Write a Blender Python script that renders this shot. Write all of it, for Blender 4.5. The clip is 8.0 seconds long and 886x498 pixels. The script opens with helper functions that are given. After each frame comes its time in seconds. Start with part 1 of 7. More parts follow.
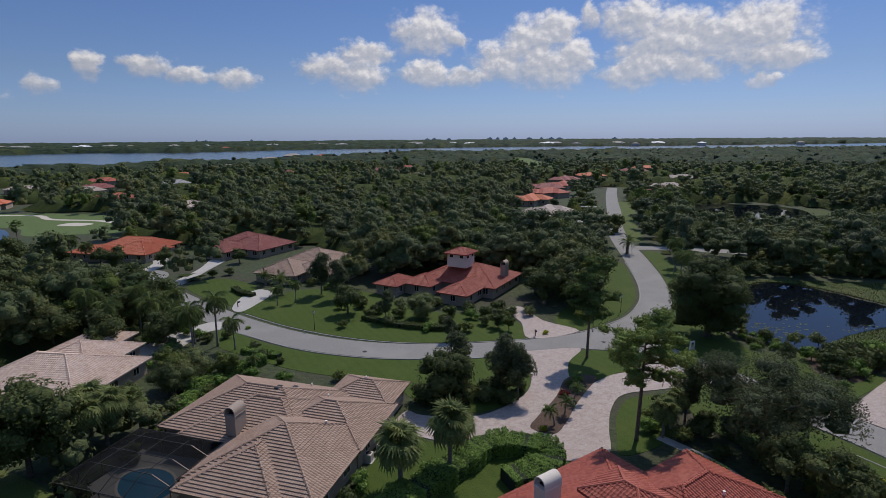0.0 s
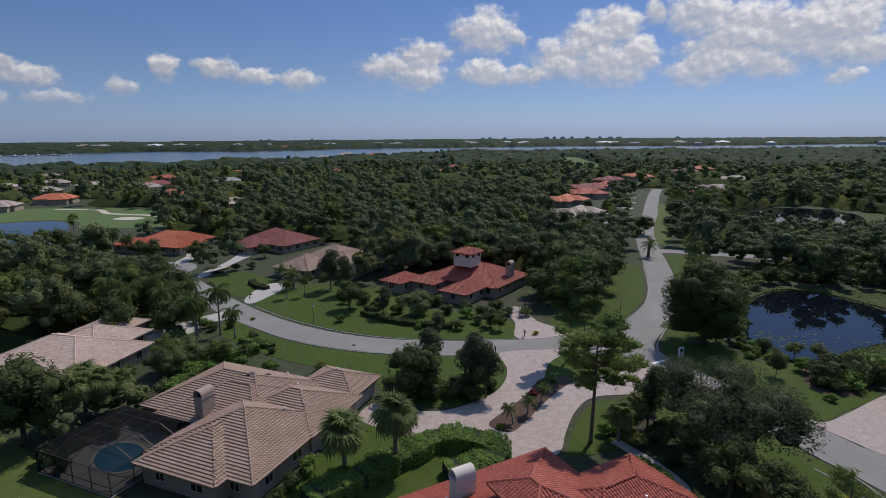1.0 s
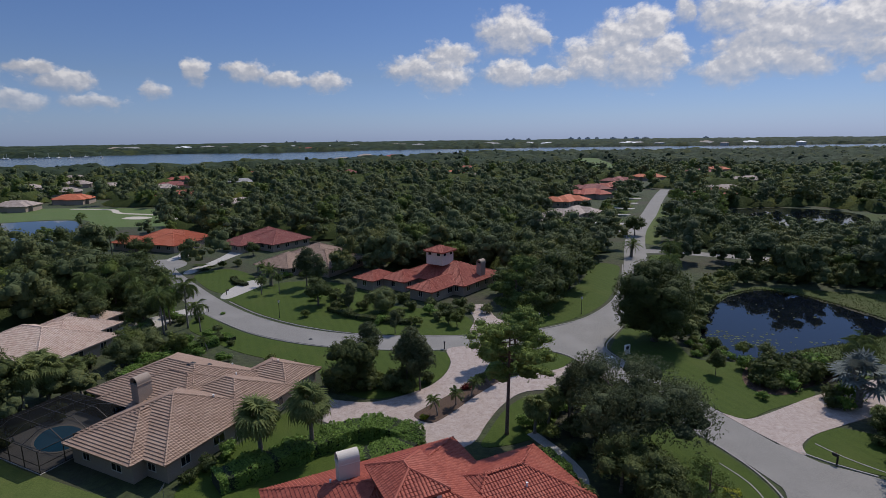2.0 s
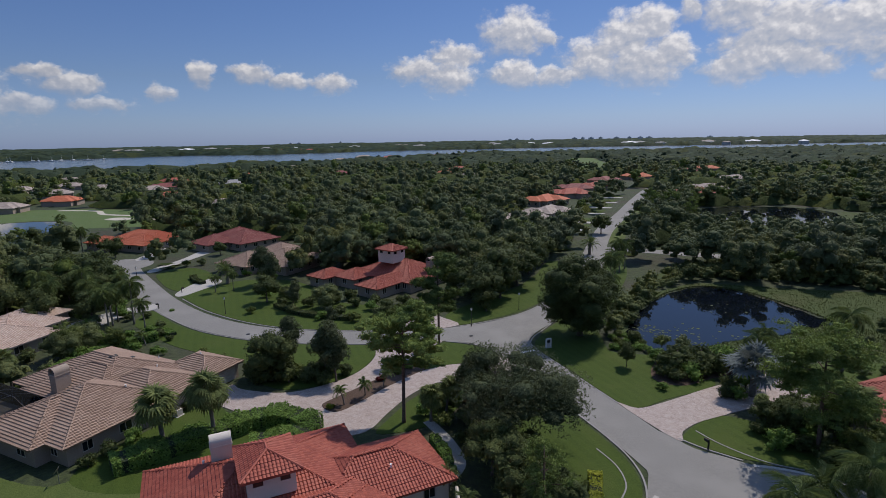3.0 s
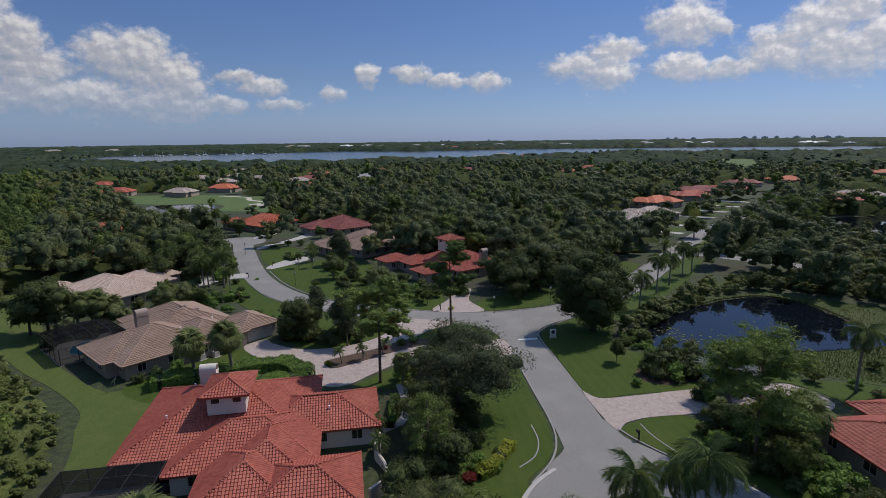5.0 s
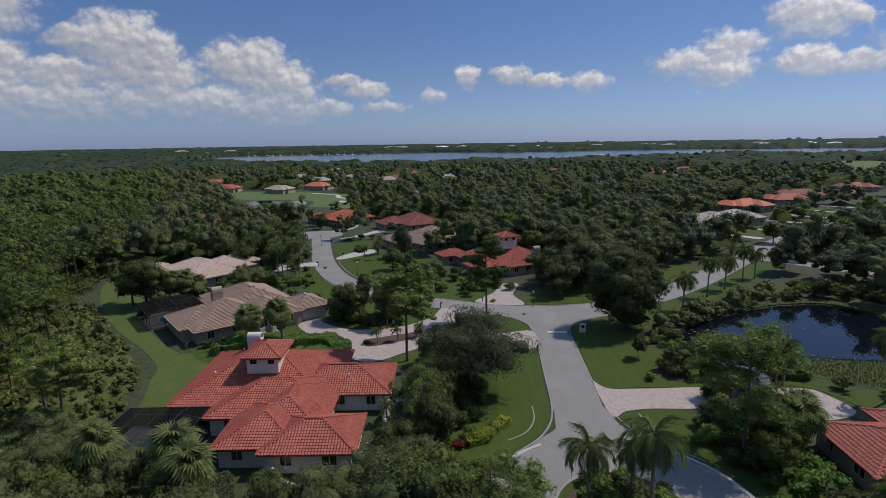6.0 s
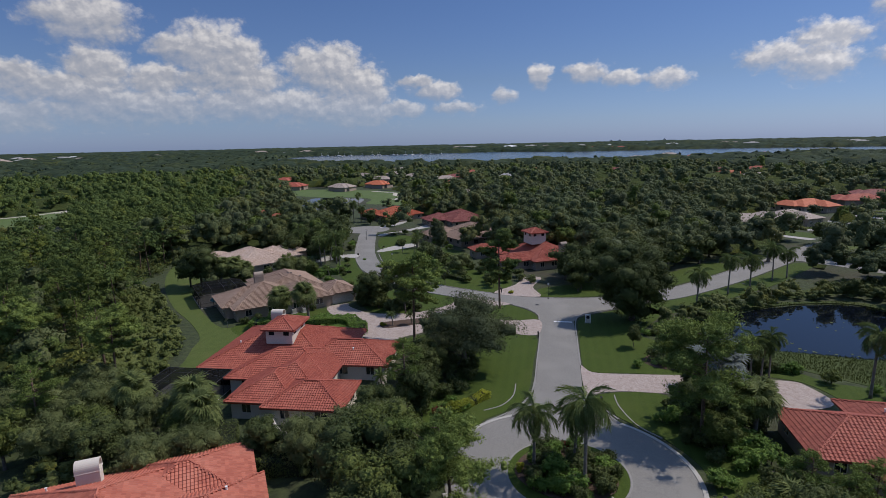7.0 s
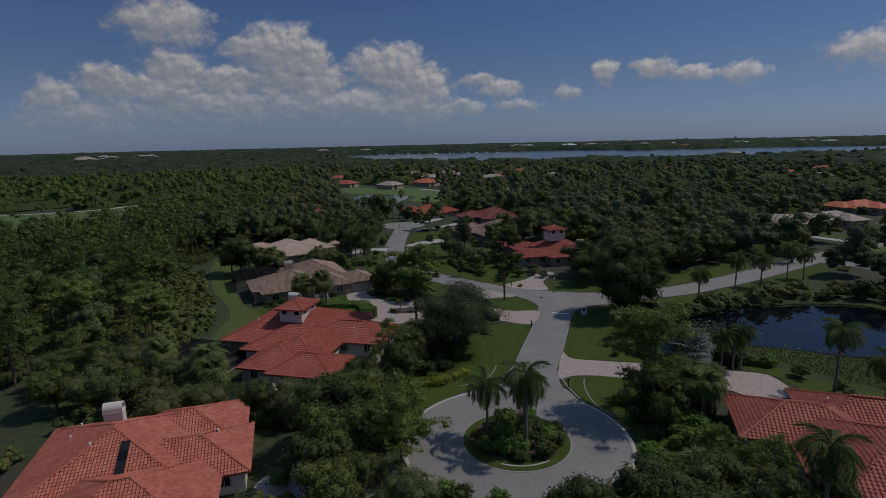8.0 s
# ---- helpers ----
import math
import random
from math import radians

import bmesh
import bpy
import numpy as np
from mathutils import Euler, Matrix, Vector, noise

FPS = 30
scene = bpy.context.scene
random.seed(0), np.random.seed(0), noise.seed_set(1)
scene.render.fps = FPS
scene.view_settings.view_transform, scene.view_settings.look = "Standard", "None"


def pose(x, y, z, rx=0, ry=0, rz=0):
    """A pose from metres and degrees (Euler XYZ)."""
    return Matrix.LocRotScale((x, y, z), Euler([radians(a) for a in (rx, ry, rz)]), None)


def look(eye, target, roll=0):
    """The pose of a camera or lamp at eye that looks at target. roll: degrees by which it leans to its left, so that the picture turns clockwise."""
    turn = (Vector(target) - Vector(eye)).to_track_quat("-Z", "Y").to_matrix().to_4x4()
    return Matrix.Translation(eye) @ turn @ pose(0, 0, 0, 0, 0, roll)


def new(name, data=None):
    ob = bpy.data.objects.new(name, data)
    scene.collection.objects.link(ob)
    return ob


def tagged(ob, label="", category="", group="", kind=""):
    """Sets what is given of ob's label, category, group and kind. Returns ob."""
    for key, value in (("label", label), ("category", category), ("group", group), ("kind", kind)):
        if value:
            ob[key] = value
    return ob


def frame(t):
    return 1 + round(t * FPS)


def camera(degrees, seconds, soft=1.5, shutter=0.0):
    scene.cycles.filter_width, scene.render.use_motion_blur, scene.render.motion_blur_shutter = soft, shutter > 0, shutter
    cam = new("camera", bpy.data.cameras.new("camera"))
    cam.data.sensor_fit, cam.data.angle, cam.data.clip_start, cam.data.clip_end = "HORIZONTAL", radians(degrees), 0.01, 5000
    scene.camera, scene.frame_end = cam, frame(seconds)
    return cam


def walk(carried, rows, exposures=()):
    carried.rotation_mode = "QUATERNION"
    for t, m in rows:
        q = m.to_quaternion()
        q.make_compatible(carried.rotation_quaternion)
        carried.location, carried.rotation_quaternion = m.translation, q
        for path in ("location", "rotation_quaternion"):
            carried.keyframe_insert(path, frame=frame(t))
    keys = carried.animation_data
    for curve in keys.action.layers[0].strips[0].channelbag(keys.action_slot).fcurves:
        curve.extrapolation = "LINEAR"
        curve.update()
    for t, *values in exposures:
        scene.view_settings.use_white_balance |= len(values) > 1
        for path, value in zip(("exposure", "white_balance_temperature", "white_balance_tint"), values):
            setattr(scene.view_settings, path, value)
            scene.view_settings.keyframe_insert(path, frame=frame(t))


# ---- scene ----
# ---- camera ----
cam = camera(78.0, 8.0, soft=0.6)
PATH = [
    (0, (-0.913, 0.277, 34.617), (-0.833, 2.234, 34.215), -0.4),
    (0.5, (4.533, -0.706, 34.804), (4.492, 1.252, 34.399), -0.2),
    (1, (10.296, -1.524, 34.901), (10.176, 0.432, 34.497), -0.4),
    (2.5, (29.407, -3.464, 34.454), (29.181, -1.517, 34.057), -0.8),
    (3, (36.119, -4.250, 34.383), (35.889, -2.303, 33.987), -1.0),
    (3.5, (42.134, -4.797, 34.116), (41.852, -2.857, 33.722), -0.8),
    (4, (47.971, -5.516, 34.001), (47.567, -3.597, 33.607), -0.6),
    (4.5, (53.690, -6.167, 33.887), (53.129, -4.289, 33.491), -0.65),
    (5, (59.391, -6.870, 33.908), (58.654, -5.054, 33.513), -0.7),
    (6.5, (77.656, -8.382, 33.472), (76.498, -6.797, 33.088), -1.0),
    (7, (84.005, -8.305, 33.371), (82.758, -6.789, 32.987), -1.2),
    (7.5, (90.583, -8.053, 33.567), (89.259, -6.605, 33.180), -1.35),
    (8, (96.863, -7.418, 33.652), (95.460, -6.045, 33.267), -1.3),
]
EXPOSURES = [(0.0, -0.04, 6500, 13), (7.5, 0.0, 6500, 13), (7.7, -0.2, 6500, 13), (7.85, -0.47, 6500, 13), (8.0, -0.86, 6500, 13)]
walk(cam, [(t, look(eye, target, roll)) for t, eye, target, roll in PATH], EXPOSURES)

K = 0.87  # metres to one unit of the site plan


# ---- world, sun ----
SUN_TO = Vector((0.52, 0.85, 0.0)).normalized()
SUN_EL = 53.0


def add_sun():
    data = bpy.data.lights.new("sun", "SUN")
    data.energy, data.angle, data.color = 3.15, radians(0.55), (1.0, 0.935, 0.85)
    ob = new("sun", data)
    way = SUN_TO * math.cos(radians(SUN_EL)) + Vector((0, 0, math.sin(radians(SUN_EL))))
    ob.matrix_world = look(way * 100, (0, 0, 0))


add_sun()

# cumulus puffs: bearing, height, half width, half height, in degrees
CLOUDS_EAST = [(0.6, 9.7, 3.0, 2.1), (3.6, 9.3, 1.5, 0.8), (-9.2, 6.8, 2.5, 1.1), (-5.9, 5.9, 2.8, 1.4), (-5.3, 8.0, 2.5, 1.1), (0.9, 6.0, 2.7, 1.2), (4.8, 5.8, 2.2, 0.9), (8.1, 7.1, 2.7, 1.9), (11.2, 8.9, 2.4, 2.1), (13.5, 10.0, 2.0, 1.5), (12.6, 6.3, 3.8, 1.8), (15.1, 7.5, 2.1, 1.6), (16.6, 11.0, 0.9, 1.1), (20.9, 10.4, 3.2, 1.8), (24.6, 9.0, 2.9, 2.0), (22.8, 7.3, 3.5, 1.9), (27.6, 8.2, 3.3, 2.0), (31.0, 9.0, 4.1, 2.0), (32.0, 6.7, 3.6, 1.5), (20.4, 5.5, 2.6, 1.2), (24.9, 6.1, 3.7, 1.2), (31.9, 4.5, 1.4, 0.6)]
CLOUDS_NORTH = [(-52.1, 7.4, 2.3, 1.8), (-49.5, 7.9, 2.3, 1.6), (-50.1, 6.3, 3.5, 1.9), (-47.5, 6.0, 2.5, 1.6), (-47.1, 4.4, 2.9, 2.0), (-52.4, 3.5, 3.7, 1.4), (-48.9, 2.9, 5.1, 1.3), (-43.5, 3.3, 2.5, 0.7), (-41.6, 6.0, 1.8, 0.7), (-39.8, 5.1, 2.1, 1.0), (-37.8, 3.3, 2.7, 0.7), (-32.8, 4.3, 1.1, 0.8), (-29.4, 6.3, 0.9, 1.2), (-24.9, 6.3, 2.0, 0.9), (-21.8, 5.6, 1.9, 0.8), (-17.6, 5.5, 2.0, 0.9)]
CLOUDS_WEST = [(-70.8, 10.7, 3.8, 2.0), (-61.2, 8.9, 3.2, 2.3), (-58.7, 8.2, 2.4, 1.9), (-63.5, 8.6, 2.6, 1.5), (-59.4, 6.2, 4.9, 1.6), (-65.9, 6.0, 2.6, 1.3), (-70.3, 7.1, 2.4, 1.5), (-75.5, 6.2, 1.9, 1.0), (-72.7, 5.1, 5.4, 1.5), (-79.8, 4.2, 1.8, 1.5), (-77.8, 2.7, 4.7, 1.6), (-68.0, 3.5, 7.7, 1.8), (-58.0, 3.8, 6.1, 1.7)]
# high cirrus-like cumulus well outside the view, so that the whole sky is alike
CLOUDS_REST = [(60, 8, 6, 2.5), (75, 12, 5, 3), (95, 7, 7, 2.5), (120, 10, 6, 3), (150, 6, 7, 2), (180, 9, 6, 3), (-150, 8, 7, 3), (-120, 6, 6, 2.5), (-100, 10, 5, 3), (46, 7, 4, 1.8)]
SKY_STRENGTH = 0.09
CLOUD_BASE, CLOUD_MIDDLE, CLOUD_TOP = (3.8, 4.3, 5.2), (5.5, 5.7, 6.2), (8.9, 8.8, 8.7)


class Nodes:
    """A short way to write node trees."""

    def __init__(self, tree):
        self.tree = tree
        tree.nodes.clear()

    def add(self, kind, **inputs):
        node = self.tree.nodes.new(kind)
        for key, value in inputs.items():
            self.put(node, key, value)
        return node

    def put(self, node, key, value):
        slot = node.inputs[int(key[1:])] if key[0] == "i" and key[1:].isdigit() else node.inputs[key.replace("_", " ")]
        if isinstance(value, bpy.types.NodeSocket):
            self.tree.links.new(value, slot)
        else:
            slot.default_value = value

    def math(self, op, a, b=0.0, c=0.0):
        node = self.add("ShaderNodeMath")
        node.operation = op
        self.put(node, "i0", a)
        self.put(node, "i1", b)
        if op in ("MULTIPLY_ADD", "SMOOTH_MIN"):
            self.put(node, "i2", c)
        return node.outputs[0]

    def vec(self, op, a, b=(0, 0, 0)):
        node = self.add("ShaderNodeVectorMath", i0=a, i1=b)
        node.operation = op
        return node.outputs["Value"] if op in ("LENGTH", "DOT_PRODUCT", "DISTANCE") else node.outputs["Vector"]

    def noise(self, vector, scale, detail=3.0, rough=0.55, distort=0.0):
        node = self.add("ShaderNodeTexNoise", Vector=vector, Scale=scale, Detail=detail, Roughness=rough, Distortion=distort)
        return node.outputs["Fac"]

    def ramp(self, fac, stops):
        node = self.add("ShaderNodeValToRGB", Fac=fac)
        while len(node.color_ramp.elements) < len(stops):
            node.color_ramp.elements.new(0.5)
        for element, (place, colour) in zip(node.color_ramp.elements, stops):
            element.position = place
            element.color = colour if len(colour) == 4 else (*colour, 1)
        return node.outputs["Color"]

    def mix(self, fac, a, b, blend="MIX"):
        node = self.add("ShaderNodeMix")
        node.data_type, node.blend_type = "RGBA", blend
        self.put(node, "i0", fac)
        for slot, value in ((6, a), (7, b)):
            if isinstance(value, bpy.types.NodeSocket):
                self.tree.links.new(value, node.inputs[slot])
            else:
                node.inputs[slot].default_value = value if len(value) == 4 else (*value, 1)
        return node.outputs[2]

    def step(self, value, low, high):
        node = self.add("ShaderNodeMapRange", Value=value)
        node.interpolation_type = "SMOOTHSTEP"
        node.inputs["From Min"].default_value, node.inputs["From Max"].default_value = low, high
        return node.outputs["Result"]


def build_world():
    world = bpy.data.worlds.new("sky")
    scene.world = world
    world.use_nodes = True
    n = Nodes(world.node_tree)
    sky = n.add("ShaderNodeTexSky")
    sky.sky_type, sky.sun_disc = "NISHITA", False
    sky.sun_elevation, sky.sun_rotation = radians(SUN_EL), math.atan2(SUN_TO.x, SUN_TO.y)
    sky.altitude, sky.air_density, sky.dust_density, sky.ozone_density = 30.0, 1.15, 0.25, 5.0
    coord = n.add("ShaderNodeTexCoord").outputs["Generated"]
    xyz = n.add("ShaderNodeSeparateXYZ", Vector=coord)
    bearing = n.math("DEGREES", n.math("ARCTAN2", xyz.outputs[0], xyz.outputs[1]))
    height = n.math("DEGREES", n.math("ARCSINE", xyz.outputs[2]))
    place = n.add("ShaderNodeCombineXYZ", X=bearing, Y=height).outputs[0]
    # humid air greys the horizon's yellow to blue; unseen zenith brightened to fill shade
    grade = n.ramp(n.math("DIVIDE", height, 90.0), [(0.0, (0.43, 0.60, 1.20)), (0.022, (0.48, 0.61, 1.02)), (0.066, (0.50, 0.57, 0.80)), (0.15, (0.49, 0.57, 0.78)), (0.5, (1.8, 1.68, 1.64))])
    clear = n.mix(1.0, sky.outputs[0], grade, "MULTIPLY")
    wobble = n.add("ShaderNodeTexNoise", Vector=n.vec("MULTIPLY", place, (1, 1.25, 0)), Scale=0.42, Detail=8.0, Roughness=0.62).outputs["Color"]
    shift = n.vec("MULTIPLY", n.vec("SUBTRACT", wobble, (0.5, 0.5, 0.5)), (3.0, 2.2, 0))
    moved = n.vec("ADD", place, shift)
    near, tops, weights = None, None, None
    for a, e, w, h in CLOUDS_EAST + CLOUDS_NORTH + CLOUDS_WEST + CLOUDS_REST:
        q = n.vec("MULTIPLY", n.vec("SUBTRACT", moved, (a, e, 0)), (1 / w, 1 / h, 0))
        d = n.vec("LENGTH", q)
        weight = n.math("MAXIMUM", n.math("SUBTRACT", 1.3, d), 0.0)
        up = n.vec("DOT_PRODUCT", q, (0.35, 1.0, 0))
        near = d if near is None else n.math("SMOOTH_MIN", near, d, 0.2)
        tops = n.math("MULTIPLY", up, weight) if tops is None else n.math("MULTIPLY_ADD", up, weight, tops)
        weights = weight if weights is None else n.math("ADD", weights, weight)

    def billow(at, detail):
        """Cauliflower heads: rounded bosses at several sizes."""
        node = n.add("ShaderNodeTexVoronoi", Vector=n.vec("MULTIPLY", at, (1, 1.25, 0)), Scale=0.62)
        node.voronoi_dimensions, node.feature, node.normalize = "2D", "SMOOTH_F1", True
        for key, value in (("Detail", detail), ("Roughness", 0.52), ("Lacunarity", 2.3), ("Smoothness", 0.35)):
            node.inputs[key].default_value = value
        return n.math("SUBTRACT", 1.0, node.outputs["Distance"])

    soft = n.noise(n.vec("MULTIPLY", place, (1, 1.4, 0)), 0.6, 7.0, 0.6)
    bent = n.vec("ADD", place, n.vec("MULTIPLY", shift, (0.35, 0.35, 0)))
    puff = billow(bent, 3.0)
    ragged = n.math("MULTIPLY_ADD", n.math("SUBTRACT", puff, 0.62), 0.95, n.math("MULTIPLY", n.math("SUBTRACT", soft, 0.5), 0.75))
    edge = n.math("SUBTRACT", near, ragged)
    cover = n.step(edge, 1.28, 0.56)
    # the crowns towards the sun are bright, the flat bases are grey
    puff_up = billow(n.vec("ADD", bent, (0.22, 0.42, 0)), 2.0)
    relief = n.math("SUBTRACT", billow(bent, 2.0), puff_up)
    height_in = n.math("DIVIDE", tops, n.math("MAXIMUM", weights, 0.05))
    lit = n.math("MULTIPLY_ADD", height_in, 0.36, n.math("MULTIPLY_ADD", relief, 0.95, n.math("MULTIPLY_ADD", n.math("SUBTRACT", soft, 0.5), 0.35, 0.46)))
    cover = n.math("MULTIPLY", cover, n.math("MULTIPLY_ADD", n.step(n.math("MULTIPLY_ADD", relief, 0.8, height_in), -1.4, 0.0), 0.6, 0.4))
    cloud = n.ramp(lit, [(0.1, CLOUD_BASE), (0.5, CLOUD_MIDDLE), (0.85, CLOUD_TOP)])
    # clouds towards the sun are lit through, those away from it are greyer
    glow = n.math("MULTIPLY_ADD", n.step(bearing, -75.0, 25.0), 0.24, 0.8)
    cloud = n.mix(1.0, cloud, n.add("ShaderNodeCombineXYZ", X=glow, Y=glow, Z=glow).outputs[0], "MULTIPLY")
    low = n.step(height, 7.0, 1.0)
    cloud = n.mix(n.math("MULTIPLY", low, 0.55), cloud, clear)
    colour = n.mix(n.math("MULTIPLY", cover, 0.93), clear, cloud)
    back = n.add("ShaderNodeBackground", Color=colour, Strength=SKY_STRENGTH)
    out = n.add("ShaderNodeOutputWorld")
    n.tree.links.new(back.outputs[0], out.inputs[0])


build_world()


# ---- materials ----
def material(name):
    mat = bpy.data.materials.new(name)
    mat.use_nodes = True
    n = Nodes(mat.node_tree)
    return mat, n


def finish(n, shader, bump=None, strength=0.3, distance=0.05):
    out = n.add("ShaderNodeOutputMaterial")
    n.tree.links.new(shader.outputs[0], out.inputs[0])
    if bump is not None:
        node = n.add("ShaderNodeBump", Height=bump, Strength=strength, Distance=distance)
        n.tree.links.new(node.outputs[0], shader.inputs["Normal"])


def world_place(n):
    return n.add("ShaderNodeNewGeometry").outputs["Position"]


def rough_mat(name, dark, light, fine, coarse, rough=0.85, bump=0.3, distance=0.05, metal=0.0, third=None):
    """A matt surface with variation at two scales."""
    mat, n = material(name)
    p = world_place(n)
    a, b = n.noise(p, fine, 4.0, 0.65), n.noise(p, coarse, 3.0, 0.5)
    col = n.mix(n.step(a, 0.3, 0.7), dark, light)
    if third:
        col = n.mix(n.step(b, 0.45, 0.72), col, third)
    else:
        col = n.mix(n.math("MULTIPLY", n.step(b, 0.35, 0.7), 0.35), col, dark)
    sh = n.add("ShaderNodeBsdfPrincipled", Base_Color=col, Roughness=rough, Metallic=metal)
    finish(n, sh, a, bump, distance)
    return mat


def leaf_mat(name, dark, light, sheen=0.5, through_light=0.28, stand=0.0):
    mat, n = material(name)
    geo = n.add("ShaderNodeNewGeometry")
    r = geo.outputs["Random Per Island"]
    own = n.add("ShaderNodeObjectInfo").outputs["Random"]
    patch = n.noise(geo.outputs["Position"], 0.11, 2.0)
    f = n.math("MULTIPLY_ADD", r, 0.36, n.math("MULTIPLY", n.step(patch, 0.36, 0.68), 0.5))
    f = n.math("MULTIPLY_ADD", own, 0.2, f)
    if stand:
        # neighbouring trees differ in tone
        cells = n.add("ShaderNodeTexVoronoi", Vector=n.vec("MULTIPLY", geo.outputs["Position"], (1, 1, 0.25)), Scale=stand)
        tone = n.add("ShaderNodeSeparateColor", Color=cells.outputs["Color"])
        f = n.math("MULTIPLY_ADD", n.math("SUBTRACT", tone.outputs[0], 0.42), 0.62, f)
        light = n.mix(n.step(tone.outputs[1], 0.55, 0.95), light, tuple(c * k for c, k in zip(light[:3], (1.3, 1.12, 0.75))))
    grain = n.noise(geo.outputs["Position"], 3.2, 3.0, 0.7)
    f = n.math("MULTIPLY", f, n.math("MULTIPLY_ADD", n.step(grain, 0.3, 0.7), 1.1, 0.35))
    col = n.mix(f, dark, light)
    dif = n.add("ShaderNodeBsdfPrincipled", Base_Color=col, Roughness=0.7)
    dif.inputs["Specular IOR Level"].default_value = sheen * 0.4
    bump = n.add("ShaderNodeBump", Height=grain, Strength=0.9, Distance=0.35)
    n.tree.links.new(bump.outputs[0], dif.inputs["Normal"])
    tra = n.add("ShaderNodeBsdfTranslucent", Color=n.mix(0.5, col, light))
    mix = n.add("ShaderNodeMixShader", i0=through_light)
    n.tree.links.new(dif.outputs[0], mix.inputs[1])
    n.tree.links.new(tra.outputs[0], mix.inputs[2])
    out = n.add("ShaderNodeOutputMaterial")
    n.tree.links.new(mix.outputs[0], out.inputs[0])
    return mat


def grass_mat(name, dark, light, dry, stripe=0.0, angle=0.0, pitch=1.3):
    mat, n = material(name)
    p = world_place(n)
    a, b, c = n.noise(p, 5.0, 5.0, 0.7), n.noise(p, 0.12, 3.0), n.noise(p, 0.6, 3.0)
    col = n.mix(n.step(a, 0.25, 0.75), dark, light)
    col = n.mix(n.math("MULTIPLY", n.step(c, 0.4, 0.75), 0.4), col, dark)
    col = n.mix(n.math("MULTIPLY", n.step(b, 0.5, 0.75), 0.4), col, dry)
    if stripe:
        turned = n.vec("DOT_PRODUCT", p, (math.cos(angle), math.sin(angle), 0))
        wave = n.math("SINE", n.math("MULTIPLY", turned, 2 * math.pi / pitch))
        col = n.mix(n.math("MULTIPLY_ADD", n.step(wave, -0.4, 0.4), stripe, 0.0), col, light)
    sh = n.add("ShaderNodeBsdfPrincipled", Base_Color=col, Roughness=0.9)
    sh.inputs["Specular IOR Level"].default_value = 0.2
    finish(n, sh, a, 0.7, 0.08)
    return mat


def tile_mat(name, dark, light, pale, vary=0.5):
    """Weathered clay or concrete roof tile: piece by piece and in large stains."""
    mat, n = material(name)
    geo = n.add("ShaderNodeNewGeometry")
    p, r = geo.outputs["Position"], geo.outputs["Random Per Island"]
    own = n.add("ShaderNodeObjectInfo").outputs["Random"]
    mixr = n.math("FRACT", n.math("ADD", r, own))
    col = n.mix(n.math("MULTIPLY_ADD", mixr, vary, 0.42 - vary * 0.48), dark, light)
    col = n.mix(n.math("MULTIPLY", n.step(n.noise(p, 0.35, 4.0, 0.6), 0.45, 0.8), 0.5), col, pale)
    col = n.mix(n.math("MULTIPLY", n.step(n.noise(p, 2.5, 4.0, 0.7), 0.5, 0.8), 0.35), col, dark)
    sh = n.add("ShaderNodeBsdfPrincipled", Base_Color=col, Roughness=0.72)
    finish(n, sh, n.noise(p, 30.0, 3.0), 0.2, 0.01)
    return mat


def far_tile_mat(name, dark, light):
    """Tiled roof seen from afar: courses as relief."""
    mat, n = material(name)
    p = world_place(n)
    col = n.mix(n.step(n.noise(p, 0.8, 4.0, 0.7), 0.3, 0.7), dark, light)
    sh = n.add("ShaderNodeBsdfPrincipled", Base_Color=col, Roughness=0.8)
    finish(n, sh, n.noise(p, 3.0, 2.0), 0.6, 0.06)
    return mat


def water_mat(name, colour, wave, strength, rough=0.03):
    mat, n = material(name)
    p = world_place(n)
    h = n.noise(n.vec("MULTIPLY", p, (1, 1.6, 1)), wave, 4.0, 0.6)
    sh = n.add("ShaderNodeBsdfPrincipled", Base_Color=(*colour, 1), Roughness=rough, IOR=1.33)
    finish(n, sh, h, strength, 0.05)
    return mat


def plain_mat(name, colour, rough=0.5, metal=0.0, grain=6.0):
    mat, n = material(name)
    v = n.noise(world_place(n), grain, 3.0)
    col = n.mix(n.math("MULTIPLY", v, 0.35), (*colour, 1), tuple(c * 0.6 for c in colour) + (1,))
    sh = n.add("ShaderNodeBsdfPrincipled", Base_Color=col, Roughness=rough, Metallic=metal)
    finish(n, sh, v, 0.1, 0.01)
    return mat


def screen_mat():
    """Insect screen: a fine dark mesh that lets most light through."""
    mat, n = material("insect_screen")
    dark = n.add("ShaderNodeBsdfDiffuse", Color=(0.012, 0.013, 0.014, 1))
    clear = n.add("ShaderNodeBsdfTransparent", Color=(1, 1, 1, 1))
    mix = n.add("ShaderNodeMixShader", i0=0.68)
    n.tree.links.new(clear.outputs[0], mix.inputs[1])
    n.tree.links.new(dark.outputs[0], mix.inputs[2])
    out = n.add("ShaderNodeOutputMaterial")
    n.tree.links.new(mix.outputs[0], out.inputs[0])
    return mat


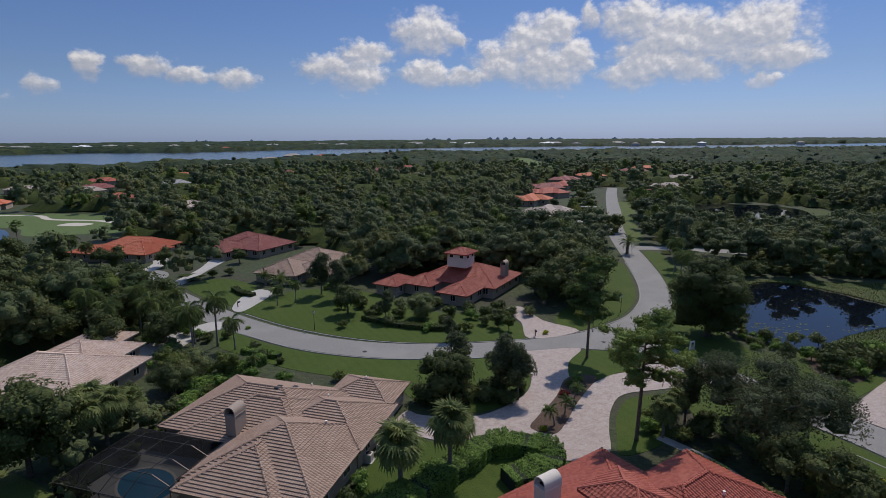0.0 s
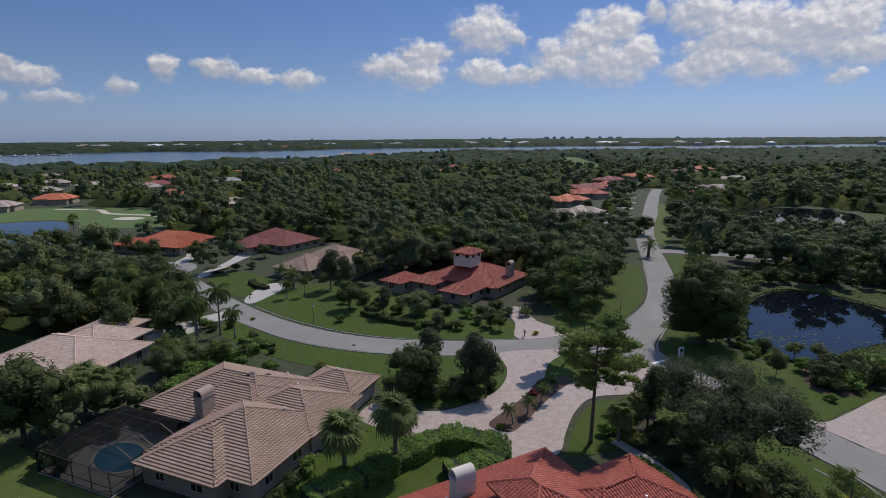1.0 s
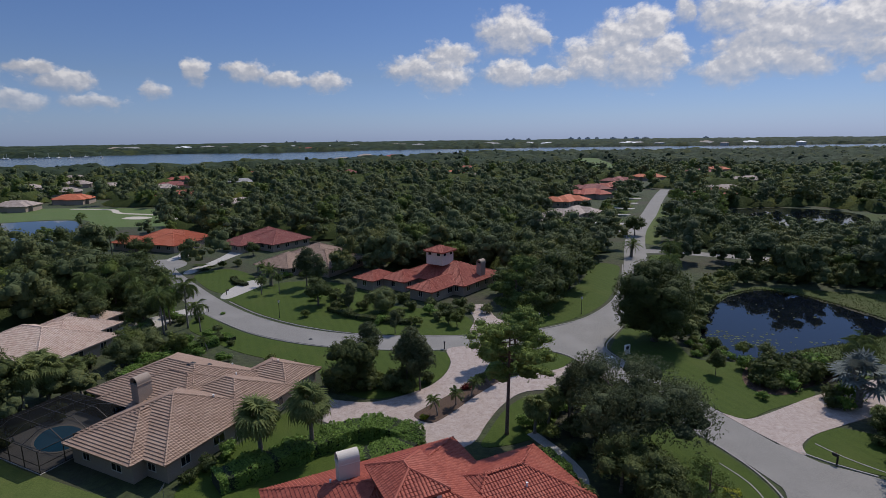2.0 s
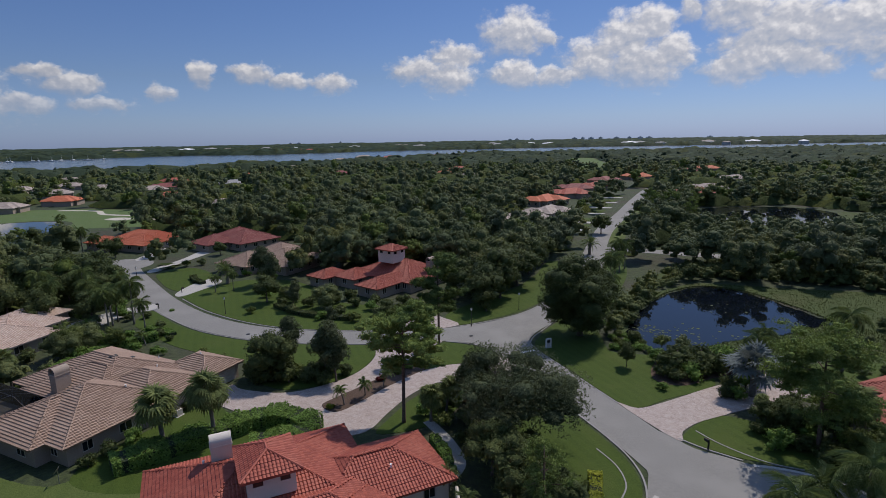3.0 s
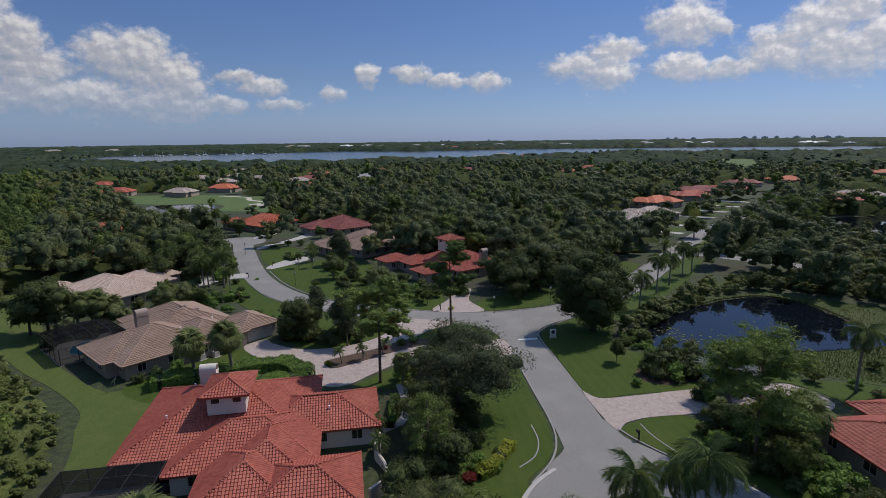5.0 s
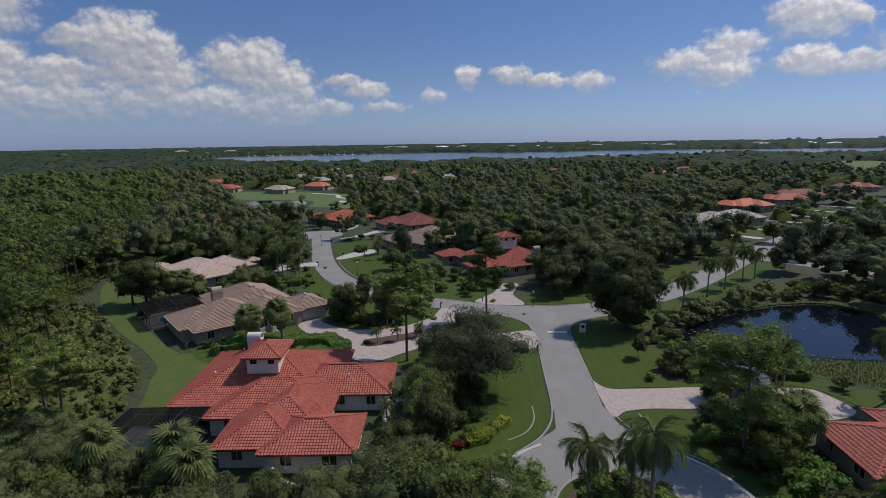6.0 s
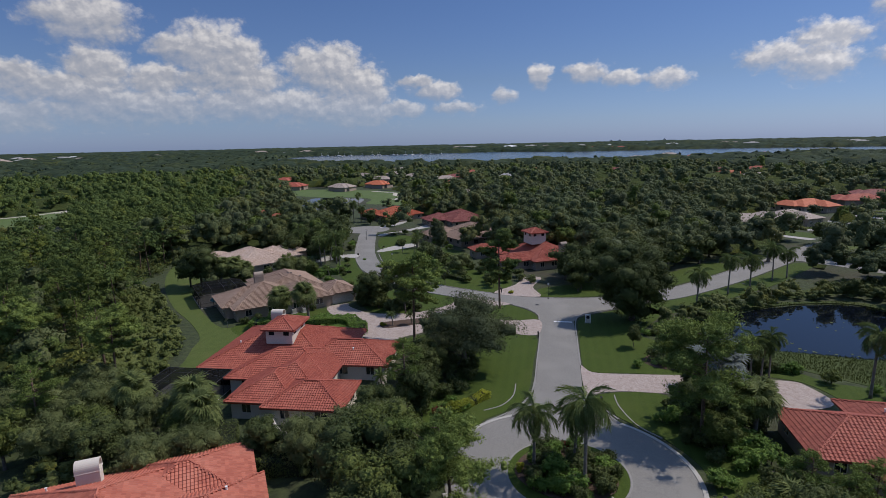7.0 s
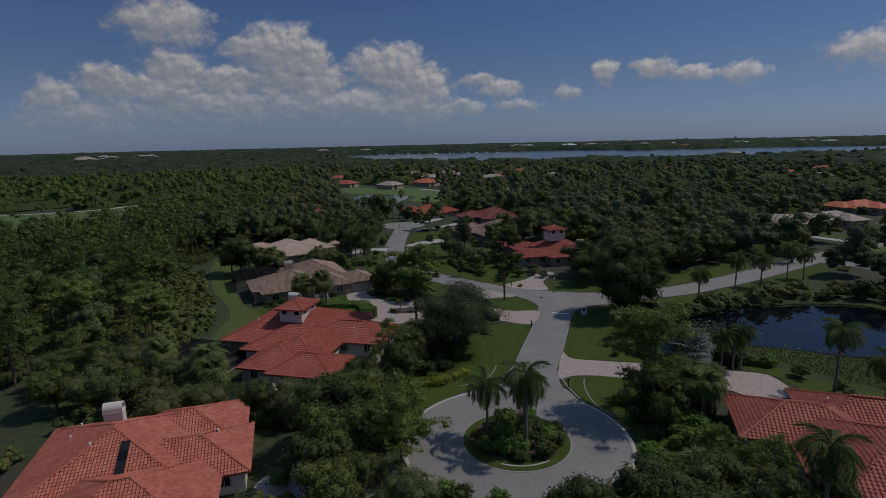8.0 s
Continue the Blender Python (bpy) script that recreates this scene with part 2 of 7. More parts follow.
def paver_mat(name, dark, light, pale):
    mat, n = material(name)
    p = world_place(n)
    brick = n.add("ShaderNodeTexBrick", Vector=p, Scale=1.0)
    brick.inputs["Color1"].default_value, brick.inputs["Color2"].default_value = (*dark, 1), (*light, 1)
    brick.inputs["Mortar"].default_value = tuple(c * 0.6 for c in dark) + (1,)
    brick.inputs["Brick Width"].default_value, brick.inputs["Row Height"].default_value = 0.22, 0.11
    brick.inputs["Mortar Size"].default_value = 0.008
    col = n.mix(n.math("MULTIPLY", n.step(n.noise(p, 1.3, 4.0, 0.7), 0.35, 0.7), 0.55), brick.outputs["Color"], pale)
    col = n.mix(n.math("MULTIPLY", n.step(n.noise(p, 0.25, 3.0), 0.5, 0.75), 0.4), col, dark)
    sh = n.add("ShaderNodeBsdfPrincipled", Base_Color=col, Roughness=0.88)
    finish(n, sh, brick.outputs["Fac"], -0.3, 0.01)
    return mat


M = {
    "floor_woods": rough_mat("woodland_floor", (0.020, 0.030, 0.009, 1), (0.050, 0.068, 0.019, 1), 0.9, 0.05, 0.95, 0.8, 0.3, third=(0.045, 0.04, 0.022, 1)),
    "lawn": grass_mat("mown_lawn", (0.034, 0.058, 0.008, 1), (0.060, 0.092, 0.013, 1), (0.078, 0.094, 0.020, 1), 0.28, radians(28), 1.5),
    "lawn_b": grass_mat("rough_lawn", (0.054, 0.082, 0.018, 1), (0.098, 0.126, 0.032, 1), (0.15, 0.14, 0.055, 1), 0.15, radians(20), 2.2),
    "golf": grass_mat("golf_grass", (0.075, 0.115, 0.034, 1), (0.11, 0.155, 0.052, 1), (0.14, 0.15, 0.07, 1), 0.2, radians(40), 9.0),
    "marsh": grass_mat("marsh_grass", (0.034, 0.052, 0.014, 1), (0.070, 0.094, 0.024, 1), (0.085, 0.075, 0.034, 1)),
    "asphalt": rough_mat("sun_bleached_asphalt", (0.160, 0.153, 0.139, 1), (0.250, 0.240, 0.218, 1), 9.0, 0.16, 0.9, 0.25, 0.01, third=(0.235, 0.226, 0.206, 1)),
    "concrete": rough_mat("pale_concrete", (0.33, 0.31, 0.28, 1), (0.46, 0.44, 0.40, 1), 9.0, 0.3, 0.88, 0.2, 0.01),
    "kerb": rough_mat("grey_kerb_concrete", (0.22, 0.21, 0.195, 1), (0.31, 0.30, 0.28, 1), 9.0, 0.3, 0.9, 0.2, 0.01),
    "paver": paver_mat("pink_grey_pavers", (0.30, 0.235, 0.205), (0.42, 0.345, 0.30), (0.46, 0.40, 0.36, 1)),
    "paint_white": plain_mat("white_paint", (0.80, 0.79, 0.76), 0.6),
    "mulch": rough_mat("bark_mulch", (0.045, 0.026, 0.016, 1), (0.12, 0.075, 0.05, 1), 8.0, 0.6, 0.95, 0.9, 0.08),
    "water": water_mat("pond_water", (0.004, 0.006, 0.010), 0.5, 0.006, 0.015),
    "river": water_mat("river_water", (0.03, 0.045, 0.055), 0.05, 0.10, 0.18),
    "tile_red": tile_mat("red_clay_tile", (0.26, 0.052, 0.031, 1), (0.40, 0.098, 0.058, 1), (0.43, 0.14, 0.09, 1), 0.85),
    "tile_orange": tile_mat("orange_clay_tile", (0.36, 0.075, 0.032, 1), (0.52, 0.14, 0.06, 1), (0.50, 0.18, 0.10, 1)),
    # the red tile again, with sunlight on its slopes put into the colour
    "tile_red_sunlit": tile_mat("sunlit_red_clay_tile", (0.34, 0.085, 0.05, 1), (0.50, 0.155, 0.095, 1), (0.52, 0.21, 0.14, 1), 0.85),
    "tile_tan": tile_mat("tan_concrete_tile", (0.22, 0.140, 0.098, 1), (0.36, 0.245, 0.176, 1), (0.38, 0.275, 0.21, 1)),
    "tile_maroon": tile_mat("maroon_tile", (0.17, 0.04, 0.034, 1), (0.30, 0.085, 0.065, 1), (0.30, 0.13, 0.10, 1)),
    "tile_pale": tile_mat("pale_blotched_tile", (0.40, 0.27, 0.20, 1), (0.66, 0.53, 0.43, 1), (0.64, 0.54, 0.46, 1)),
    "far_red": far_tile_mat("far_red_tile", (0.26, 0.05, 0.03, 1), (0.40, 0.10, 0.055, 1)),
    "far_tan": far_tile_mat("far_tan_tile", (0.26, 0.20, 0.16, 1), (0.40, 0.33, 0.28, 1)),
    "far_maroon": far_tile_mat("far_maroon_tile", (0.15, 0.035, 0.03, 1), (0.27, 0.075, 0.06, 1)),
    "far_orange": far_tile_mat("far_orange_tile", (0.38, 0.09, 0.035, 1), (0.52, 0.15, 0.065, 1)),
    "far_grey": far_tile_mat("far_grey_roof", (0.22, 0.21, 0.20, 1), (0.36, 0.35, 0.33, 1)),
    "stucco": rough_mat("beige_stucco", (0.30, 0.235, 0.185, 1), (0.37, 0.30, 0.24, 1), 12.0, 0.4, 0.9, 0.15, 0.01),
    "stucco_white": rough_mat("white_stucco", (0.56, 0.50, 0.42, 1), (0.66, 0.60, 0.52, 1), 12.0, 0.5, 0.88, 0.15, 0.01),
    "trim": plain_mat("cream_trim", (0.55, 0.50, 0.43), 0.6),
    "glass": plain_mat("dark_window_glass", (0.015, 0.02, 0.024), 0.06),
    "dark": plain_mat("blackened_metal", (0.02, 0.02, 0.022), 0.5, 0.4),
    "bronze": plain_mat("bronze_aluminium", (0.05, 0.045, 0.04), 0.45, 0.5),
    "steel": plain_mat("grey_steel", (0.35, 0.35, 0.36), 0.4, 0.7),
    "flue_black": plain_mat("near_black_flue", (0.01, 0.01, 0.01), 0.9),
    "bark": rough_mat("grey_bark", (0.07, 0.055, 0.045, 1), (0.16, 0.135, 0.115, 1), 6.0, 0.8, 0.95, 0.8, 0.05),
    "bark_pine": rough_mat("pine_bark", (0.08, 0.05, 0.035, 1), (0.19, 0.13, 0.095, 1), 5.0, 0.8, 0.95, 0.8, 0.05),
    "bark_palm": rough_mat("palm_trunk", (0.13, 0.115, 0.095, 1), (0.25, 0.225, 0.19, 1), 4.0, 0.8, 0.95, 0.6, 0.04),
    "oak": leaf_mat("oak_leaves", (0.052, 0.077, 0.025, 1), (0.124, 0.149, 0.046, 1)),
    "oak_grey": leaf_mat("grey_oak_leaves", (0.053, 0.076, 0.034, 1), (0.148, 0.170, 0.078, 1)),
    "bright": leaf_mat("bright_leaves", (0.066, 0.094, 0.020, 1), (0.172, 0.207, 0.054, 1)),
    "willow": leaf_mat("narrow_grey_green_leaves", (0.090, 0.114, 0.040, 1), (0.209, 0.240, 0.091, 1)),
    "pine": leaf_mat("pine_needles", (0.088, 0.136, 0.036, 1), (0.250, 0.315, 0.078, 1), 0.3, 0.2),
    "palm": leaf_mat("palm_fronds", (0.063, 0.106, 0.030, 1), (0.214, 0.266, 0.085, 1), 0.6, 0.25),
    "sabal": leaf_mat("fan_fronds", (0.080, 0.111, 0.030, 1), (0.238, 0.272, 0.088, 1), 0.6, 0.25),
    "silver": leaf_mat("silver_fan_fronds", (0.10, 0.125, 0.11, 1), (0.24, 0.27, 0.25, 1), 0.5, 0.15),
    "hedge": leaf_mat("hedge_leaves", (0.081, 0.154, 0.026, 1), (0.222, 0.338, 0.066, 1), 0.6, 0.2),
    "croton": leaf_mat("yellow_green_leaves", (0.16, 0.20, 0.02, 1), (0.46, 0.47, 0.05, 1), 0.5, 0.25),
    "redleaf": leaf_mat("red_leaves", (0.10, 0.012, 0.01, 1), (0.24, 0.04, 0.03, 1), 0.5, 0.2),
    "palmetto": leaf_mat("palmetto_leaves", (0.068, 0.095, 0.023, 1), (0.188, 0.217, 0.064, 1), 0.5, 0.25),
    "reed": leaf_mat("marsh_reeds", (0.036, 0.051, 0.013, 1), (0.093, 0.112, 0.032, 1), 0.2, 0.3),
    # a little blue is added to these leaves to stand for haze
    "woods": leaf_mat("woods_leaves", (0.065, 0.095, 0.040, 1), (0.138, 0.160, 0.064, 1), 0.4, 0.22, stand=0.13),
    "woods_grey": leaf_mat("grey_woods_leaves", (0.068, 0.092, 0.047, 1), (0.129, 0.150, 0.066, 1), 0.4, 0.22, stand=0.13),
    "woods_fresh": leaf_mat("fresh_woods_leaves", (0.061, 0.093, 0.018, 1), (0.171, 0.218, 0.046, 1), 0.4, 0.25),
    "woods_pine": leaf_mat("woods_pine_leaves", (0.052, 0.084, 0.026, 1), (0.141, 0.189, 0.055, 1), 0.2, 0.22, stand=0.16),
    # leaf colour of the far woods, bluish with distance haze put into it
    "woods_horizon": leaf_mat("hazed_far_woods_leaves", (0.020, 0.033, 0.022, 1), (0.056, 0.078, 0.046, 1), 0.08, 0.1, stand=0.035),
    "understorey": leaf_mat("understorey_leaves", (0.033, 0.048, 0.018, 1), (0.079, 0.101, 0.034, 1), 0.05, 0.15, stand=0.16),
    "mangrove": leaf_mat("mangrove_leaves", (0.059, 0.085, 0.028, 1), (0.155, 0.179, 0.057, 1), 0.4, 0.22, stand=0.22),
    "screen": screen_mat(),
    "pool": water_mat("pool_water", (0.05, 0.22, 0.36), 1.5, 0.05, 0.05),
    "far_wall": plain_mat("far_pale_wall", (0.50, 0.48, 0.45), 0.8),
    "far_white": plain_mat("far_white_roof", (0.72, 0.72, 0.72), 0.6),
    "sand": rough_mat("pale_sand", (0.42, 0.38, 0.30, 1), (0.55, 0.50, 0.42, 1), 3.0, 0.2, 0.95, 0.3, 0.02),
    # near-black green: the shade inside a hedge put into its core's colour
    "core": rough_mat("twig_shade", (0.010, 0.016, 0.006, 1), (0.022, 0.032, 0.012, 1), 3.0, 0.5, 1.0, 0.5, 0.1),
}


# ---- builders ----
def np_mesh(name, verts, faces, mat, smooth=False):
    """A mesh from arrays; all faces have the same number of corners."""
    me = bpy.data.meshes.new(name)
    v, f = np.asarray(verts, np.float32), np.asarray(faces, np.int32)
    k = f.shape[1]
    me.vertices.add(len(v))
    me.vertices.foreach_set("co", v.ravel())
    me.loops.add(f.size)
    me.loops.foreach_set("vertex_index", f.ravel())
    me.polygons.add(len(f))
    me.polygons.foreach_set("loop_start", np.arange(0, f.size, k, dtype=np.int32))
    me.polygons.foreach_set("loop_total", np.full(len(f), k, np.int32))
    me.polygons.foreach_set("use_smooth", np.full(len(f), smooth))
    me.materials.append(mat)
    me.update(calc_edges=True)
    me.validate()
    return me


def py_mesh(name, verts, faces, mat, smooth=False):
    me = bpy.data.meshes.new(name)
    me.from_pydata([tuple(p) for p in verts], [], faces)
    me.materials.append(mat)
    if smooth:
        me.polygons.foreach_set("use_smooth", [True] * len(me.polygons))
    me.update()
    return me


def piece(name, me, parent=None, m=None, label=""):
    """One object on a mesh, under its thing or part."""
    ob = new(name, me)
    if parent is not None:
        ob.parent = parent
    if m is not None:
        ob.matrix_basis = m
    return tagged(ob, label)


def thing(name, m, label, category, group="", kind=""):
    ob = new(name)
    ob.empty_display_size = 0.3
    ob.matrix_basis = m
    return tagged(ob, label, category, group, kind)


class Solid:
    """Collects boxes, tubes and sheets for one mesh."""

    def __init__(self):
        self.v, self.f = [], []

    def put(self, verts, faces):
        k = len(self.v)
        self.v += [tuple(p) for p in verts]
        self.f += [tuple(i + k for i in face) for face in faces]
        return self

    def box(self, x0, x1, y0, y1, z0, z1, bevel=0.0, m=None):
        b = min(bevel, (x1 - x0) / 3, (y1 - y0) / 3, (z1 - z0) / 3)
        if b <= 0:
            p = [(x, y, z) for z in (z0, z1) for x, y in ((x0, y0), (x1, y0), (x1, y1), (x0, y1))]
            f = [(3, 2, 1, 0), (4, 5, 6, 7), (0, 1, 5, 4), (1, 2, 6, 5), (2, 3, 7, 6), (3, 0, 4, 7)]
        else:
            p = []
            for z, i in ((z0, b), (z0 + b, 0), (z1 - b, 0), (z1, b)):
                p += [(x0 + i, y0 + i, z), (x1 - i, y0 + i, z), (x1 - i, y1 - i, z), (x0 + i, y1 - i, z)]
            f = [(3, 2, 1, 0), (12, 13, 14, 15)]
            for r in range(3):
                for c in range(4):
                    d = (c + 1) % 4
                    f.append((r * 4 + c, r * 4 + d, r * 4 + 4 + d, r * 4 + 4 + c))
        if m is not None:
            p = [m @ Vector(q) for q in p]
        return self.put(p, f)

    def tube(self, path, radii, sides=7, cap=True):
        path = [Vector(p) for p in path]
        p, f = [], []
        for i, c in enumerate(path):
            way = (path[min(i + 1, len(path) - 1)] - path[max(i - 1, 0)]).normalized()
            a = way.orthogonal().normalized()
            if abs(way.z) > 0.9:
                a = (Vector((1, 0, 0)) - way * way.x).normalized()
            b = way.cross(a)
            r = radii[i] if isinstance(radii, (list, tuple)) else radii
            p += [c + (a * math.cos(2 * math.pi * j / sides) + b * math.sin(2 * math.pi * j / sides)) * r for j in range(sides)]
        for i in range(len(path) - 1):
            for j in range(sides):
                k = (j + 1) % sides
                f.append((i * sides + j, i * sides + k, (i + 1) * sides + k, (i + 1) * sides + j))
        if cap:
            f += [tuple(range(sides - 1, -1, -1)), tuple((len(path) - 1) * sides + j for j in range(sides))]
        return self.put(p, f)

    def beam(self, a, b, w=0.06):
        return self.tube([a, b], [w * 0.7, w * 0.7], 4)

    def mesh(self, name, mat, smooth=False):
        return py_mesh(name, self.v, self.f, mat, smooth)


def inside(x, y, poly):
    hit, j = False, len(poly) - 1
    for i in range(len(poly)):
        (xi, yi), (xj, yj) = poly[i], poly[j]
        if (yi > y) != (yj > y) and x < (xj - xi) * (y - yi) / (yj - yi) + xi:
            hit = not hit
        j = i
    return hit


def inside_many(p, poly):
    x, y = p[:, 0], p[:, 1]
    hit = np.zeros(len(p), bool)
    j = len(poly) - 1
    for i in range(len(poly)):
        (xi, yi), (xj, yj) = poly[i], poly[j]
        if yi != yj:
            hit ^= ((yi > y) != (yj > y)) & (x < (xj - xi) * (y - yi) / (yj - yi) + xi)
        j = i
    return hit


def smooth_line(points, closed=False, steps=6):
    """A curve through the points of the plan."""
    p = [Vector((x, y)) for x, y in points]
    n, out = len(p), []
    for i in range(n if closed else n - 1):
        if closed:
            a, b, c, d = p[i - 1], p[i], p[(i + 1) % n], p[(i + 2) % n]
        else:
            a, b, c, d = p[max(i - 1, 0)], p[i], p[i + 1], p[min(i + 2, n - 1)]
        for s in range(steps):
            t = s / steps
            out.append(0.5 * (2 * b + (c - a) * t + (2 * a - 5 * b + 4 * c - d) * t * t + (3 * b - a - 3 * c + d) * t ** 3))
    if not closed:
        out.append(p[-1])
    return [(q.x, q.y) for q in out]


def metres(points):
    return [(x * K, y * K) for x, y in points]


def sheet(name, points, top, mat, label, category, bottom=-0.02, smooth=True, kind="structure"):
    """A slab with the given outline (plan units), lying on the ground."""
    line = smooth_line(metres(points), True, 4) if smooth else metres(points)
    bm = bmesh.new()
    up = [bm.verts.new((x, y, top)) for x, y in line]
    face = bm.faces.new(up)
    if face.normal.z < 0:
        face.normal_flip()
    down = [bm.verts.new((x, y, bottom)) for x, y in line]
    for i in range(len(line)):
        j = (i + 1) % len(line)
        bm.faces.new((up[i], up[j], down[j], down[i]))
    bmesh.ops.triangulate(bm, faces=[face])
    bmesh.ops.recalc_face_normals(bm, faces=bm.faces)
    me = bpy.data.meshes.new(name)
    bm.to_mesh(me)
    bm.free()
    me.materials.append(mat)
    return tagged(new(name, me), label, category, kind=kind), line


def ribbon(name, points, width, top, mat, label, category, bottom=-0.02, crown=0.0, steps=6, parent=None):
    """A strip of constant width (metres) along a line of the plan."""
    line = [Vector(p) for p in smooth_line(metres(points), False, steps)]
    across = [-0.5, -0.25, 0.0, 0.25, 0.5] if crown else [-0.5, 0.5]
    v, f = [], []
    n = len(across) + 2
    for i, c in enumerate(line):
        way = (line[min(i + 1, len(line) - 1)] - line[max(i - 1, 0)]).normalized()
        side = Vector((way.y, -way.x))
        ring = [(c + side * a * width, top + crown * (1 - (2 * a) ** 2)) for a in across]
        ring = [(ring[0][0], bottom)] + ring + [(ring[-1][0], bottom)]
        v += [(q.x, q.y, z) for q, z in ring]
    for i in range(len(line) - 1):
        for j in range(n - 1):
            f.append((i * n + j, i * n + j + 1, (i + 1) * n + j + 1, (i + 1) * n + j))
    f = [tuple(reversed(q)) for q in f]
    ob = new(name, py_mesh(name, v, f, mat))
    if parent is not None:
        ob.parent = parent
        return ob
    return tagged(ob, label, category, kind="structure")


# ---- ground, roads, lawns ----
POND = [(66.5, 104), (70.5, 113.5), (74.5, 121.5), (80.5, 131), (84.5, 135.5), (91, 140.3), (96, 140.5), (100.6, 136.5), (103, 131), (105.6, 125), (107.4, 118.5), (109.5, 114), (102, 109.8), (95.6, 106), (89.4, 104), (82, 101), (76, 97), (71.2, 94), (68.8, 94.4), (69.2, 99.5)]
GOLF_POND = [(-226, 238), (-206, 253), (-187, 250), (-160, 214), (-138, 182), (-148, 174), (-172, 186), (-204, 212)]
MARSH_POND = [(133, 268), (141, 297), (166, 311), (193, 306), (203, 283), (182, 247), (159, 244), (143, 257)]
RIVER = [(-1120, 710), (-790, 650), (-590, 650), (-450, 700), (-370, 765), (-275, 850), (-150, 1040), (-58, 1260), (190, 1230), (620, 1310), (900, 1330), (3600, 1700), (3900, 2750), (1000, 2110), (343, 2140), (-90, 1990), (-283, 1965), (-450, 1850), (-700, 1610), (-985, 1650), (-1220, 1340), (-1450, 1170), (-1300, 960)]


def build_ground():
    """One sheet to the horizon, dished under the near pond."""
    step = 2.5
    xs = np.concatenate([[-4600, -2500, -1200, -500], np.arange(-220, 230, step), [450, 1200, 2500, 4600]])
    ys = np.concatenate([[-1500, -500, -150], np.arange(-60, 300, step), [420, 700, 1200, 2200, 4600]])
    gx, gy = np.meshgrid(xs, ys)
    p = np.stack([gx.ravel(), gy.ravel()], 1)
    z = np.zeros(len(p))
    pond = smooth_line(metres(POND), True, 4)
    wet = inside_many(p, pond)
    q = np.array(pond)
    gap = np.full(len(p), 99.0)
    near = (np.abs(p[:, 0] - 80) < 60) & (np.abs(p[:, 1] - 100) < 60)
    gap[near] = np.sqrt(((p[near][:, None, :] - q[None]) ** 2).sum(-1)).min(1)
    z = np.where(wet, -0.45 - np.clip(gap, 0, 6) * 0.2, np.where(gap < 3, -0.35 * (1 - gap / 3), 0.0))
    nx = len(xs)
    i = (np.arange(len(ys) - 1)[:, None] * nx + np.arange(nx - 1)[None]).ravel()
    faces = np.stack([i, i + 1, i + nx + 1, i + nx], 1)
    me = np_mesh("ground", np.concatenate([p, z[:, None]], 1), faces, M["floor_woods"])
    tagged(new("ground", me), "dark leaf-strewn ground with low undergrowth", "ground", kind="structure")


build_ground()
sheet("water_pond", [(62, 98), (62, 114), (72, 128), (82, 141), (100, 144), (132, 134), (134, 112), (110, 98), (84, 94)], -0.22, M["water"], "dark still pond mirroring the blue sky", "pond", -0.3)
sheet("water_golf", GOLF_POND, 0.07, M["water"], "small still golf course pond", "pond")
sheet("water_marsh", MARSH_POND, 0.05, M["water"], "shallow marsh pond with floating plants", "pond")
sheet("water_river", RIVER, 0.05, M["river"], "wide pale blue tidal river", "river", smooth=False)

MAIN = [(-88, 163), (-82, 156.5), (-74.5, 148), (-66, 139.5), (-56, 129.5), (-44.8, 119), (-34.5, 110.8), (-26, 105.4), (-18, 101.6), (-10, 99.2), (-2, 98.0), (6, 97.8), (14, 98.3), (22, 99.4), (29, 101.2), (35.5, 104), (41.5, 107.8), (47, 112.8), (52, 119.5), (56.5, 128), (60.5, 139), (64.3, 152), (68, 168), (71.5, 184), (76.5, 206), (83, 231), (92, 258), (101, 283), (117, 332), (134, 382), (148, 420)]
SIDE = [(37.5, 103), (40.5, 98.5), (44, 92), (49, 83), (54.7, 72.5), (59.2, 63.8), (62.5, 56.5), (66, 50)]
CUL = (70.8, 43.8)
ribbon("road_main", MAIN, 6.3, 0.06, M["asphalt"], "sun-bleached grey asphalt road curving between lawns", "road", crown=0.03)
ribbon("road_side", SIDE, 6.3, 0.064, M["asphalt"], "grey asphalt side street ending in a turning circle", "road", crown=0.03)
sheet("road_corner_west", [(29, 97.8), (34, 96.8), (38, 94.6), (40.3, 91.2), (43, 92), (44, 99), (38, 104), (31, 101.5)], 0.066, M["asphalt"], "flared asphalt corner of a road junction", "road")
sheet("road_corner_east", [(43, 92), (46.6, 94.8), (46.2, 99.5), (48.2, 104.5), (51.5, 110.5), (48, 112), (40, 104)], 0.068, M["asphalt"], "flared asphalt corner of a road junction", "road")


def disc(c, r, n=40, a0=0.0, a1=360.0):
    return [(c[0] + r * math.cos(radians(a0 + (a1 - a0) * i / n)), c[1] + r * math.sin(radians(a0 + (a1 - a0) * i / n))) for i in range(n + (a1 - a0 < 360))]


sheet("road_turning_circle", disc(CUL, 14.6), 0.072, M["asphalt"], "round grey asphalt turning circle", "road", smooth=False)
sheet("road_throat", [(55, 64), (58.5, 57.5), (57.5, 50), (64, 46), (75, 55), (70, 59.5), (65.5, 62), (62, 66)], 0.07, M["asphalt"], "widening asphalt throat of a turning circle", "road")
sheet("road_west_end", disc((-86, 158), 10.5, 28), 0.07, M["asphalt"], "rounded asphalt end of the road", "road", smooth=False)
ribbon("road_cross", [(72, 190), (82, 190), (100, 184), (120, 176)], 5.8, 0.064, M["asphalt"], "grey side street behind the pond", "road")

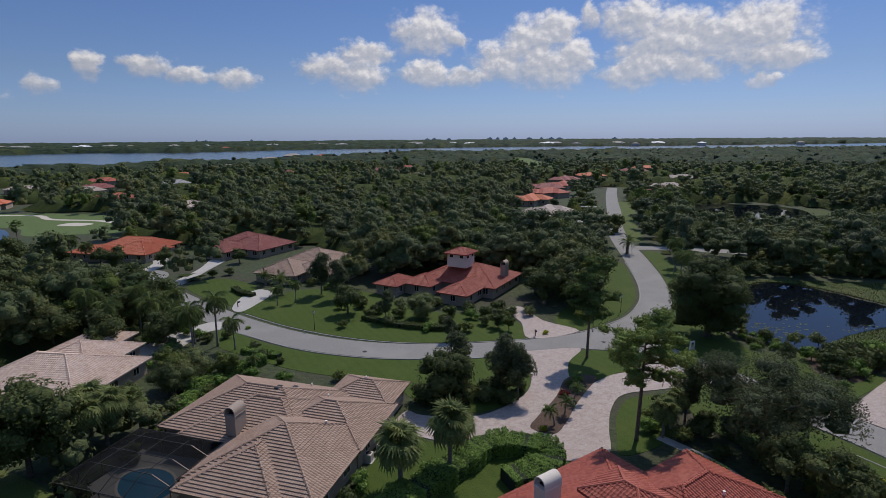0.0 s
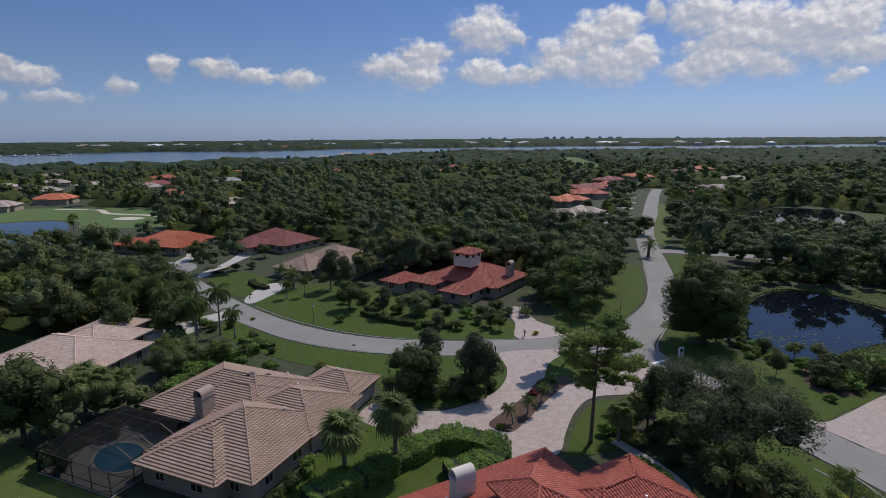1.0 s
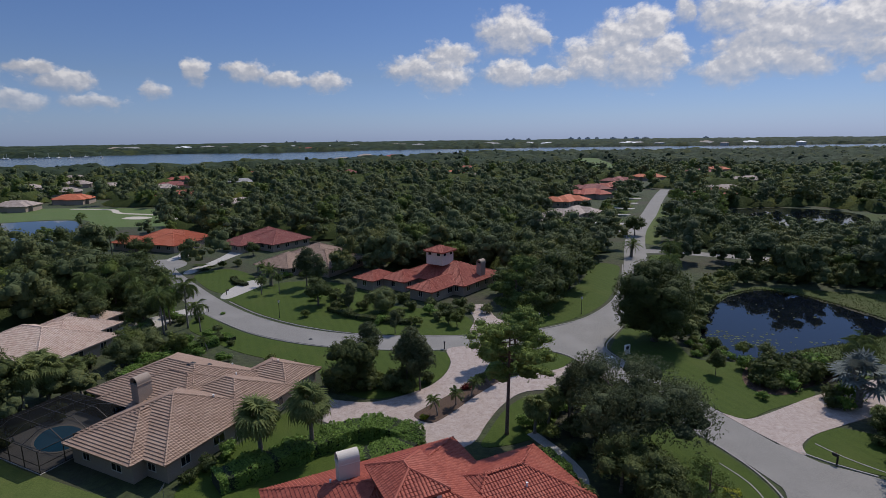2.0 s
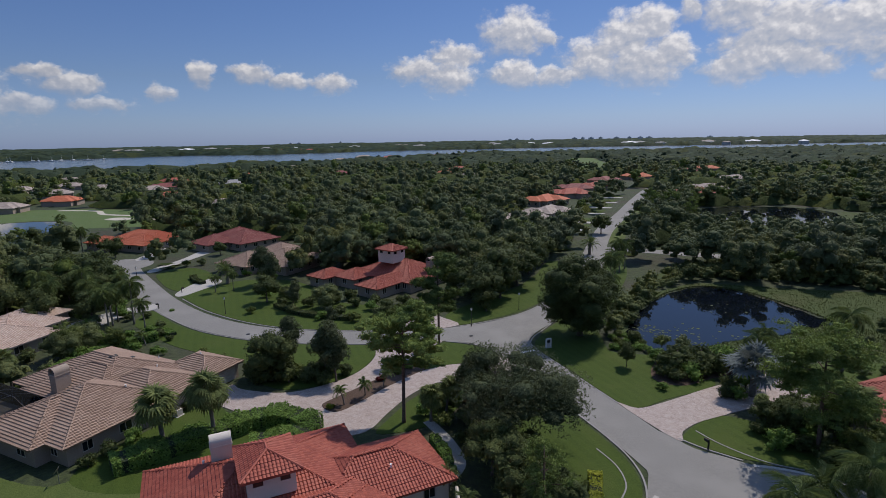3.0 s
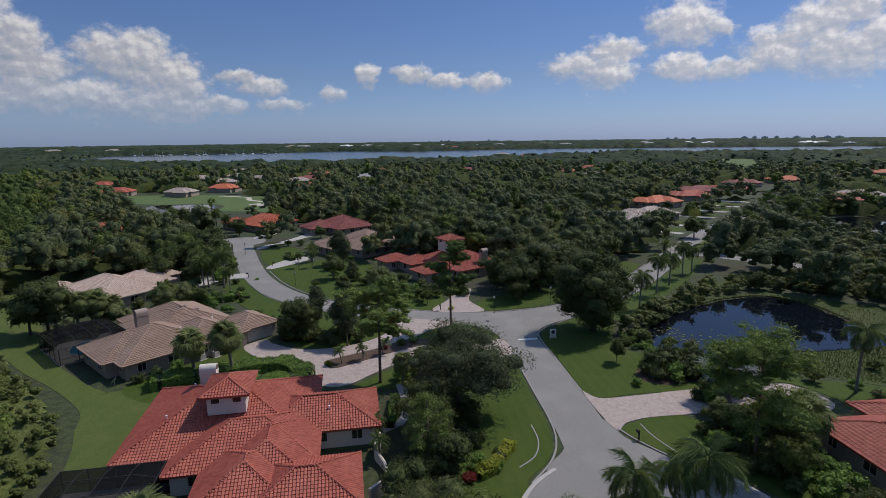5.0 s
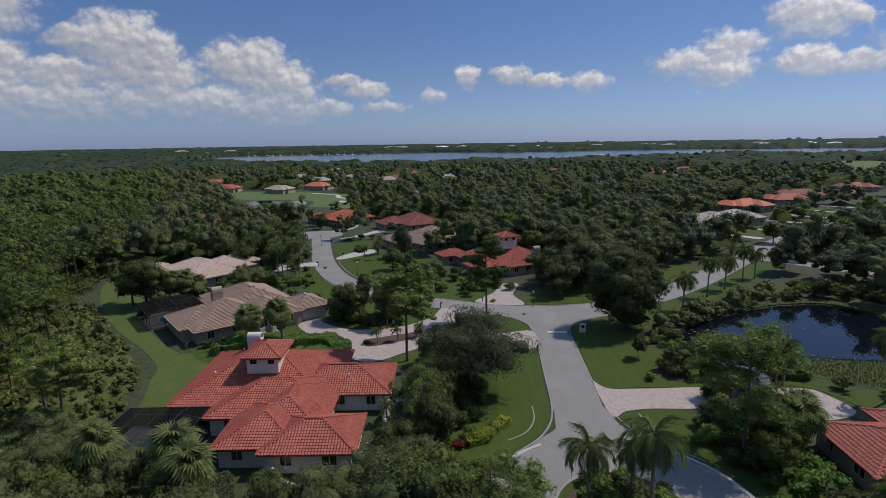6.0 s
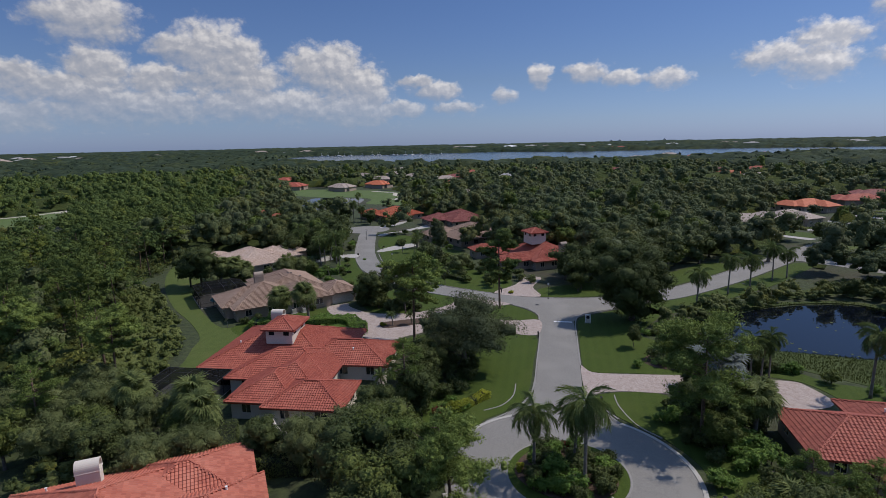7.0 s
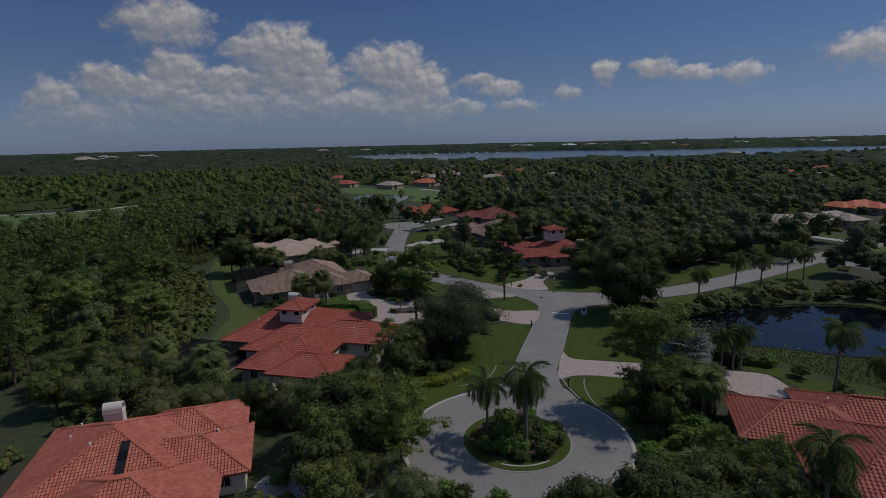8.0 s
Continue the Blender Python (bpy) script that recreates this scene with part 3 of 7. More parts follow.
# kerbs
KERBS = [
    [(-64, 133.5), (-53.5, 123), (-49, 119)], [(-42.6, 112.9), (-32.2, 104.9), (-24.3, 100), (-17, 97), (-9.6, 95), (-2, 94.2), (6, 94.0), (14, 94.5)],
    [(-41.5, 122.4), (-31.8, 114.6), (-23.6, 109.4), (-16, 105.7), (-8.9, 103.3), (-1.4, 101.9), (6, 101.7), (13.7, 102.2), (20, 103.0)],
    [(30.5, 105.9), (33.9, 107.5), (39.3, 111), (44.5, 115.4), (49, 121.5), (53.4, 129.5), (57.2, 140), (60.6, 153), (64.2, 169)],
    [(29.8, 97.2), (34.6, 96.2), (38.2, 94.2), (40.6, 91.0)], [(45.4, 82.5), (51.3, 70.9), (55.6, 62.5), (57.3, 57.5), (57.5, 53), (56.3, 48)],
    [(52, 110.6), (48.8, 104.4), (46.6, 99.4), (47.0, 95.0), (52.2, 85), (58.3, 73.6)], [(64.3, 64.2), (66.8, 62.0), (70.6, 59.6)],
    [(55.3, 117.9), (60, 126.5), (64, 137.6), (67.9, 151), (71.6, 167), (75, 183)],
]
for line in KERBS:
    ribbon("kerb", line, 0.2, 0.105, M["kerb"], "low pale concrete kerb along the road", "kerb")
ribbon("kerb", disc(CUL, 14.75, 40, -128, 88), 0.45, 0.125, M["concrete"], "pale concrete kerb round the turning circle", "kerb", steps=2)
ribbon("kerb", disc(CUL, 14.75, 12, 148, 218), 0.45, 0.125, M["concrete"], "pale concrete kerb round the turning circle", "kerb", steps=2)
ribbon("kerb", disc(CUL, 7.1, 40, 0, 359), 0.2, 0.10, M["kerb"], "worn grey kerb round a planted island", "kerb", steps=2)
ribbon("kerb", disc(CUL, 6.0, 10, -70, -10), 0.2, 0.16, M["concrete"], "short pale concrete edging in the island", "kerb", steps=2)
ribbon("kerb", [(53.2, 60.8), (55, 57.2), (55.4, 53.5), (54.2, 50.5)], 0.15, 0.09, M["kerb"], "curved pale concrete edging in the lawn", "kerb")
ribbon("kerb", [(67.2, 66.4), (69.3, 63.2), (73.2, 59.6), (77, 58.2)], 0.15, 0.09, M["kerb"], "curved pale concrete edging in the lawn", "kerb")
sheet("stop_line", [(43.6, 91.6), (47.0, 93.4), (46.7, 94.0), (43.3, 92.2)], 0.112, M["paint_white"], "white painted stop line across a lane", "road marking", 0.1, smooth=False)


def manhole(x, y):
    s = Solid().tube([(x * K, y * K, 0.09), (x * K, y * K, 0.115)], 0.36, 16)
    tagged(new("manhole_cover", s.mesh("manhole_cover", M["dark"])), "round dark iron manhole cover in the asphalt", "manhole cover", "manhole covers")


manhole(34.5, 100.5)
manhole(69.0, 148.0)
manhole(-12, 98.3)

LAWNS = {
    "lawn_front": [(-43.5, 112.6), (-32.5, 104.2), (-24.5, 99.6), (-17, 96.6), (-9.5, 94.6), (-2, 93.8), (6, 93.6), (13, 94.1), (16.2, 93.2), (17.2, 89), (16.4, 83), (13, 77.5), (6, 74), (-2, 78), (-6, 84), (-14, 87), (-24, 91), (-33, 97), (-41, 103)],
    "lawn_north": [(-41.2, 122.9), (-31.5, 115), (-23.4, 109.8), (-16, 106.2), (-9, 103.8), (-1.5, 102.4), (6, 102.2), (13.7, 102.8), (19.5, 103.6), (20, 112), (14, 119), (0, 122), (-8, 132), (-20, 142), (-34, 142), (-41, 133), (-44, 126)],
    "lawn_island_west": [(-51.5, 132), (-45, 129.5), (-42.5, 137), (-47, 148), (-58, 156), (-64, 153), (-65, 147), (-60, 140.5)],
    "lawn_loop": [(23.5, 85), (25.0, 91), (28.6, 96.4), (33.6, 96.0), (37.6, 94), (39.8, 91.0), (37.5, 88.0), (32, 86.2), (27, 83.5)],
    "lawn_pine": [(24.8, 66), (27.2, 72.6), (31, 77.2), (37, 78.2), (39, 78.5), (35.5, 73), (33, 67), (29, 63.5), (24, 62)],
    "lawn_hedge": [(-11, 50.5), (-8, 61), (-4.5, 69.6), (0, 66.3), (7, 63.2), (17, 60.2), (21, 60), (14, 57), (6, 52), (0, 47), (-8, 47)],
    "lawn_side": [(44.8, 81.8), (50.6, 71.0), (55.0, 62.4), (56.8, 57.4), (57.1, 53), (55.8, 48.5), (55.6, 42), (51, 38), (46, 46), (44, 56), (40, 64), (38, 70), (39.5, 78)],
    "lawn_east": [(47.4, 95.6), (52.6, 85.2), (58.7, 73.8), (61.5, 72.6), (66, 75.6), (75, 81.2), (74, 88), (70.6, 92.4), (66, 93.2), (61, 94.4), (60.5, 101), (60, 110), (56, 114), (51.5, 108.5), (48.2, 101)],
    "lawn_cul": [(64.8, 64.3), (66.8, 62.4), (71, 60), (77, 58.3), (82.2, 55), (85.3, 50.5), (86.4, 45), (92, 44), (93, 54), (82, 65), (73.5, 70.8), (69, 69.2)],
    "lawn_cul_south": [(86.2, 42), (85.5, 38), (83, 34), (92, 32), (93, 44)],
    "lawn_cul_north": [(56, 47.5), (55.4, 42), (56.6, 37), (60, 32), (56, 30), (50, 36), (50, 44)],
    "lawn_pond": [(80, 91), (86, 92.5), (92, 90.5), (98, 91.5), (114, 91), (116, 80), (98, 78), (94, 84.5), (89, 88), (84, 87.5)],
    "lawn_road_east": [(52.6, 110.5), (56, 118), (60.6, 126.8), (64.6, 138), (68.5, 151), (72.3, 167), (76, 183), (81, 182), (78.5, 166), (75.5, 151), (70, 134), (66.5, 122), (63, 114), (58, 109)],
    "lawn_road_north": [(31, 107.4), (36, 110), (43.6, 116.2), (48.3, 122.4), (52.4, 130), (56.3, 141), (59.8, 154), (62.5, 168), (55, 170), (50, 152), (43, 136), (34, 124), (28, 114)],
    "lawn_strip": [(12, 18), (7.3, 25), (0.4, 32.5), (-5.2, 37), (-10, 41), (-21.5, 44.6), (-36.8, 48), (-59, 56), (-78, 66), (-92, 78), (-88, 84), (-70, 72), (-47, 60), (-38, 54), (-26, 50), (-12, 47), (-9, 53), (-4, 54), (2, 47), (5, 38), (9, 31), (14, 24)],
    "lawn_far_road": [(80, 206), (86, 231), (95, 257), (104, 282), (118, 326), (126, 326), (112, 282), (102, 255), (92, 228), (85, 205)],
}
for name, pts in LAWNS.items():
    sheet(name, pts, 0.051 if name in ("lawn_hedge", "lawn_cul_north", "lawn_pine") else 0.045, M["lawn_b" if name in ("lawn_strip", "lawn_far_road") else "lawn"], "close-mown green lawn", "lawn")
sheet("lawn_turning_island", disc(CUL, 6.95), 0.11, M["lawn"], "mown green edge of a planted island", "lawn", smooth=False)
sheet("bed_turning_island", [(66, 40), (64.8, 44), (66.5, 48), (71, 49.5), (75, 47.5), (76.6, 43.5), (74, 39.8), (70, 38.6)], 0.15, M["mulch"], "brown mulch bed of a planted island", "flower bed")
GOLF = {
    "golf_fairway_west": [(-330, 10), (-300, 60), (-312, 110), (-270, 98), (-240, 60), (-228, 10)],
    "golf_green_north": [(-268, 246), (-228, 246), (-206, 258), (-184, 254), (-168, 234), (-150, 236), (-128, 245), (-150, 284), (-200, 306), (-260, 300), (-310, 270)],
    "golf_fairway_far": [(98, 612), (118, 640), (150, 820), (150, 1040), (195, 1040), (185, 830), (165, 655), (150, 622)],
}
for name, pts in GOLF.items():
    sheet(name, pts, 0.03, M["golf"], "pale green golf course turf", "golf course")
ribbon("golf_path", [(-330, 8), (-300, 74), (-316, 120)], 3.0, 0.06, M["sand"], "pale cart path along the golf course", "path")
ribbon("golf_path", [(-232, 300), (-205, 298), (-188, 283), (-160, 276), (-140, 262)], 3.0, 0.06, M["sand"], "pale cart path along the golf course", "path")
sheet("bunker", [(-306, 96), (-296, 104), (-300, 118), (-310, 110)], 0.08, M["sand"], "pale sand bunker beside the fairway", "bunker")
sheet("bunker", [(-172, 262), (-160, 260), (-158, 267), (-170, 270)], 0.08, M["sand"], "pale sand bunker beside the green", "bunker")
sheet("marsh_bank", [(63.5, 104), (68, 114), (72, 122.5), (78, 133), (83.5, 138.5), (91, 144), (98, 144.5), (112, 141), (136, 136), (150, 120), (140, 106), (122, 107), (112, 113), (110, 119), (108, 125.5), (105.2, 132), (102, 138), (96.3, 142), (90.6, 141.8), (83.6, 136.8), (79.2, 131.8), (73, 122), (69.2, 114), (65.4, 104)], 0.03, M["marsh"], "yellow-green marsh grass at the pond's edge", "marsh")
sheet("marsh_bank", [(72.6, 93.0), (77, 96.2), (83, 100.2), (90, 103), (96, 104.8), (102.6, 108.6), (110, 112.6), (120, 108), (122, 100), (112, 92), (98, 92.5), (86, 93.5), (78, 93)], 0.035, M["marsh"], "yellow-green marsh grass at the pond's edge", "marsh")

sheet("marsh_flat", [(67, 120), (72, 131), (80, 146), (86, 156), (92, 158), (88, 148), (77, 134), (70, 121)], 0.02, M["marsh"], "rough yellow-green marsh grass behind the pond", "marsh")
sheet("marsh_flat", [(86, 150), (98, 153), (138, 143), (160, 131), (168, 134), (150, 160), (112, 170), (92, 164)], 0.022, M["marsh"], "rough yellow-green marsh grass behind the pond", "marsh")
sheet("marsh_flat", [(131, 262), (128, 240), (150, 222), (190, 228), (214, 262), (212, 284), (204, 284), (183, 245), (159, 242), (143, 254)], 0.022, M["marsh"], "rough yellow-green marsh grass before a marsh pond", "marsh")

# driveways
sheet("driveway_loop", [(16.2, 95.4), (17.4, 89), (16.6, 83), (13.8, 78), (7, 73), (-1, 73.5), (-3.6, 75.0), (-5.2, 70.2), (0, 67), (8, 63.8), (18, 61.0), (22.5, 62.5), (24.4, 68), (26.8, 74), (30.5, 78.5), (38, 80.0), (44.6, 82.6), (40.6, 91.0), (36, 87.3), (31, 85.6), (26.5, 82.5), (24, 82), (23.6, 85.5), (25.2, 91.5), (29, 97.4), (22, 97.2)], 0.085, M["paver"], "pink-grey paver driveway looping round a planted island", "driveway")
sheet("bed_pond", [(66, 82), (70, 80.5), (76, 84), (82, 87.5), (80, 91), (76, 93), (70, 92), (66.5, 87)], 0.055, M["mulch"], "dark shaded planting bed by the pond", "flower bed")
sheet("bed_loop", [(13.8, 69.2), (15.4, 72.2), (19.6, 78.2), (22.4, 84), (25.5, 85.8), (28, 84.6), (25.2, 80.4), (22, 75.6), (19.2, 70.6), (16.6, 67.4)], 0.13, M["mulch"], "brown mulch bed inside the driveway loop", "flower bed")
sheet("driveway_side", [(58.4, 73.5), (61.0, 72.2), (65.5, 74.6), (74, 80.2), (81, 84), (87, 87.2), (89.5, 87), (93.5, 82.5), (90, 77.5), (85, 77.5), (79, 74.5), (73, 71.3), (68.2, 68.6), (65.4, 66), (64.0, 63.8)], 0.086, M["paver"], "pink-grey paver driveway leading to a red-roofed house", "driveway")
sheet("driveway_tan_house", [(-46.2, 127), (-43.4, 124.3), (-41.6, 129), (-40, 139.5), (-44.8, 143.5), (-47, 136)], 0.085, M["concrete"], "pale concrete driveway", "driveway")
sheet("driveway_west", [(-47.2, 117.6), (-43.0, 113.4), (-46.5, 110), (-49, 99), (-56, 98), (-54, 108)], 0.085, M["concrete"], "pale concrete driveway", "driveway")
sheet("driveway_red_house", [(20.5, 103.2), (31.5, 107.0), (25.5, 114), (22.5, 124), (18.5, 122), (20.5, 113)], 0.086, M["paver"], "pink-grey paver driveway in tree shade", "driveway")
sheet("driveway_maroon", [(-71, 152), (-67.5, 150), (-66.5, 168), (-66, 182), (-71, 183), (-70, 168)], 0.088, M["concrete"], "pale concrete driveway", "driveway")
sheet("driveway_orange", [(-87, 168), (-83.5, 166), (-84, 178), (-88, 187), (-92.5, 186), (-88, 177)], 0.09, M["concrete"], "pale concrete driveway", "driveway")
sheet("driveway_cul", [(66.2, 30), (70.6, 29), (66, 20), (58, 14), (54, 18), (61, 24)], 0.088, M["concrete"], "pale concrete driveway off the turning circle", "driveway")
for k, (x, y) in enumerate([(76, 229), (82, 250), (91, 280), (99, 305), (107, 330), (115, 356)]):
    sheet("driveway_row", [(x - 1, y), (x - 15, y + 5), (x - 15, y + 9), (x + 1.4, y + 4.2)], 0.085, M["concrete"], "pale concrete driveway", "driveway", smooth=False)
    sheet("lawn_row", [(x - 1, y + 5), (x - 14, y + 10), (x - 12, y + 20), (x + 4.4, y + 18)], 0.05, M["lawn"], "strip of mown lawn between driveways", "lawn", smooth=False)
ribbon("garden_path", [(34.5, 52), (36, 56), (34, 61), (30.5, 66)], 1.3, 0.06, M["concrete"], "pale concrete garden path beside a house", "path")


# ---- houses ----
SLOPE = 0.42
EAVE = 2.45


def roof_height(wings, u, v, eave=EAVE, slope=SLOPE):
    """Height of each wing's roof above the point; -9 outside it."""
    out = []
    for u0, u1, v0, v1 in wings:
        d = np.minimum.reduce([u - u0, u1 - u, v - v0, v1 - v])
        out.append(np.where(d >= -0.02, eave + slope * d, -9.0))
    return np.array(out)


def wing_faces(w, eave=EAVE, slope=SLOPE):
    """The four slopes of a hipped wing: eave corner, way along the eave, way up the slope, normal, outline in the slope's own plane."""
    u0, u1, v0, v1 = w
    half = min(u1 - u0, v1 - v0) / 2
    k = math.sqrt(1 + slope * slope)
    faces = []
    for corner, along, up, length in (
        ((u0, v0), (1, 0), (0, 1), u1 - u0), ((u1, v0), (0, 1), (-1, 0), v1 - v0),
        ((u1, v1), (-1, 0), (0, -1), u1 - u0), ((u0, v1), (0, -1), (1, 0), v1 - v0),
    ):
        o = Vector((*corner, eave))
        s = Vector((*along, 0))
        r = Vector((*up, slope)).normalized()
        faces.append((o, s, r, s.cross(r).normalized(), length, half, half * k))
    return faces


def hip_solid(w, eave=EAVE, slope=SLOPE, thick=0.2):
    u0, u1, v0, v1 = w
    half = min(u1 - u0, v1 - v0) / 2
    top = eave + half * slope
    if u1 - u0 >= v1 - v0:
        a, b = (u0 + half, (v0 + v1) / 2, top), (u1 - half, (v0 + v1) / 2, top)
        f = [(0, 1, 5, 4), (1, 2, 5), (2, 3, 4, 5), (3, 0, 4)]
    else:
        a, b = ((u0 + u1) / 2, v0 + half, top), ((u0 + u1) / 2, v1 - half, top)
        f = [(0, 1, 4), (1, 2, 5, 4), (2, 3, 5), (3, 0, 4, 5)]
    p = [(u0, v0, eave), (u1, v0, eave), (u1, v1, eave), (u0, v1, eave), a, b]
    p += [(x, y, eave - thick) for x, y, _ in p[:4]]
    f += [(9, 8, 7, 6), (0, 6, 7, 1), (1, 7, 8, 2), (2, 8, 9, 3), (3, 9, 6, 0)]
    return p, f, Vector(a), Vector(b)


def tile_template(tw, tl, rise, lip, n=5):
    """One barrel tile, arched across and lifted at its lower edge."""
    x = np.linspace(0, tw, n)
    z = rise * np.sin(np.pi * np.clip(x / (tw * 0.82), 0, 1))
    front = np.stack([x, np.zeros(n), z + lip], 1)
    back = np.stack([x, np.full(n, tl * 1.04), z], 1)
    low = np.stack([x, np.zeros(n), np.full(n, -0.01)], 1)
    v = np.concatenate([front, back, low])
    f = [(i, i + 1, n + i + 1, n + i) for i in range(n - 1)] + [(2 * n + i, 2 * n + i + 1, i + 1, i) for i in range(n - 1)]
    return v, np.array(f)


def lay_tiles(house_roof, wings, mat, tw, tl, rise, single=0, near=(0, 0), eave=EAVE, slope=SLOPE, others=(), lip=0.045):
    """Courses of tiles over all slopes; single: how many, nearest to a corner of the plan, are pieces of their own."""
    tv, tf = tile_template(tw, tl, rise, lip, 4 if single else 3)
    one = np_mesh("roof_tile", tv, tf, mat, False)
    mats, places = [], []
    allw = list(wings)
    for wi, w in enumerate(allw):
        for o, s, r, nrm, length, half, run in wing_faces(w, eave, slope):
            rows = int(run / tl) + 1
            for j in range(rows):
                y = j * tl - 0.06
                inset = max(0.0, (y + tl * 0.5)) / run * half
                xs = np.arange(-tw / 2 + (j % 2) * tw * 0.0, length, tw)
                mid = xs + tw / 2
                xs = xs[(mid > inset - tw * 0.35) & (mid < length - inset + tw * 0.35)]
                if not len(xs):
                    continue
                q = np.array(o)[None] + np.outer(xs, np.array(s)) + np.array(r)[None] * y
                c = q + np.array(s) * tw / 2 + np.array(r) * tl / 2
                h = roof_height(allw, c[:, 0], c[:, 1], eave, slope)
                h[wi] = -9
                keep = (h.max(0) < c[:, 2] + 0.10) if len(allw) > 1 else np.ones(len(c), bool)
                q = q[keep]
                if len(q):
                    places.append(q)
                    mats.append(np.broadcast_to(np.stack([np.array(s), np.array(r), np.array(nrm)], 1), (len(q), 3, 3)))
    P, R = np.concatenate(places), np.concatenate(mats)
    lift = np.array([0, 0, 1.0]) * 0.03
    order = np.argsort(np.hypot(P[:, 0] - near[0], P[:, 1] - near[1]), kind="stable")
    mine, rest = order[:single], order[single:]
    for i in mine:
        m = Matrix([[*R[i][0], P[i][0]], [*R[i][1], P[i][1]], [*R[i][2], P[i][2] + 0.03], [0, 0, 0, 1]])
        piece("roof_tile", one, house_roof, m)
    v = np.einsum("nij,kj->nki", R[rest], tv) + (P[rest] + lift)[:, None, :]
    f = (np.arange(len(rest)) * len(tv))[:, None, None] + tf[None]
    me = np_mesh("roof_tiles", v.reshape(-1, 3), f.reshape(-1, 4), mat, False)
    tagged(piece("roof_tiles", me, house_roof), kind="stuff")


def lay_caps(house_roof, wings, mat, eave=EAVE, slope=SLOPE, size=0.13):
    """Half-round caps along hips and ridges, a run of caps for each line."""
    for wi, w in enumerate(wings):
        p, _, a, b = hip_solid(w, eave, slope)
        corners = [Vector(q) for q in p[:4]]
        lines = [(a, b)] if (b - a).length > 0.3 else []
        for c in corners:
            lines.append((c, a if (c - a).length <= (c - b).length else b))
        for c, d in lines:
            n = max(1, int((d - c).length / 0.42))
            run = []
            for i in range(n + 1):
                mid = c.lerp(d, min(1.0, (i + 0.5) / n))
                h = roof_height(wings, np.array([mid.x]), np.array([mid.y]), eave, slope)[:, 0]
                h[wi] = -9
                if i < n and not (len(wings) > 1 and h.max() > mid.z + 0.05):
                    run += [(c.lerp(d, i / n), size * 1.15), (c.lerp(d, (i + 0.97) / n), size * 0.86)]
                elif run:
                    up = Vector((0, 0, 0.06))
                    piece("ridge_cap", Solid().tube([q + up for q, _ in run], [r for _, r in run], 6).mesh("ridge_cap", mat), house_roof)
                    run = []


def window(parent, x, y, turn, w, h, sill=0.9):
    """A framed window with panes, standing proud of the wall."""
    m = pose(x, y, 0, 0, 0, turn)
    s = Solid()
    for a, b, c, d in ((-w / 2, w / 2, sill - 0.07, sill), (-w / 2, w / 2, sill + h, sill + h + 0.07), (-w / 2 - 0.07, -w / 2, sill - 0.07, sill + h + 0.07), (w / 2, w / 2 + 0.07, sill - 0.07, sill + h + 0.07), (-0.03, 0.03, sill, sill + h)):
        s.box(a, b, -0.06, 0.04, c, d)
    fr = piece("window", s.mesh("window_frame", M["trim"]), parent, m, "cream window frame")
    piece("pane", Solid().box(-w / 2, w / 2, -0.012, 0.02, sill, sill + h).mesh("pane", M["glass"]), fr)
    return fr


def garage_door(parent, x, y, turn, w, h=2.1):
    s = Solid()
    for i in range(4):
        s.box(-w / 2, w / 2, -0.05, 0.03, i * h / 4 + 0.015, (i + 1) * h / 4 - 0.015, 0.015)
    piece("garage_door", s.mesh("garage_door", M["trim"]), parent, pose(x, y, 0.05, 0, 0, turn), "panelled cream garage door")


def chimney(parent, u, v, base, top, turn=0.0, wide=0.62, deep=0.95, mat="stucco", roofed=False):
    """A stuccoed stack with a barrel-vaulted hood that is open at its ends."""
    m = pose(u, v, 0, 0, 0, turn)
    s = Solid().box(-wide, wide, -deep, deep, base, top - 0.95, 0.04)
    s.box(-wide - 0.06, wide + 0.06, -deep - 0.06, deep + 0.06, top - 1.05, top - 0.93, 0.02)
    body = piece("chimney", s.mesh("chimney", M[mat]), parent, m, "stuccoed chimney with a barrel-vaulted hood")
    n, r, t = 14, wide + 0.04, 0.09
    z0 = top - 0.95
    rise = 0.95 - r
    outer = [(r, z0)] + [(r * math.cos(math.pi * i / n), z0 + rise + r * math.sin(math.pi * i / n)) for i in range(n + 1)] + [(-r, z0)]
    k = (r - t) / r
    inner = [(x * k, z0 if z <= z0 + 1e-6 else z0 + rise + (z - z0 - rise) * k) for x, z in outer]
    p, f = [], []
    for y in (-deep - 0.02, deep + 0.02):
        p += [(x, y, z) for x, z in outer] + [(x, y, z) for x, z in inner]
    c = len(outer)
    for i in range(c - 1):
        a, b = i, i + 1
        f += [(a, b, 2 * c + b, 2 * c + a), (c + b, c + a, 3 * c + a, 3 * c + b), (b, a, c + a, c + b), (2 * c + a, 2 * c + b, 3 * c + b, 3 * c + a)]
    piece("hood", py_mesh("hood", p, f, M[mat]), body)
    piece("flue", Solid().box(-wide * 0.6, wide * 0.6, -deep * 0.6, deep * 0.6, z0 - 0.02, z0 + 0.22, 0.03).mesh("flue", M["flue_black"]), body, None, "near-black block as the flue opening")
    return body


def vent_pipe(parent, u, v, wings):
    z = float(roof_height(wings, np.array([u]), np.array([v])).max())
    piece("vent_pipe", Solid().tube([(u, v, z - 0.05), (u, v, z + 0.4), (u, v, z + 0.44)], [0.09, 0.09, 0.13], 8).mesh("vent_pipe", M["paint_white"]), parent)


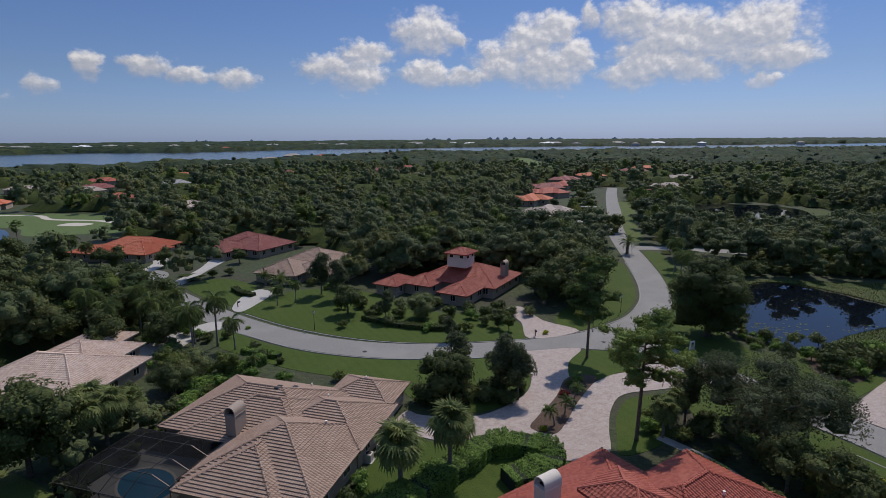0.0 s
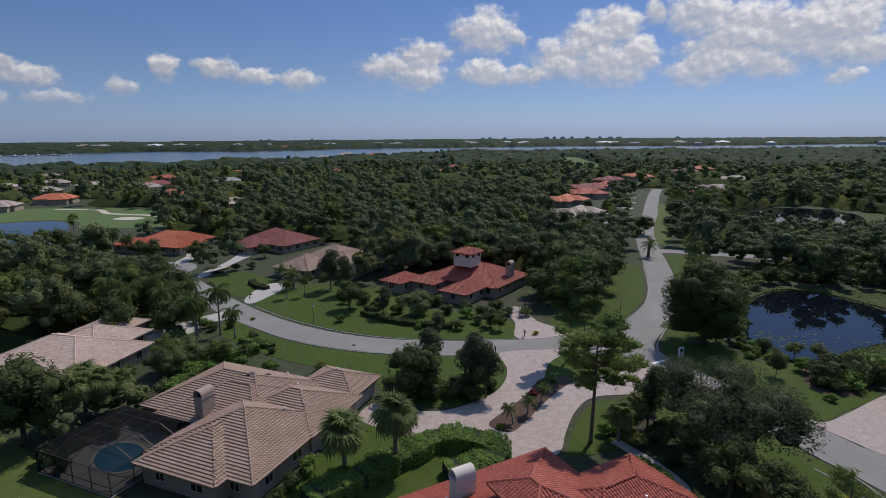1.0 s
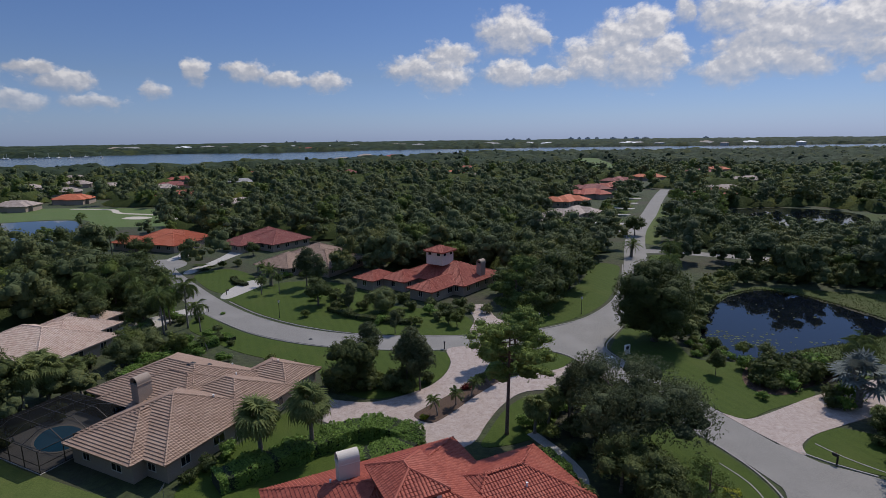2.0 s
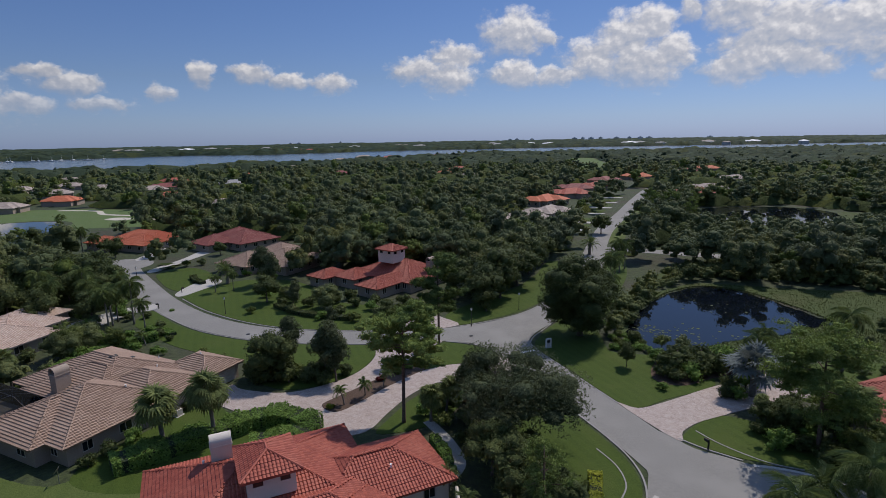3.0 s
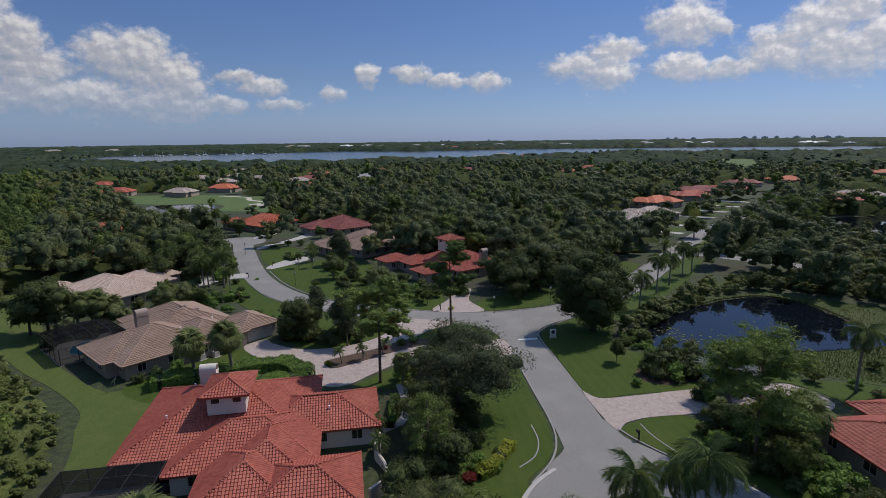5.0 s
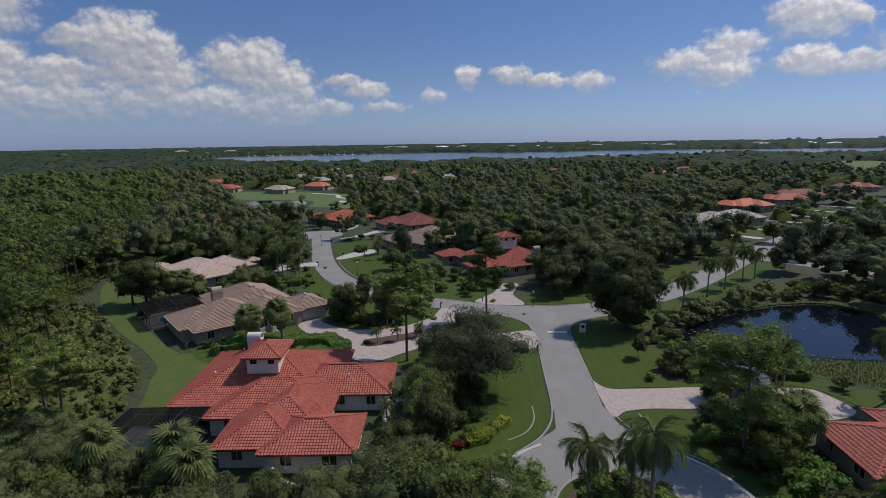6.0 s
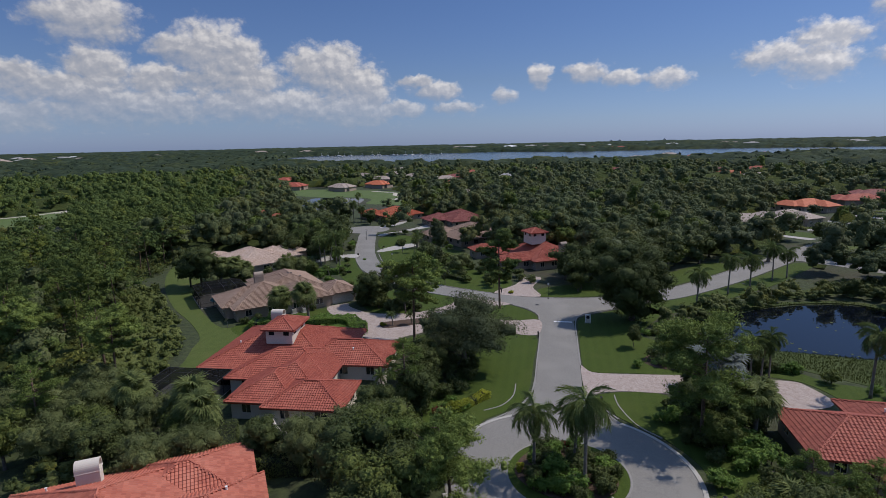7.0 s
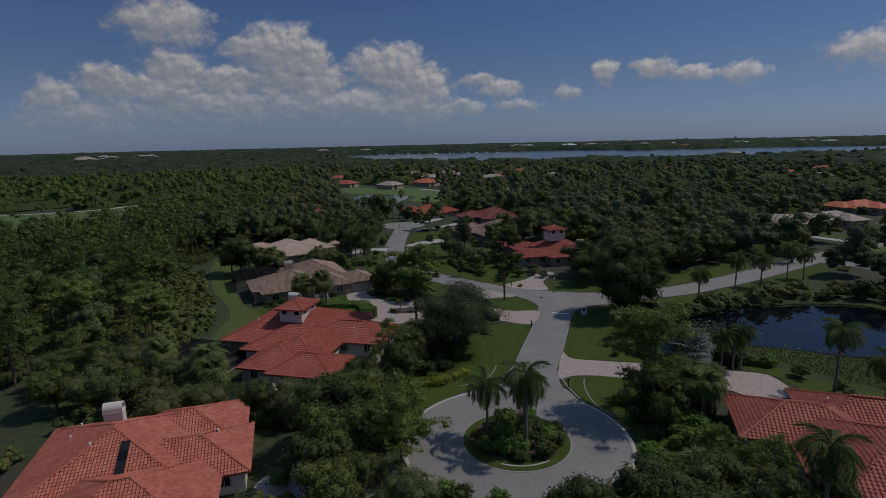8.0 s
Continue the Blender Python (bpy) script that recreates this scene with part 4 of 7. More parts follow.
def house(origin, angle, plan_wings, tile, label, wall="stucco", tw=0.32, tl=0.37, rise=0.075, single=0, near=(0, 0), detail=True, far_mat=None, lip=0.045, eave=EAVE, glazed=True):
    """A low stuccoed house under hipped roofs; wings are rectangles of the plan."""
    home = thing("house", pose(origin[0] * K, origin[1] * K, 0.0, 0, 0, angle), label, "house", "houses of the neighbourhood")
    wings = [tuple(c * K for c in w) for w in plan_wings]
    roof_s = Solid()
    for w in wings:
        p, f, _, _ = hip_solid(w, eave)
        roof_s.put(p, f)
    roof = piece("roof", roof_s.mesh("roof", tile if detail else far_mat), home)
    if detail:
        lay_tiles(roof, wings, tile, tw, tl, rise, single, near, lip=lip, eave=eave)
        lay_caps(roof, wings, tile, eave=eave)
    inset = 0.6
    boxes = [(a + inset, b - inset, c + inset, d - inset) for a, b, c, d in wings]
    for i, (a, b, c, d) in enumerate(boxes):
        e = 0.003 * i
        piece("wall", Solid().box(a + e, b - e, c + e, d - e, 0.0, eave - 0.13 + e, 0.0).mesh("wall", M[wall]), home)
    for a, b, c, d in boxes if glazed else []:
        for x0, y0, x1, y1, turn in ((a, c, b, c, 0), (b, c, b, d, 90), (b, d, a, d, 180), (a, d, a, c, 270)):
            length = math.hypot(x1 - x0, y1 - y0)
            n = int(length / 3.6)
            for j in range(n):
                t = (j + 0.5) / n
                x, y = x0 + (x1 - x0) * t, y0 + (y1 - y0) * t
                if any(p + 0.1 < x < q - 0.1 and r + 0.1 < y < s - 0.1 for p, q, r, s in boxes):
                    continue
                if any(abs(x - p) < 0.2 and r < y < s or abs(x - q) < 0.2 and r < y < s for p, q, r, s in boxes if (p, q, r, s) != (a, b, c, d)):
                    continue
                window(home, x, y, turn, 1.5 if (j % 2) else 1.1, 1.15)
    return home, roof, wings


def screen_cage(origin, angle, rect, height=2.7, rise=0.9, label="dark screened pool enclosure beside a house"):
    """A pool cage of bronze beams and insect screen with a raised roof, over a paved deck and a pool."""
    u0, u1, v0, v1 = [c * K for c in rect]
    m = pose(origin[0] * K, origin[1] * K, 0, 0, 0, angle)
    cage = thing("pool_cage", m, label, "pool cage", "pool cages")
    nu, nv, run = max(2, round((u1 - u0) / 2.6)), max(2, round((v1 - v0) / 2.6)), 1.9
    us, vs = np.linspace(u0, u1, nu + 1), np.linspace(v0, v1, nv + 1)

    def top(u, v):
        return height + rise * min(1.0, min(u - u0, u1 - u, v - v0, v1 - v) / run)

    for u in us:
        for v in (v0, v1):
            piece("post", Solid().beam((u, v, 0), (u, v, height), 0.08).mesh("post", M["bronze"]), cage)
    for v in vs[1:-1]:
        for u in (u0, u1):
            piece("post", Solid().beam((u, v, 0), (u, v, height), 0.08).mesh("post", M["bronze"]), cage)
    for u in us:
        line = [(u, v0), (u, v0 + run), (u, v1 - run), (u, v1)]
        for (a, b), (c, d) in zip(line, line[1:]):
            piece("rafter", Solid().beam((a, b, top(a, b)), (c, d, top(c, d)), 0.07).mesh("rafter", M["bronze"]), cage)
    for v in list(vs):
        line = [(u0, v), (u0 + run, v), (u1 - run, v), (u1, v)]
        for (a, b), (c, d) in zip(line, line[1:]):
            piece("purlin", Solid().beam((a, b, top(a, b)), (c, d, top(c, d)), 0.06).mesh("purlin", M["bronze"]), cage)
    for z in (0.12, 1.0):
        for a, b in (((u0, v0), (u1, v0)), ((u1, v0), (u1, v1)), ((u1, v1), (u0, v1)), ((u0, v1), (u0, v0))):
            piece("rail", Solid().beam((*a, z), (*b, z), 0.05).mesh("rail", M["bronze"]), cage)
    flat = [(u0 + run, v0 + run), (u1 - run, v0 + run), (u1 - run, v1 - run), (u0 + run, v1 - run)]
    edge = [(u0, v0), (u1, v0), (u1, v1), (u0, v1)]
    zt = height + rise
    panels = [[(*q, zt) for q in flat]]
    for i in range(4):
        j = (i + 1) % 4
        panels.append([(*edge[i], height), (*edge[j], height), (*flat[j], zt), (*flat[i], zt)])
        panels.append([(*edge[i], 0.1), (*edge[j], 0.1), (*edge[j], height), (*edge[i], height)])
    for q in panels:
        piece("screen", py_mesh("screen", q, [(0, 1, 2, 3)], M["screen"]), cage, None, "fine dark insect screen")
    deck = Solid().box(u0 - 0.1, u1 + 0.1, v0 - 0.1, v1 + 0.1, 0.0, 0.09, 0.02)
    piece("deck", deck.mesh("deck", M["concrete"]), cage, None, "pale paved pool deck")
    cu, cv, ru, rv = (u0 + u1) / 2, (v0 + v1) / 2, (u1 - u0) * 0.22, (v1 - v0) * 0.32
    rim, wet = [], []
    for i in range(24):
        a = 2 * math.pi * i / 24
        k = 1 + 0.15 * math.sin(2 * a + 0.6)
        rim.append((cu + (ru + 0.3) * k * math.cos(a), cv + (rv + 0.3) * k * math.sin(a)))
        wet.append((cu + ru * k * math.cos(a), cv + rv * k * math.sin(a)))
    pool = thing("swimming_pool", m, "small kidney-shaped blue swimming pool inside a screened cage", "swimming pool", "swimming pools")
    p = [(x, y, 0.092) for x, y in rim] + [(x, y, 0.13) for x, y in rim] + [(x, y, 0.13) for x, y in wet] + [(x, y, 0.092) for x, y in wet]
    f = [(r * 24 + i, r * 24 + (i + 1) % 24, (r + 1) * 24 + (i + 1) % 24, (r + 1) * 24 + i) for r in range(3) for i in range(24)]
    piece("coping", py_mesh("coping", p, f, M["stucco_white"]), pool)
    piece("water", py_mesh("water", [(x, y, 0.11) for x, y in wet], [tuple(range(24))], M["pool"]), pool, None, "clear blue pool water")
    return cage


# the tan house
WINGS_A = [(0, 17, 0, 17), (-1.8, 12, 3.6, 16.3), (10.5, 23, -0.2, 14), (21.5, 30, 0.6, 11), (8.7, 25, 6, 28), (7.6, 22, 6, 24)]
O_A, T_A = (-12.3, 50.1), 71.0
home, roof, wings = house(O_A, T_A, WINGS_A, M["tile_tan"], "sprawling one-storey house with tan concrete-tile hipped roofs and beige walls", rise=0.045, single=300, near=(-1.5, 4), lip=0.085)
chimney(home, 9.5 * K, 16.3 * K, 3.0, 6.35, 90)
garage_door(home, 27 * K - 1.0, 0.6 * K + 0.57, 0, 4.8)
for u, v in ((12, 5), (20, 9), (26, 6), (24, 14)):
    vent_pipe(home, u * K, v * K, wings)
for i in range(2):
    u, v = (17 + i * 2.0) * K, (15 - i * 1.2) * K
    z = float(roof_height(wings, np.array([u]), np.array([v])).max())
    piece("roof_vent", Solid().box(-0.5, 0.5, -0.3, 0.3, 0.0, 0.16, 0.05).mesh("roof_vent", M["dark"]), home, pose(u, v, z - 0.02), "low dark roof vent")
screen_cage(O_A, T_A, (-4.5, 7.4, 16.6, 29.5))

# the large red-tiled house
WINGS_B = [(-10.8, 12.5, 10.8, 31), (-4.1, 13, 7.2, 20.4), (0, 10.7, -0.3, 12), (1.5, 13, 3, 18), (6, 17.8, -1.6, 8.1), (5, 20.5, 13.8, 25)]
O_B, T_B = (26.2, 26.3), 32.0
home, roof, wings = house(O_B, T_B, WINGS_B, M["tile_red"], "large one-storey house with red barrel-tile hipped roofs and a roof cupola", wall="stucco_white", rise=0.085, single=300, near=(4, 0))
chimney(home, -2.6 * K, 25.2 * K, 3.0, 7.4, 90, mat="stucco_white")
for u, v in ((-6, 17), (14, 17), (-4.5, 25)):
    vent_pipe(home, u * K, v * K, wings)


def cupola(parent, rect, base, eave, tile, mat="stucco_white"):
    """A raised lantern with windows under its own little hipped roof."""
    u0, u1, v0, v1 = [c * K for c in rect]
    i = 0.55
    body = piece("cupola", Solid().box(u0 + i, u1 - i, v0 + i, v1 - i, base, eave, 0.03).mesh("cupola", M[mat]), parent, None, "white lantern with small windows under a tiled roof")
    p, f, _, _ = hip_solid((u0, u1, v0, v1), eave)
    top = piece("cupola_roof", Solid().put(p, f).mesh("cupola_roof", tile), body)
    w = [(u0, u1, v0, v1)]
    tv, tf = tile_template(0.32, 0.37, 0.085, 0.045)
    vs, fs = [], []
    for o, s, r, nrm, length, half, run in wing_faces(w[0], eave):
        for j in range(int(run / 0.37) + 1):
            inset = (j + 0.5) * 0.37 / run * half
            for x in np.arange(-0.16, length, 0.32):
                if inset - 0.1 < x + 0.16 < length - inset + 0.1:
                    q = np.array(o + s * x + r * (j * 0.37 - 0.05)) + np.array([0, 0, 0.03])
                    fs.append(tf + len(vs) * len(tv))
                    vs.append(tv @ np.stack([np.array(s), np.array(r), np.array(nrm)], 0) + q)
    tagged(piece("cupola_tiles", np_mesh("cupola_tiles", np.concatenate(vs), np.concatenate(fs), tile), body), kind="stuff")
    s = Solid()
    for c in p[:4]:
        d = p[4] if (Vector(c) - Vector(p[4])).length <= (Vector(c) - Vector(p[5])).length else p[5]
        s.tube([Vector(c) + Vector((0, 0, 0.06)), Vector(d) + Vector((0, 0, 0.06))], 0.13, 6)
    s.tube([Vector(p[4]) + Vector((0, 0, 0.06)), Vector(p[5]) + Vector((0, 0, 0.06))], 0.13, 6)
    tagged(piece("cupola_ridge", s.mesh("cupola_ridge", tile), body), kind="stuff")
    for x, y, turn, n in (((u0 + u1) / 2, v0 + i, 0, u1 - u0), (u1 - i, (v0 + v1) / 2, 90, v1 - v0), (u0 + i, (v0 + v1) / 2, 270, v1 - v0)):
        for d in (-0.22, 0.22):
            q = pose(x, y, 0, 0, 0, turn) @ pose(d * n, 0, 0)
            piece("cupola_window", Solid().box(-0.42, 0.42, -0.03, 0.03, eave - 0.95, eave - 0.25).mesh("cupola_window", M["glass"]), body, q, "dark little window")


cupola(home, (-1.5, 4.4, 15.4, 22.6), 4.6, 6.9, M["tile_red"])
screen_cage(O_B, T_B, (-15.5, -4.4, -2.0, 10.6), 2.5, 0.5)


def garden_wall(origin, angle, line, height, mat, label):
    """A stuccoed wall with a rounded top, swept along a line of the plan."""
    pts = [Vector(p) for p in smooth_line(metres(line), False, 5)]
    v, f = [], []
    n = len(pts)
    for i, c in enumerate(pts):
        way = (pts[min(i + 1, n - 1)] - pts[max(i - 1, 0)]).normalized()
        side = Vector((way.y, -way.x)) * 0.14
        h = height * (0.55 + 0.45 * math.cos(math.pi * i / (n - 1)) ** 2)
        v += [(c.x - side.x, c.y - side.y, 0), (c.x - side.x, c.y - side.y, h - 0.08), (c.x, c.y, h), (c.x + side.x, c.y + side.y, h - 0.08), (c.x + side.x, c.y + side.y, 0)]
    for i in range(n - 1):
        for j in range(4):
            f.append((i * 5 + j, i * 5 + j + 1, i * 5 + j + 6, i * 5 + j + 5))
    f += [(4, 3, 2, 1, 0), tuple((n - 1) * 5 + j for j in range(5))]
    ob = new("garden_wall", py_mesh("garden_wall", v, f, M[mat]))
    ob.matrix_basis = pose(origin[0] * K, origin[1] * K, 0, 0, 0, angle)
    tagged(ob, label, "garden wall", "garden walls")


garden_wall(O_B, T_B, [(18.5, 2), (20.4, 4.5), (20.6, 8), (19.6, 11), (20.3, 13.5)], 1.9, "stucco_white", "curved white stucco courtyard wall with a swept top")
garden_wall(O_B, T_B, [(8, -2.2), (10, -4), (14, -4.6), (17.5, -3.6)], 1.5, "stucco_white", "curved white stucco courtyard wall with a swept top")

# the house at the foot of the path, its red tiles coloured orange as sunlit
WINGS_C = [(-1, 20, -24, -4), (-2, 11, -14, 0), (5.6, 17, -14, 0.8), (12, 28, -20, -2.2)]
home, roof, wings = house((40.6, 21.8), -28.0, WINGS_C, M["tile_red_sunlit"], "large house with red barrel-tile roofs coloured orange as sunlit, and white walls", wall="stucco_white", rise=0.085, single=300, near=(4, -6))
chimney(home, 3.0 * K, -15.9 * K, 3.0, 6.3, 0, mat="stucco_white")
for u, v in ((2, -20), (6, -20), (12, -16), (10, -3)):
    vent_pipe(home, u * K, v * K, wings)

def roof_panel(parent, u, v, w, h, wings, turn=0.0):
    """A thin dark collector lying on the slope of a roof."""
    def at(a, b):
        return float(roof_height(wings, np.array([a]), np.array([b])).max())
    z = at(u, v)
    dx, dy = (at(u + 0.5, v) - at(u - 0.5, v)), (at(u, v + 0.5) - at(u, v - 0.5))
    n = Vector((-dx, -dy, 1)).normalized()
    along = Vector((n.y, -n.x, 0)).normalized()
    up = n.cross(along)
    m = Matrix(((along.x, up.x, n.x, u), (along.y, up.y, n.y, v), (along.z, up.z, n.z, z + 0.16), (0, 0, 0, 1)))
    piece("solar_panel", Solid().box(-w / 2, w / 2, -h / 2, h / 2, 0.0, 0.07, 0.01).mesh("solar_panel", M["dark"]), parent, m, "flat dark solar collector")


for u, v in ((13.4, -12.4), (14.6, -12.4), (15.8, -12.4)):
    roof_panel(home, u * K, v * K, 0.8, 2.4, wings)


# the red house by the pond
WINGS_D = [(0, 16, 0, 12.1), (5.3, 26, -12, 8), (8.7, 28, 4, 15.8), (16, 34, -18, 10)]
home, roof, wings = house((93, 59), 28.0, WINGS_D, M["tile_red"], "large house with dusky red barrel-tile roofs beside the pond", tw=0.42, tl=0.42, rise=0.09, single=200, near=(0, 5))
for u, v in ((12, 10), (18, 0)):
    vent_pipe(home, u * K, v * K, wings)

# the pale blotched roof
WINGS_L = [(0, 17, -15, 7), (9, 23, -9.5, 4), (15, 28, -4.5, 5.5), (-3, 6, 7, 13)]
house((-65.5, 77.0), 80.0, WINGS_L, M["tile_pale"], "one-storey house with blotched pale pink tile roofs", rise=0.085)

# the red house with a cupola beyond the road
WINGS_R = [(-0.2, 16, 0, 8.4), (9, 27, -3, 20), (3, 13, 12, 21), (-1, 9, 19.5, 27), (13, 26, -2.6, 8)]
home, roof, wings = house((9.7, 124), 58.0, WINGS_R, M["tile_red"], "one-storey house with bright red tiled roofs and a glazed cupola", rise=0.085)
cupola(home, (12.6, 18.8, 6.6, 13.4), 5.2, 8.4, M["tile_red"])
chimney(home, 19.5 * K, -1.0 * K, 3.0, 6.8, 90)

# houses further off
house((-47.5, 151), 68.0, [(0, 15, -13, 1), (5, 23, -24, -7), (11, 29, -17, 2)], M["tile_tan"], "one-storey house with grey-tan tiled hipped roofs", rise=0.05)
house((-75.5, 184), 60.0, [(0, 14, -11, 2), (8, 26, -19, -1), (11, 28, -10, 7)], M["tile_maroon"], "one-storey house with dark maroon tiled roofs", rise=0.06)
house((-103, 181), 75.0, [(0, 14, -13, 3), (8, 22, -10, 14), (-2, 8, 2, 16)], M["tile_orange"], "one-storey house with bright orange-red tiled roofs", rise=0.085)


def far_house(x, y, angle, mat, size, wall, label, eave=3.0):
    w = size
    plan = [(-0.5 * w, 0.5 * w, -0.32 * w, 0.32 * w), (-0.1 * w, 0.42 * w, -0.55 * w, 0.2 * w), (-0.6 * w, -0.12 * w, -0.15 * w, 0.5 * w)]
    house((x, y), angle, plan, None, label, wall=wall, detail=False, far_mat=M[mat], eave=eave, glazed=math.hypot(x, y) < 330)


FAR_RED = [(-254, 330, 20), (-310, 281, 35), (-282, 503, 50), (-145, 597, 30), (-24, 575, 40), (-51, 630, 10), (-16, 668, 10), (64, 323, 60), (84, 362, 30), (91, 398, 20), (108, 416, 60), (160, 511, 15), (227, 577, 15), (162, 363, 15), (-194, 355, 70), (-249, 436, 40), (-240, 585, 50), (123, 470, 60), (258, 622, 15), (-380, 322, 25)]
for x, y, a in FAR_RED:
    far_house(x, y, a, ("far_red", "far_maroon", "far_orange", "far_maroon")[(x + 2 * y) % 4], 22, "stucco", "one-storey house with red tiled roofs among trees")
FAR_DEEP = [(-150, 150, 40), (-96, 118, 65)]
for x, y, a in FAR_DEEP:
    far_house(x, y, a, "far_red", 20, "stucco", "one-storey house with red tiled roofs deep among trees")
FAR_TAN = [(-260, 293, 20), (-299, 425, 10), (-130, 308, 75), (-243, 410, 50), (50, 249, 30), (62, 270, 60), (-302, 380, 40), (-363, 412, 20), (-349, 450, 35), (-205, 470, 35), (180, 392, 10), (230, 476, 15), (-256, 745, 40), (-416, 528, 20), (-640, 386, 30), (2, 545, 50)]
for x, y, a in FAR_TAN:
    far_house(x, y, a, "far_grey" if (x + y) % 5 == 0 else "far_tan", 21, "stucco", "one-storey house with grey-tan tiled roofs among trees")
FAR_SHORE = [(-52, 1150, 5), (-190, 1100, 12), (-262, 1158, 8), (-100, 1185, 0), (-176, 950, 20), (-256, 965, 15), (-110, 1120, 3)]
for x, y, a in FAR_SHORE:
    far_house(x, y, a, "far_red" if x > -200 else "far_tan", 34, "stucco", "row house with tiled roofs near the river")
for i in range(14):
    far_house(-1000 + i * 31 + (i % 3) * 6, 1880 + (i % 4) * 12 - abs(i - 6) * 6, 12 * (i % 5), "far_red", 34, "stucco", "red-roofed house on the far river shore", 6.5)
rng = np.random.default_rng(5)
for i in range(46):
    a = radians(rng.uniform(-78, 36))
    d = rng.uniform(1700, 2300) if a < radians(-45) else rng.uniform(2230, 2600)
    far_house(d * math.sin(a), d * math.cos(a), rng.uniform(0, 90), ["far_grey", "far_tan", "far_white"][i % 3], rng.uniform(26, 60), "far_wall", "pale house on the far river shore", 9.0)


def tower(x, y, w, h):
    """A distant apartment tower with floor bands and a roof house."""
    t = thing("apartment_tower", pose(x, y, 0), "pale apartment tower on the horizon", "apartment tower", "skyline towers")
    piece("wall", Solid().box(-w / 2, w / 2, -w / 3, w / 3, 0, h).mesh("wall", M["far_wall"]), t)
    s = Solid()
    for i in range(int(h / 6)):
        s.box(-w / 2 - 0.5, w / 2 + 0.5, -w / 3 - 0.5, w / 3 + 0.5, i * 6 + 3, i * 6 + 4.6)
    piece("balcony", s.mesh("balcony", M["far_white"]), t)
    piece("roof_house", Solid().box(-w / 5, w / 5, -w / 6, w / 6, h, h + 5).mesh("roof_house", M["far_wall"]), t)


for i, (b, w, h) in enumerate([(0.8, 40, 30), (1.5, 36, 34), (3.0, 40, 31), (7.2, 45, 36), (8.0, 30, 38), (8.8, 44, 36), (9.7, 30, 37), (11.2, 46, 34), (12.4, 30, 36), (13.4, 40, 33), (14.2, 50, 31), (-20.6, 36, 30), (-21.4, 30, 29), (-16.5, 24, 34), (19.5, 40, 29)]):
    a = radians(b)
    tower(4300 * math.sin(a), 4300 * math.cos(a), w * 0.8, h * 0.62)


# ---- plants ----
def unit(v):
    return v / np.maximum(np.linalg.norm(v, axis=-1, keepdims=True), 1e-9)


def leaf_cloud(rng, lobes, n, size, leaves=3, spread=1.0, droop=0.0, low=-0.5, slim=0.36, shell=0.72):
    """Sprays of leaves scattered over the outside of overlapping lobes (x, y, z, rx, ry, rz). Arrays of corners and triangles."""
    L = np.array(lobes, float)
    area = (L[:, 3] * L[:, 4] + L[:, 4] * L[:, 5] + L[:, 3] * L[:, 5])
    pick = rng.choice(len(L), n, p=area / area.sum())
    d = unit(rng.normal(size=(n, 3)))
    d[:, 2] = np.where(d[:, 2] < low, -d[:, 2], d[:, 2])
    r = shell + (1.06 - shell) * rng.random(n) ** 0.6
    c = L[pick, :3] + d * L[pick, 3:] * r[:, None]
    base = np.repeat(c, leaves, 0)
    out = np.repeat(d, leaves, 0)
    face = unit(out + np.array([0, 0, 0.3]) + rng.normal(size=base.shape) * spread * 0.42)
    way = unit(np.cross(face, rng.normal(size=base.shape)) + out * 0.25)
    way[:, 2] -= droop
    way = unit(way)
    side = unit(np.cross(way, face))
    s = size * rng.uniform(0.6, 1.25, (len(base), 1))
    base = base - way * s * 0.4 + rng.normal(size=base.shape) * s * 0.35
    v = np.stack([base - side * s * slim, base + side * s * slim, base + way * s], 1).reshape(-1, 3)
    f = np.arange(len(v)).reshape(-1, 3)
    return v, f


def ball(level):
    bm = bmesh.new()
    bmesh.ops.create_icosphere(bm, subdivisions=level, radius=1.0)
    v = np.array([q.co[:] for q in bm.verts])
    f = np.array([[c.index for c in q.verts] for q in bm.faces])
    bm.free()
    return v, f


LUMPS = {1: ball(1), 2: ball(2)}


def lumps(rng, lobes, scale, level=1, low=-1.0):
    """The dense inner foliage of a crown: uneven bosses, one in each lobe, open below."""
    bv, bf = LUMPS[level]
    keep = bf[bv[bf].mean(1)[:, 2] > low]
    V, F = [], []
    for i, q in enumerate(lobes):
        r = scale * rng.uniform(0.8, 1.14, (len(bv), 1))
        V.append(bv * np.array(q[3:]) * r + np.array(q[:3]))
        F.append(keep + i * len(bv))
    return np.concatenate(V), np.concatenate(F)


def crown_cloud(rng, lobes, n, size, leaves=3, core=0.88, level=1, open_below=-1.0, **more):
    """Leaves over the bosses of a crown."""
    v, f = leaf_cloud(rng, lobes, n, size, leaves, **more)
    if not core:
        return v, f
    cv, cf = lumps(rng, lobes, core, level, open_below)
    return np.concatenate([v, cv]), np.concatenate([f, cf + len(v)])


def lobed(rng, height, radius, base, count, squash=0.75, spread=0.72):
    """Lobes that fill a rounded, uneven crown between base and height."""
    out = []
    mid, rz = (height + base) / 2, (height - base) / 2
    for i in range(count):
        d = unit(rng.normal(size=3))
        k = rng.uniform(0.35, spread)
        r = radius * rng.uniform(0.26, 0.5) * (13.0 / max(count, 13)) ** 0.22
        out.append((d[0] * radius * k, d[1] * radius * k, mid + d[2] * rz * k, r, r, r * squash))
    out.append((0, 0, mid, radius * 0.5, radius * 0.5, rz * 0.6))
    return out


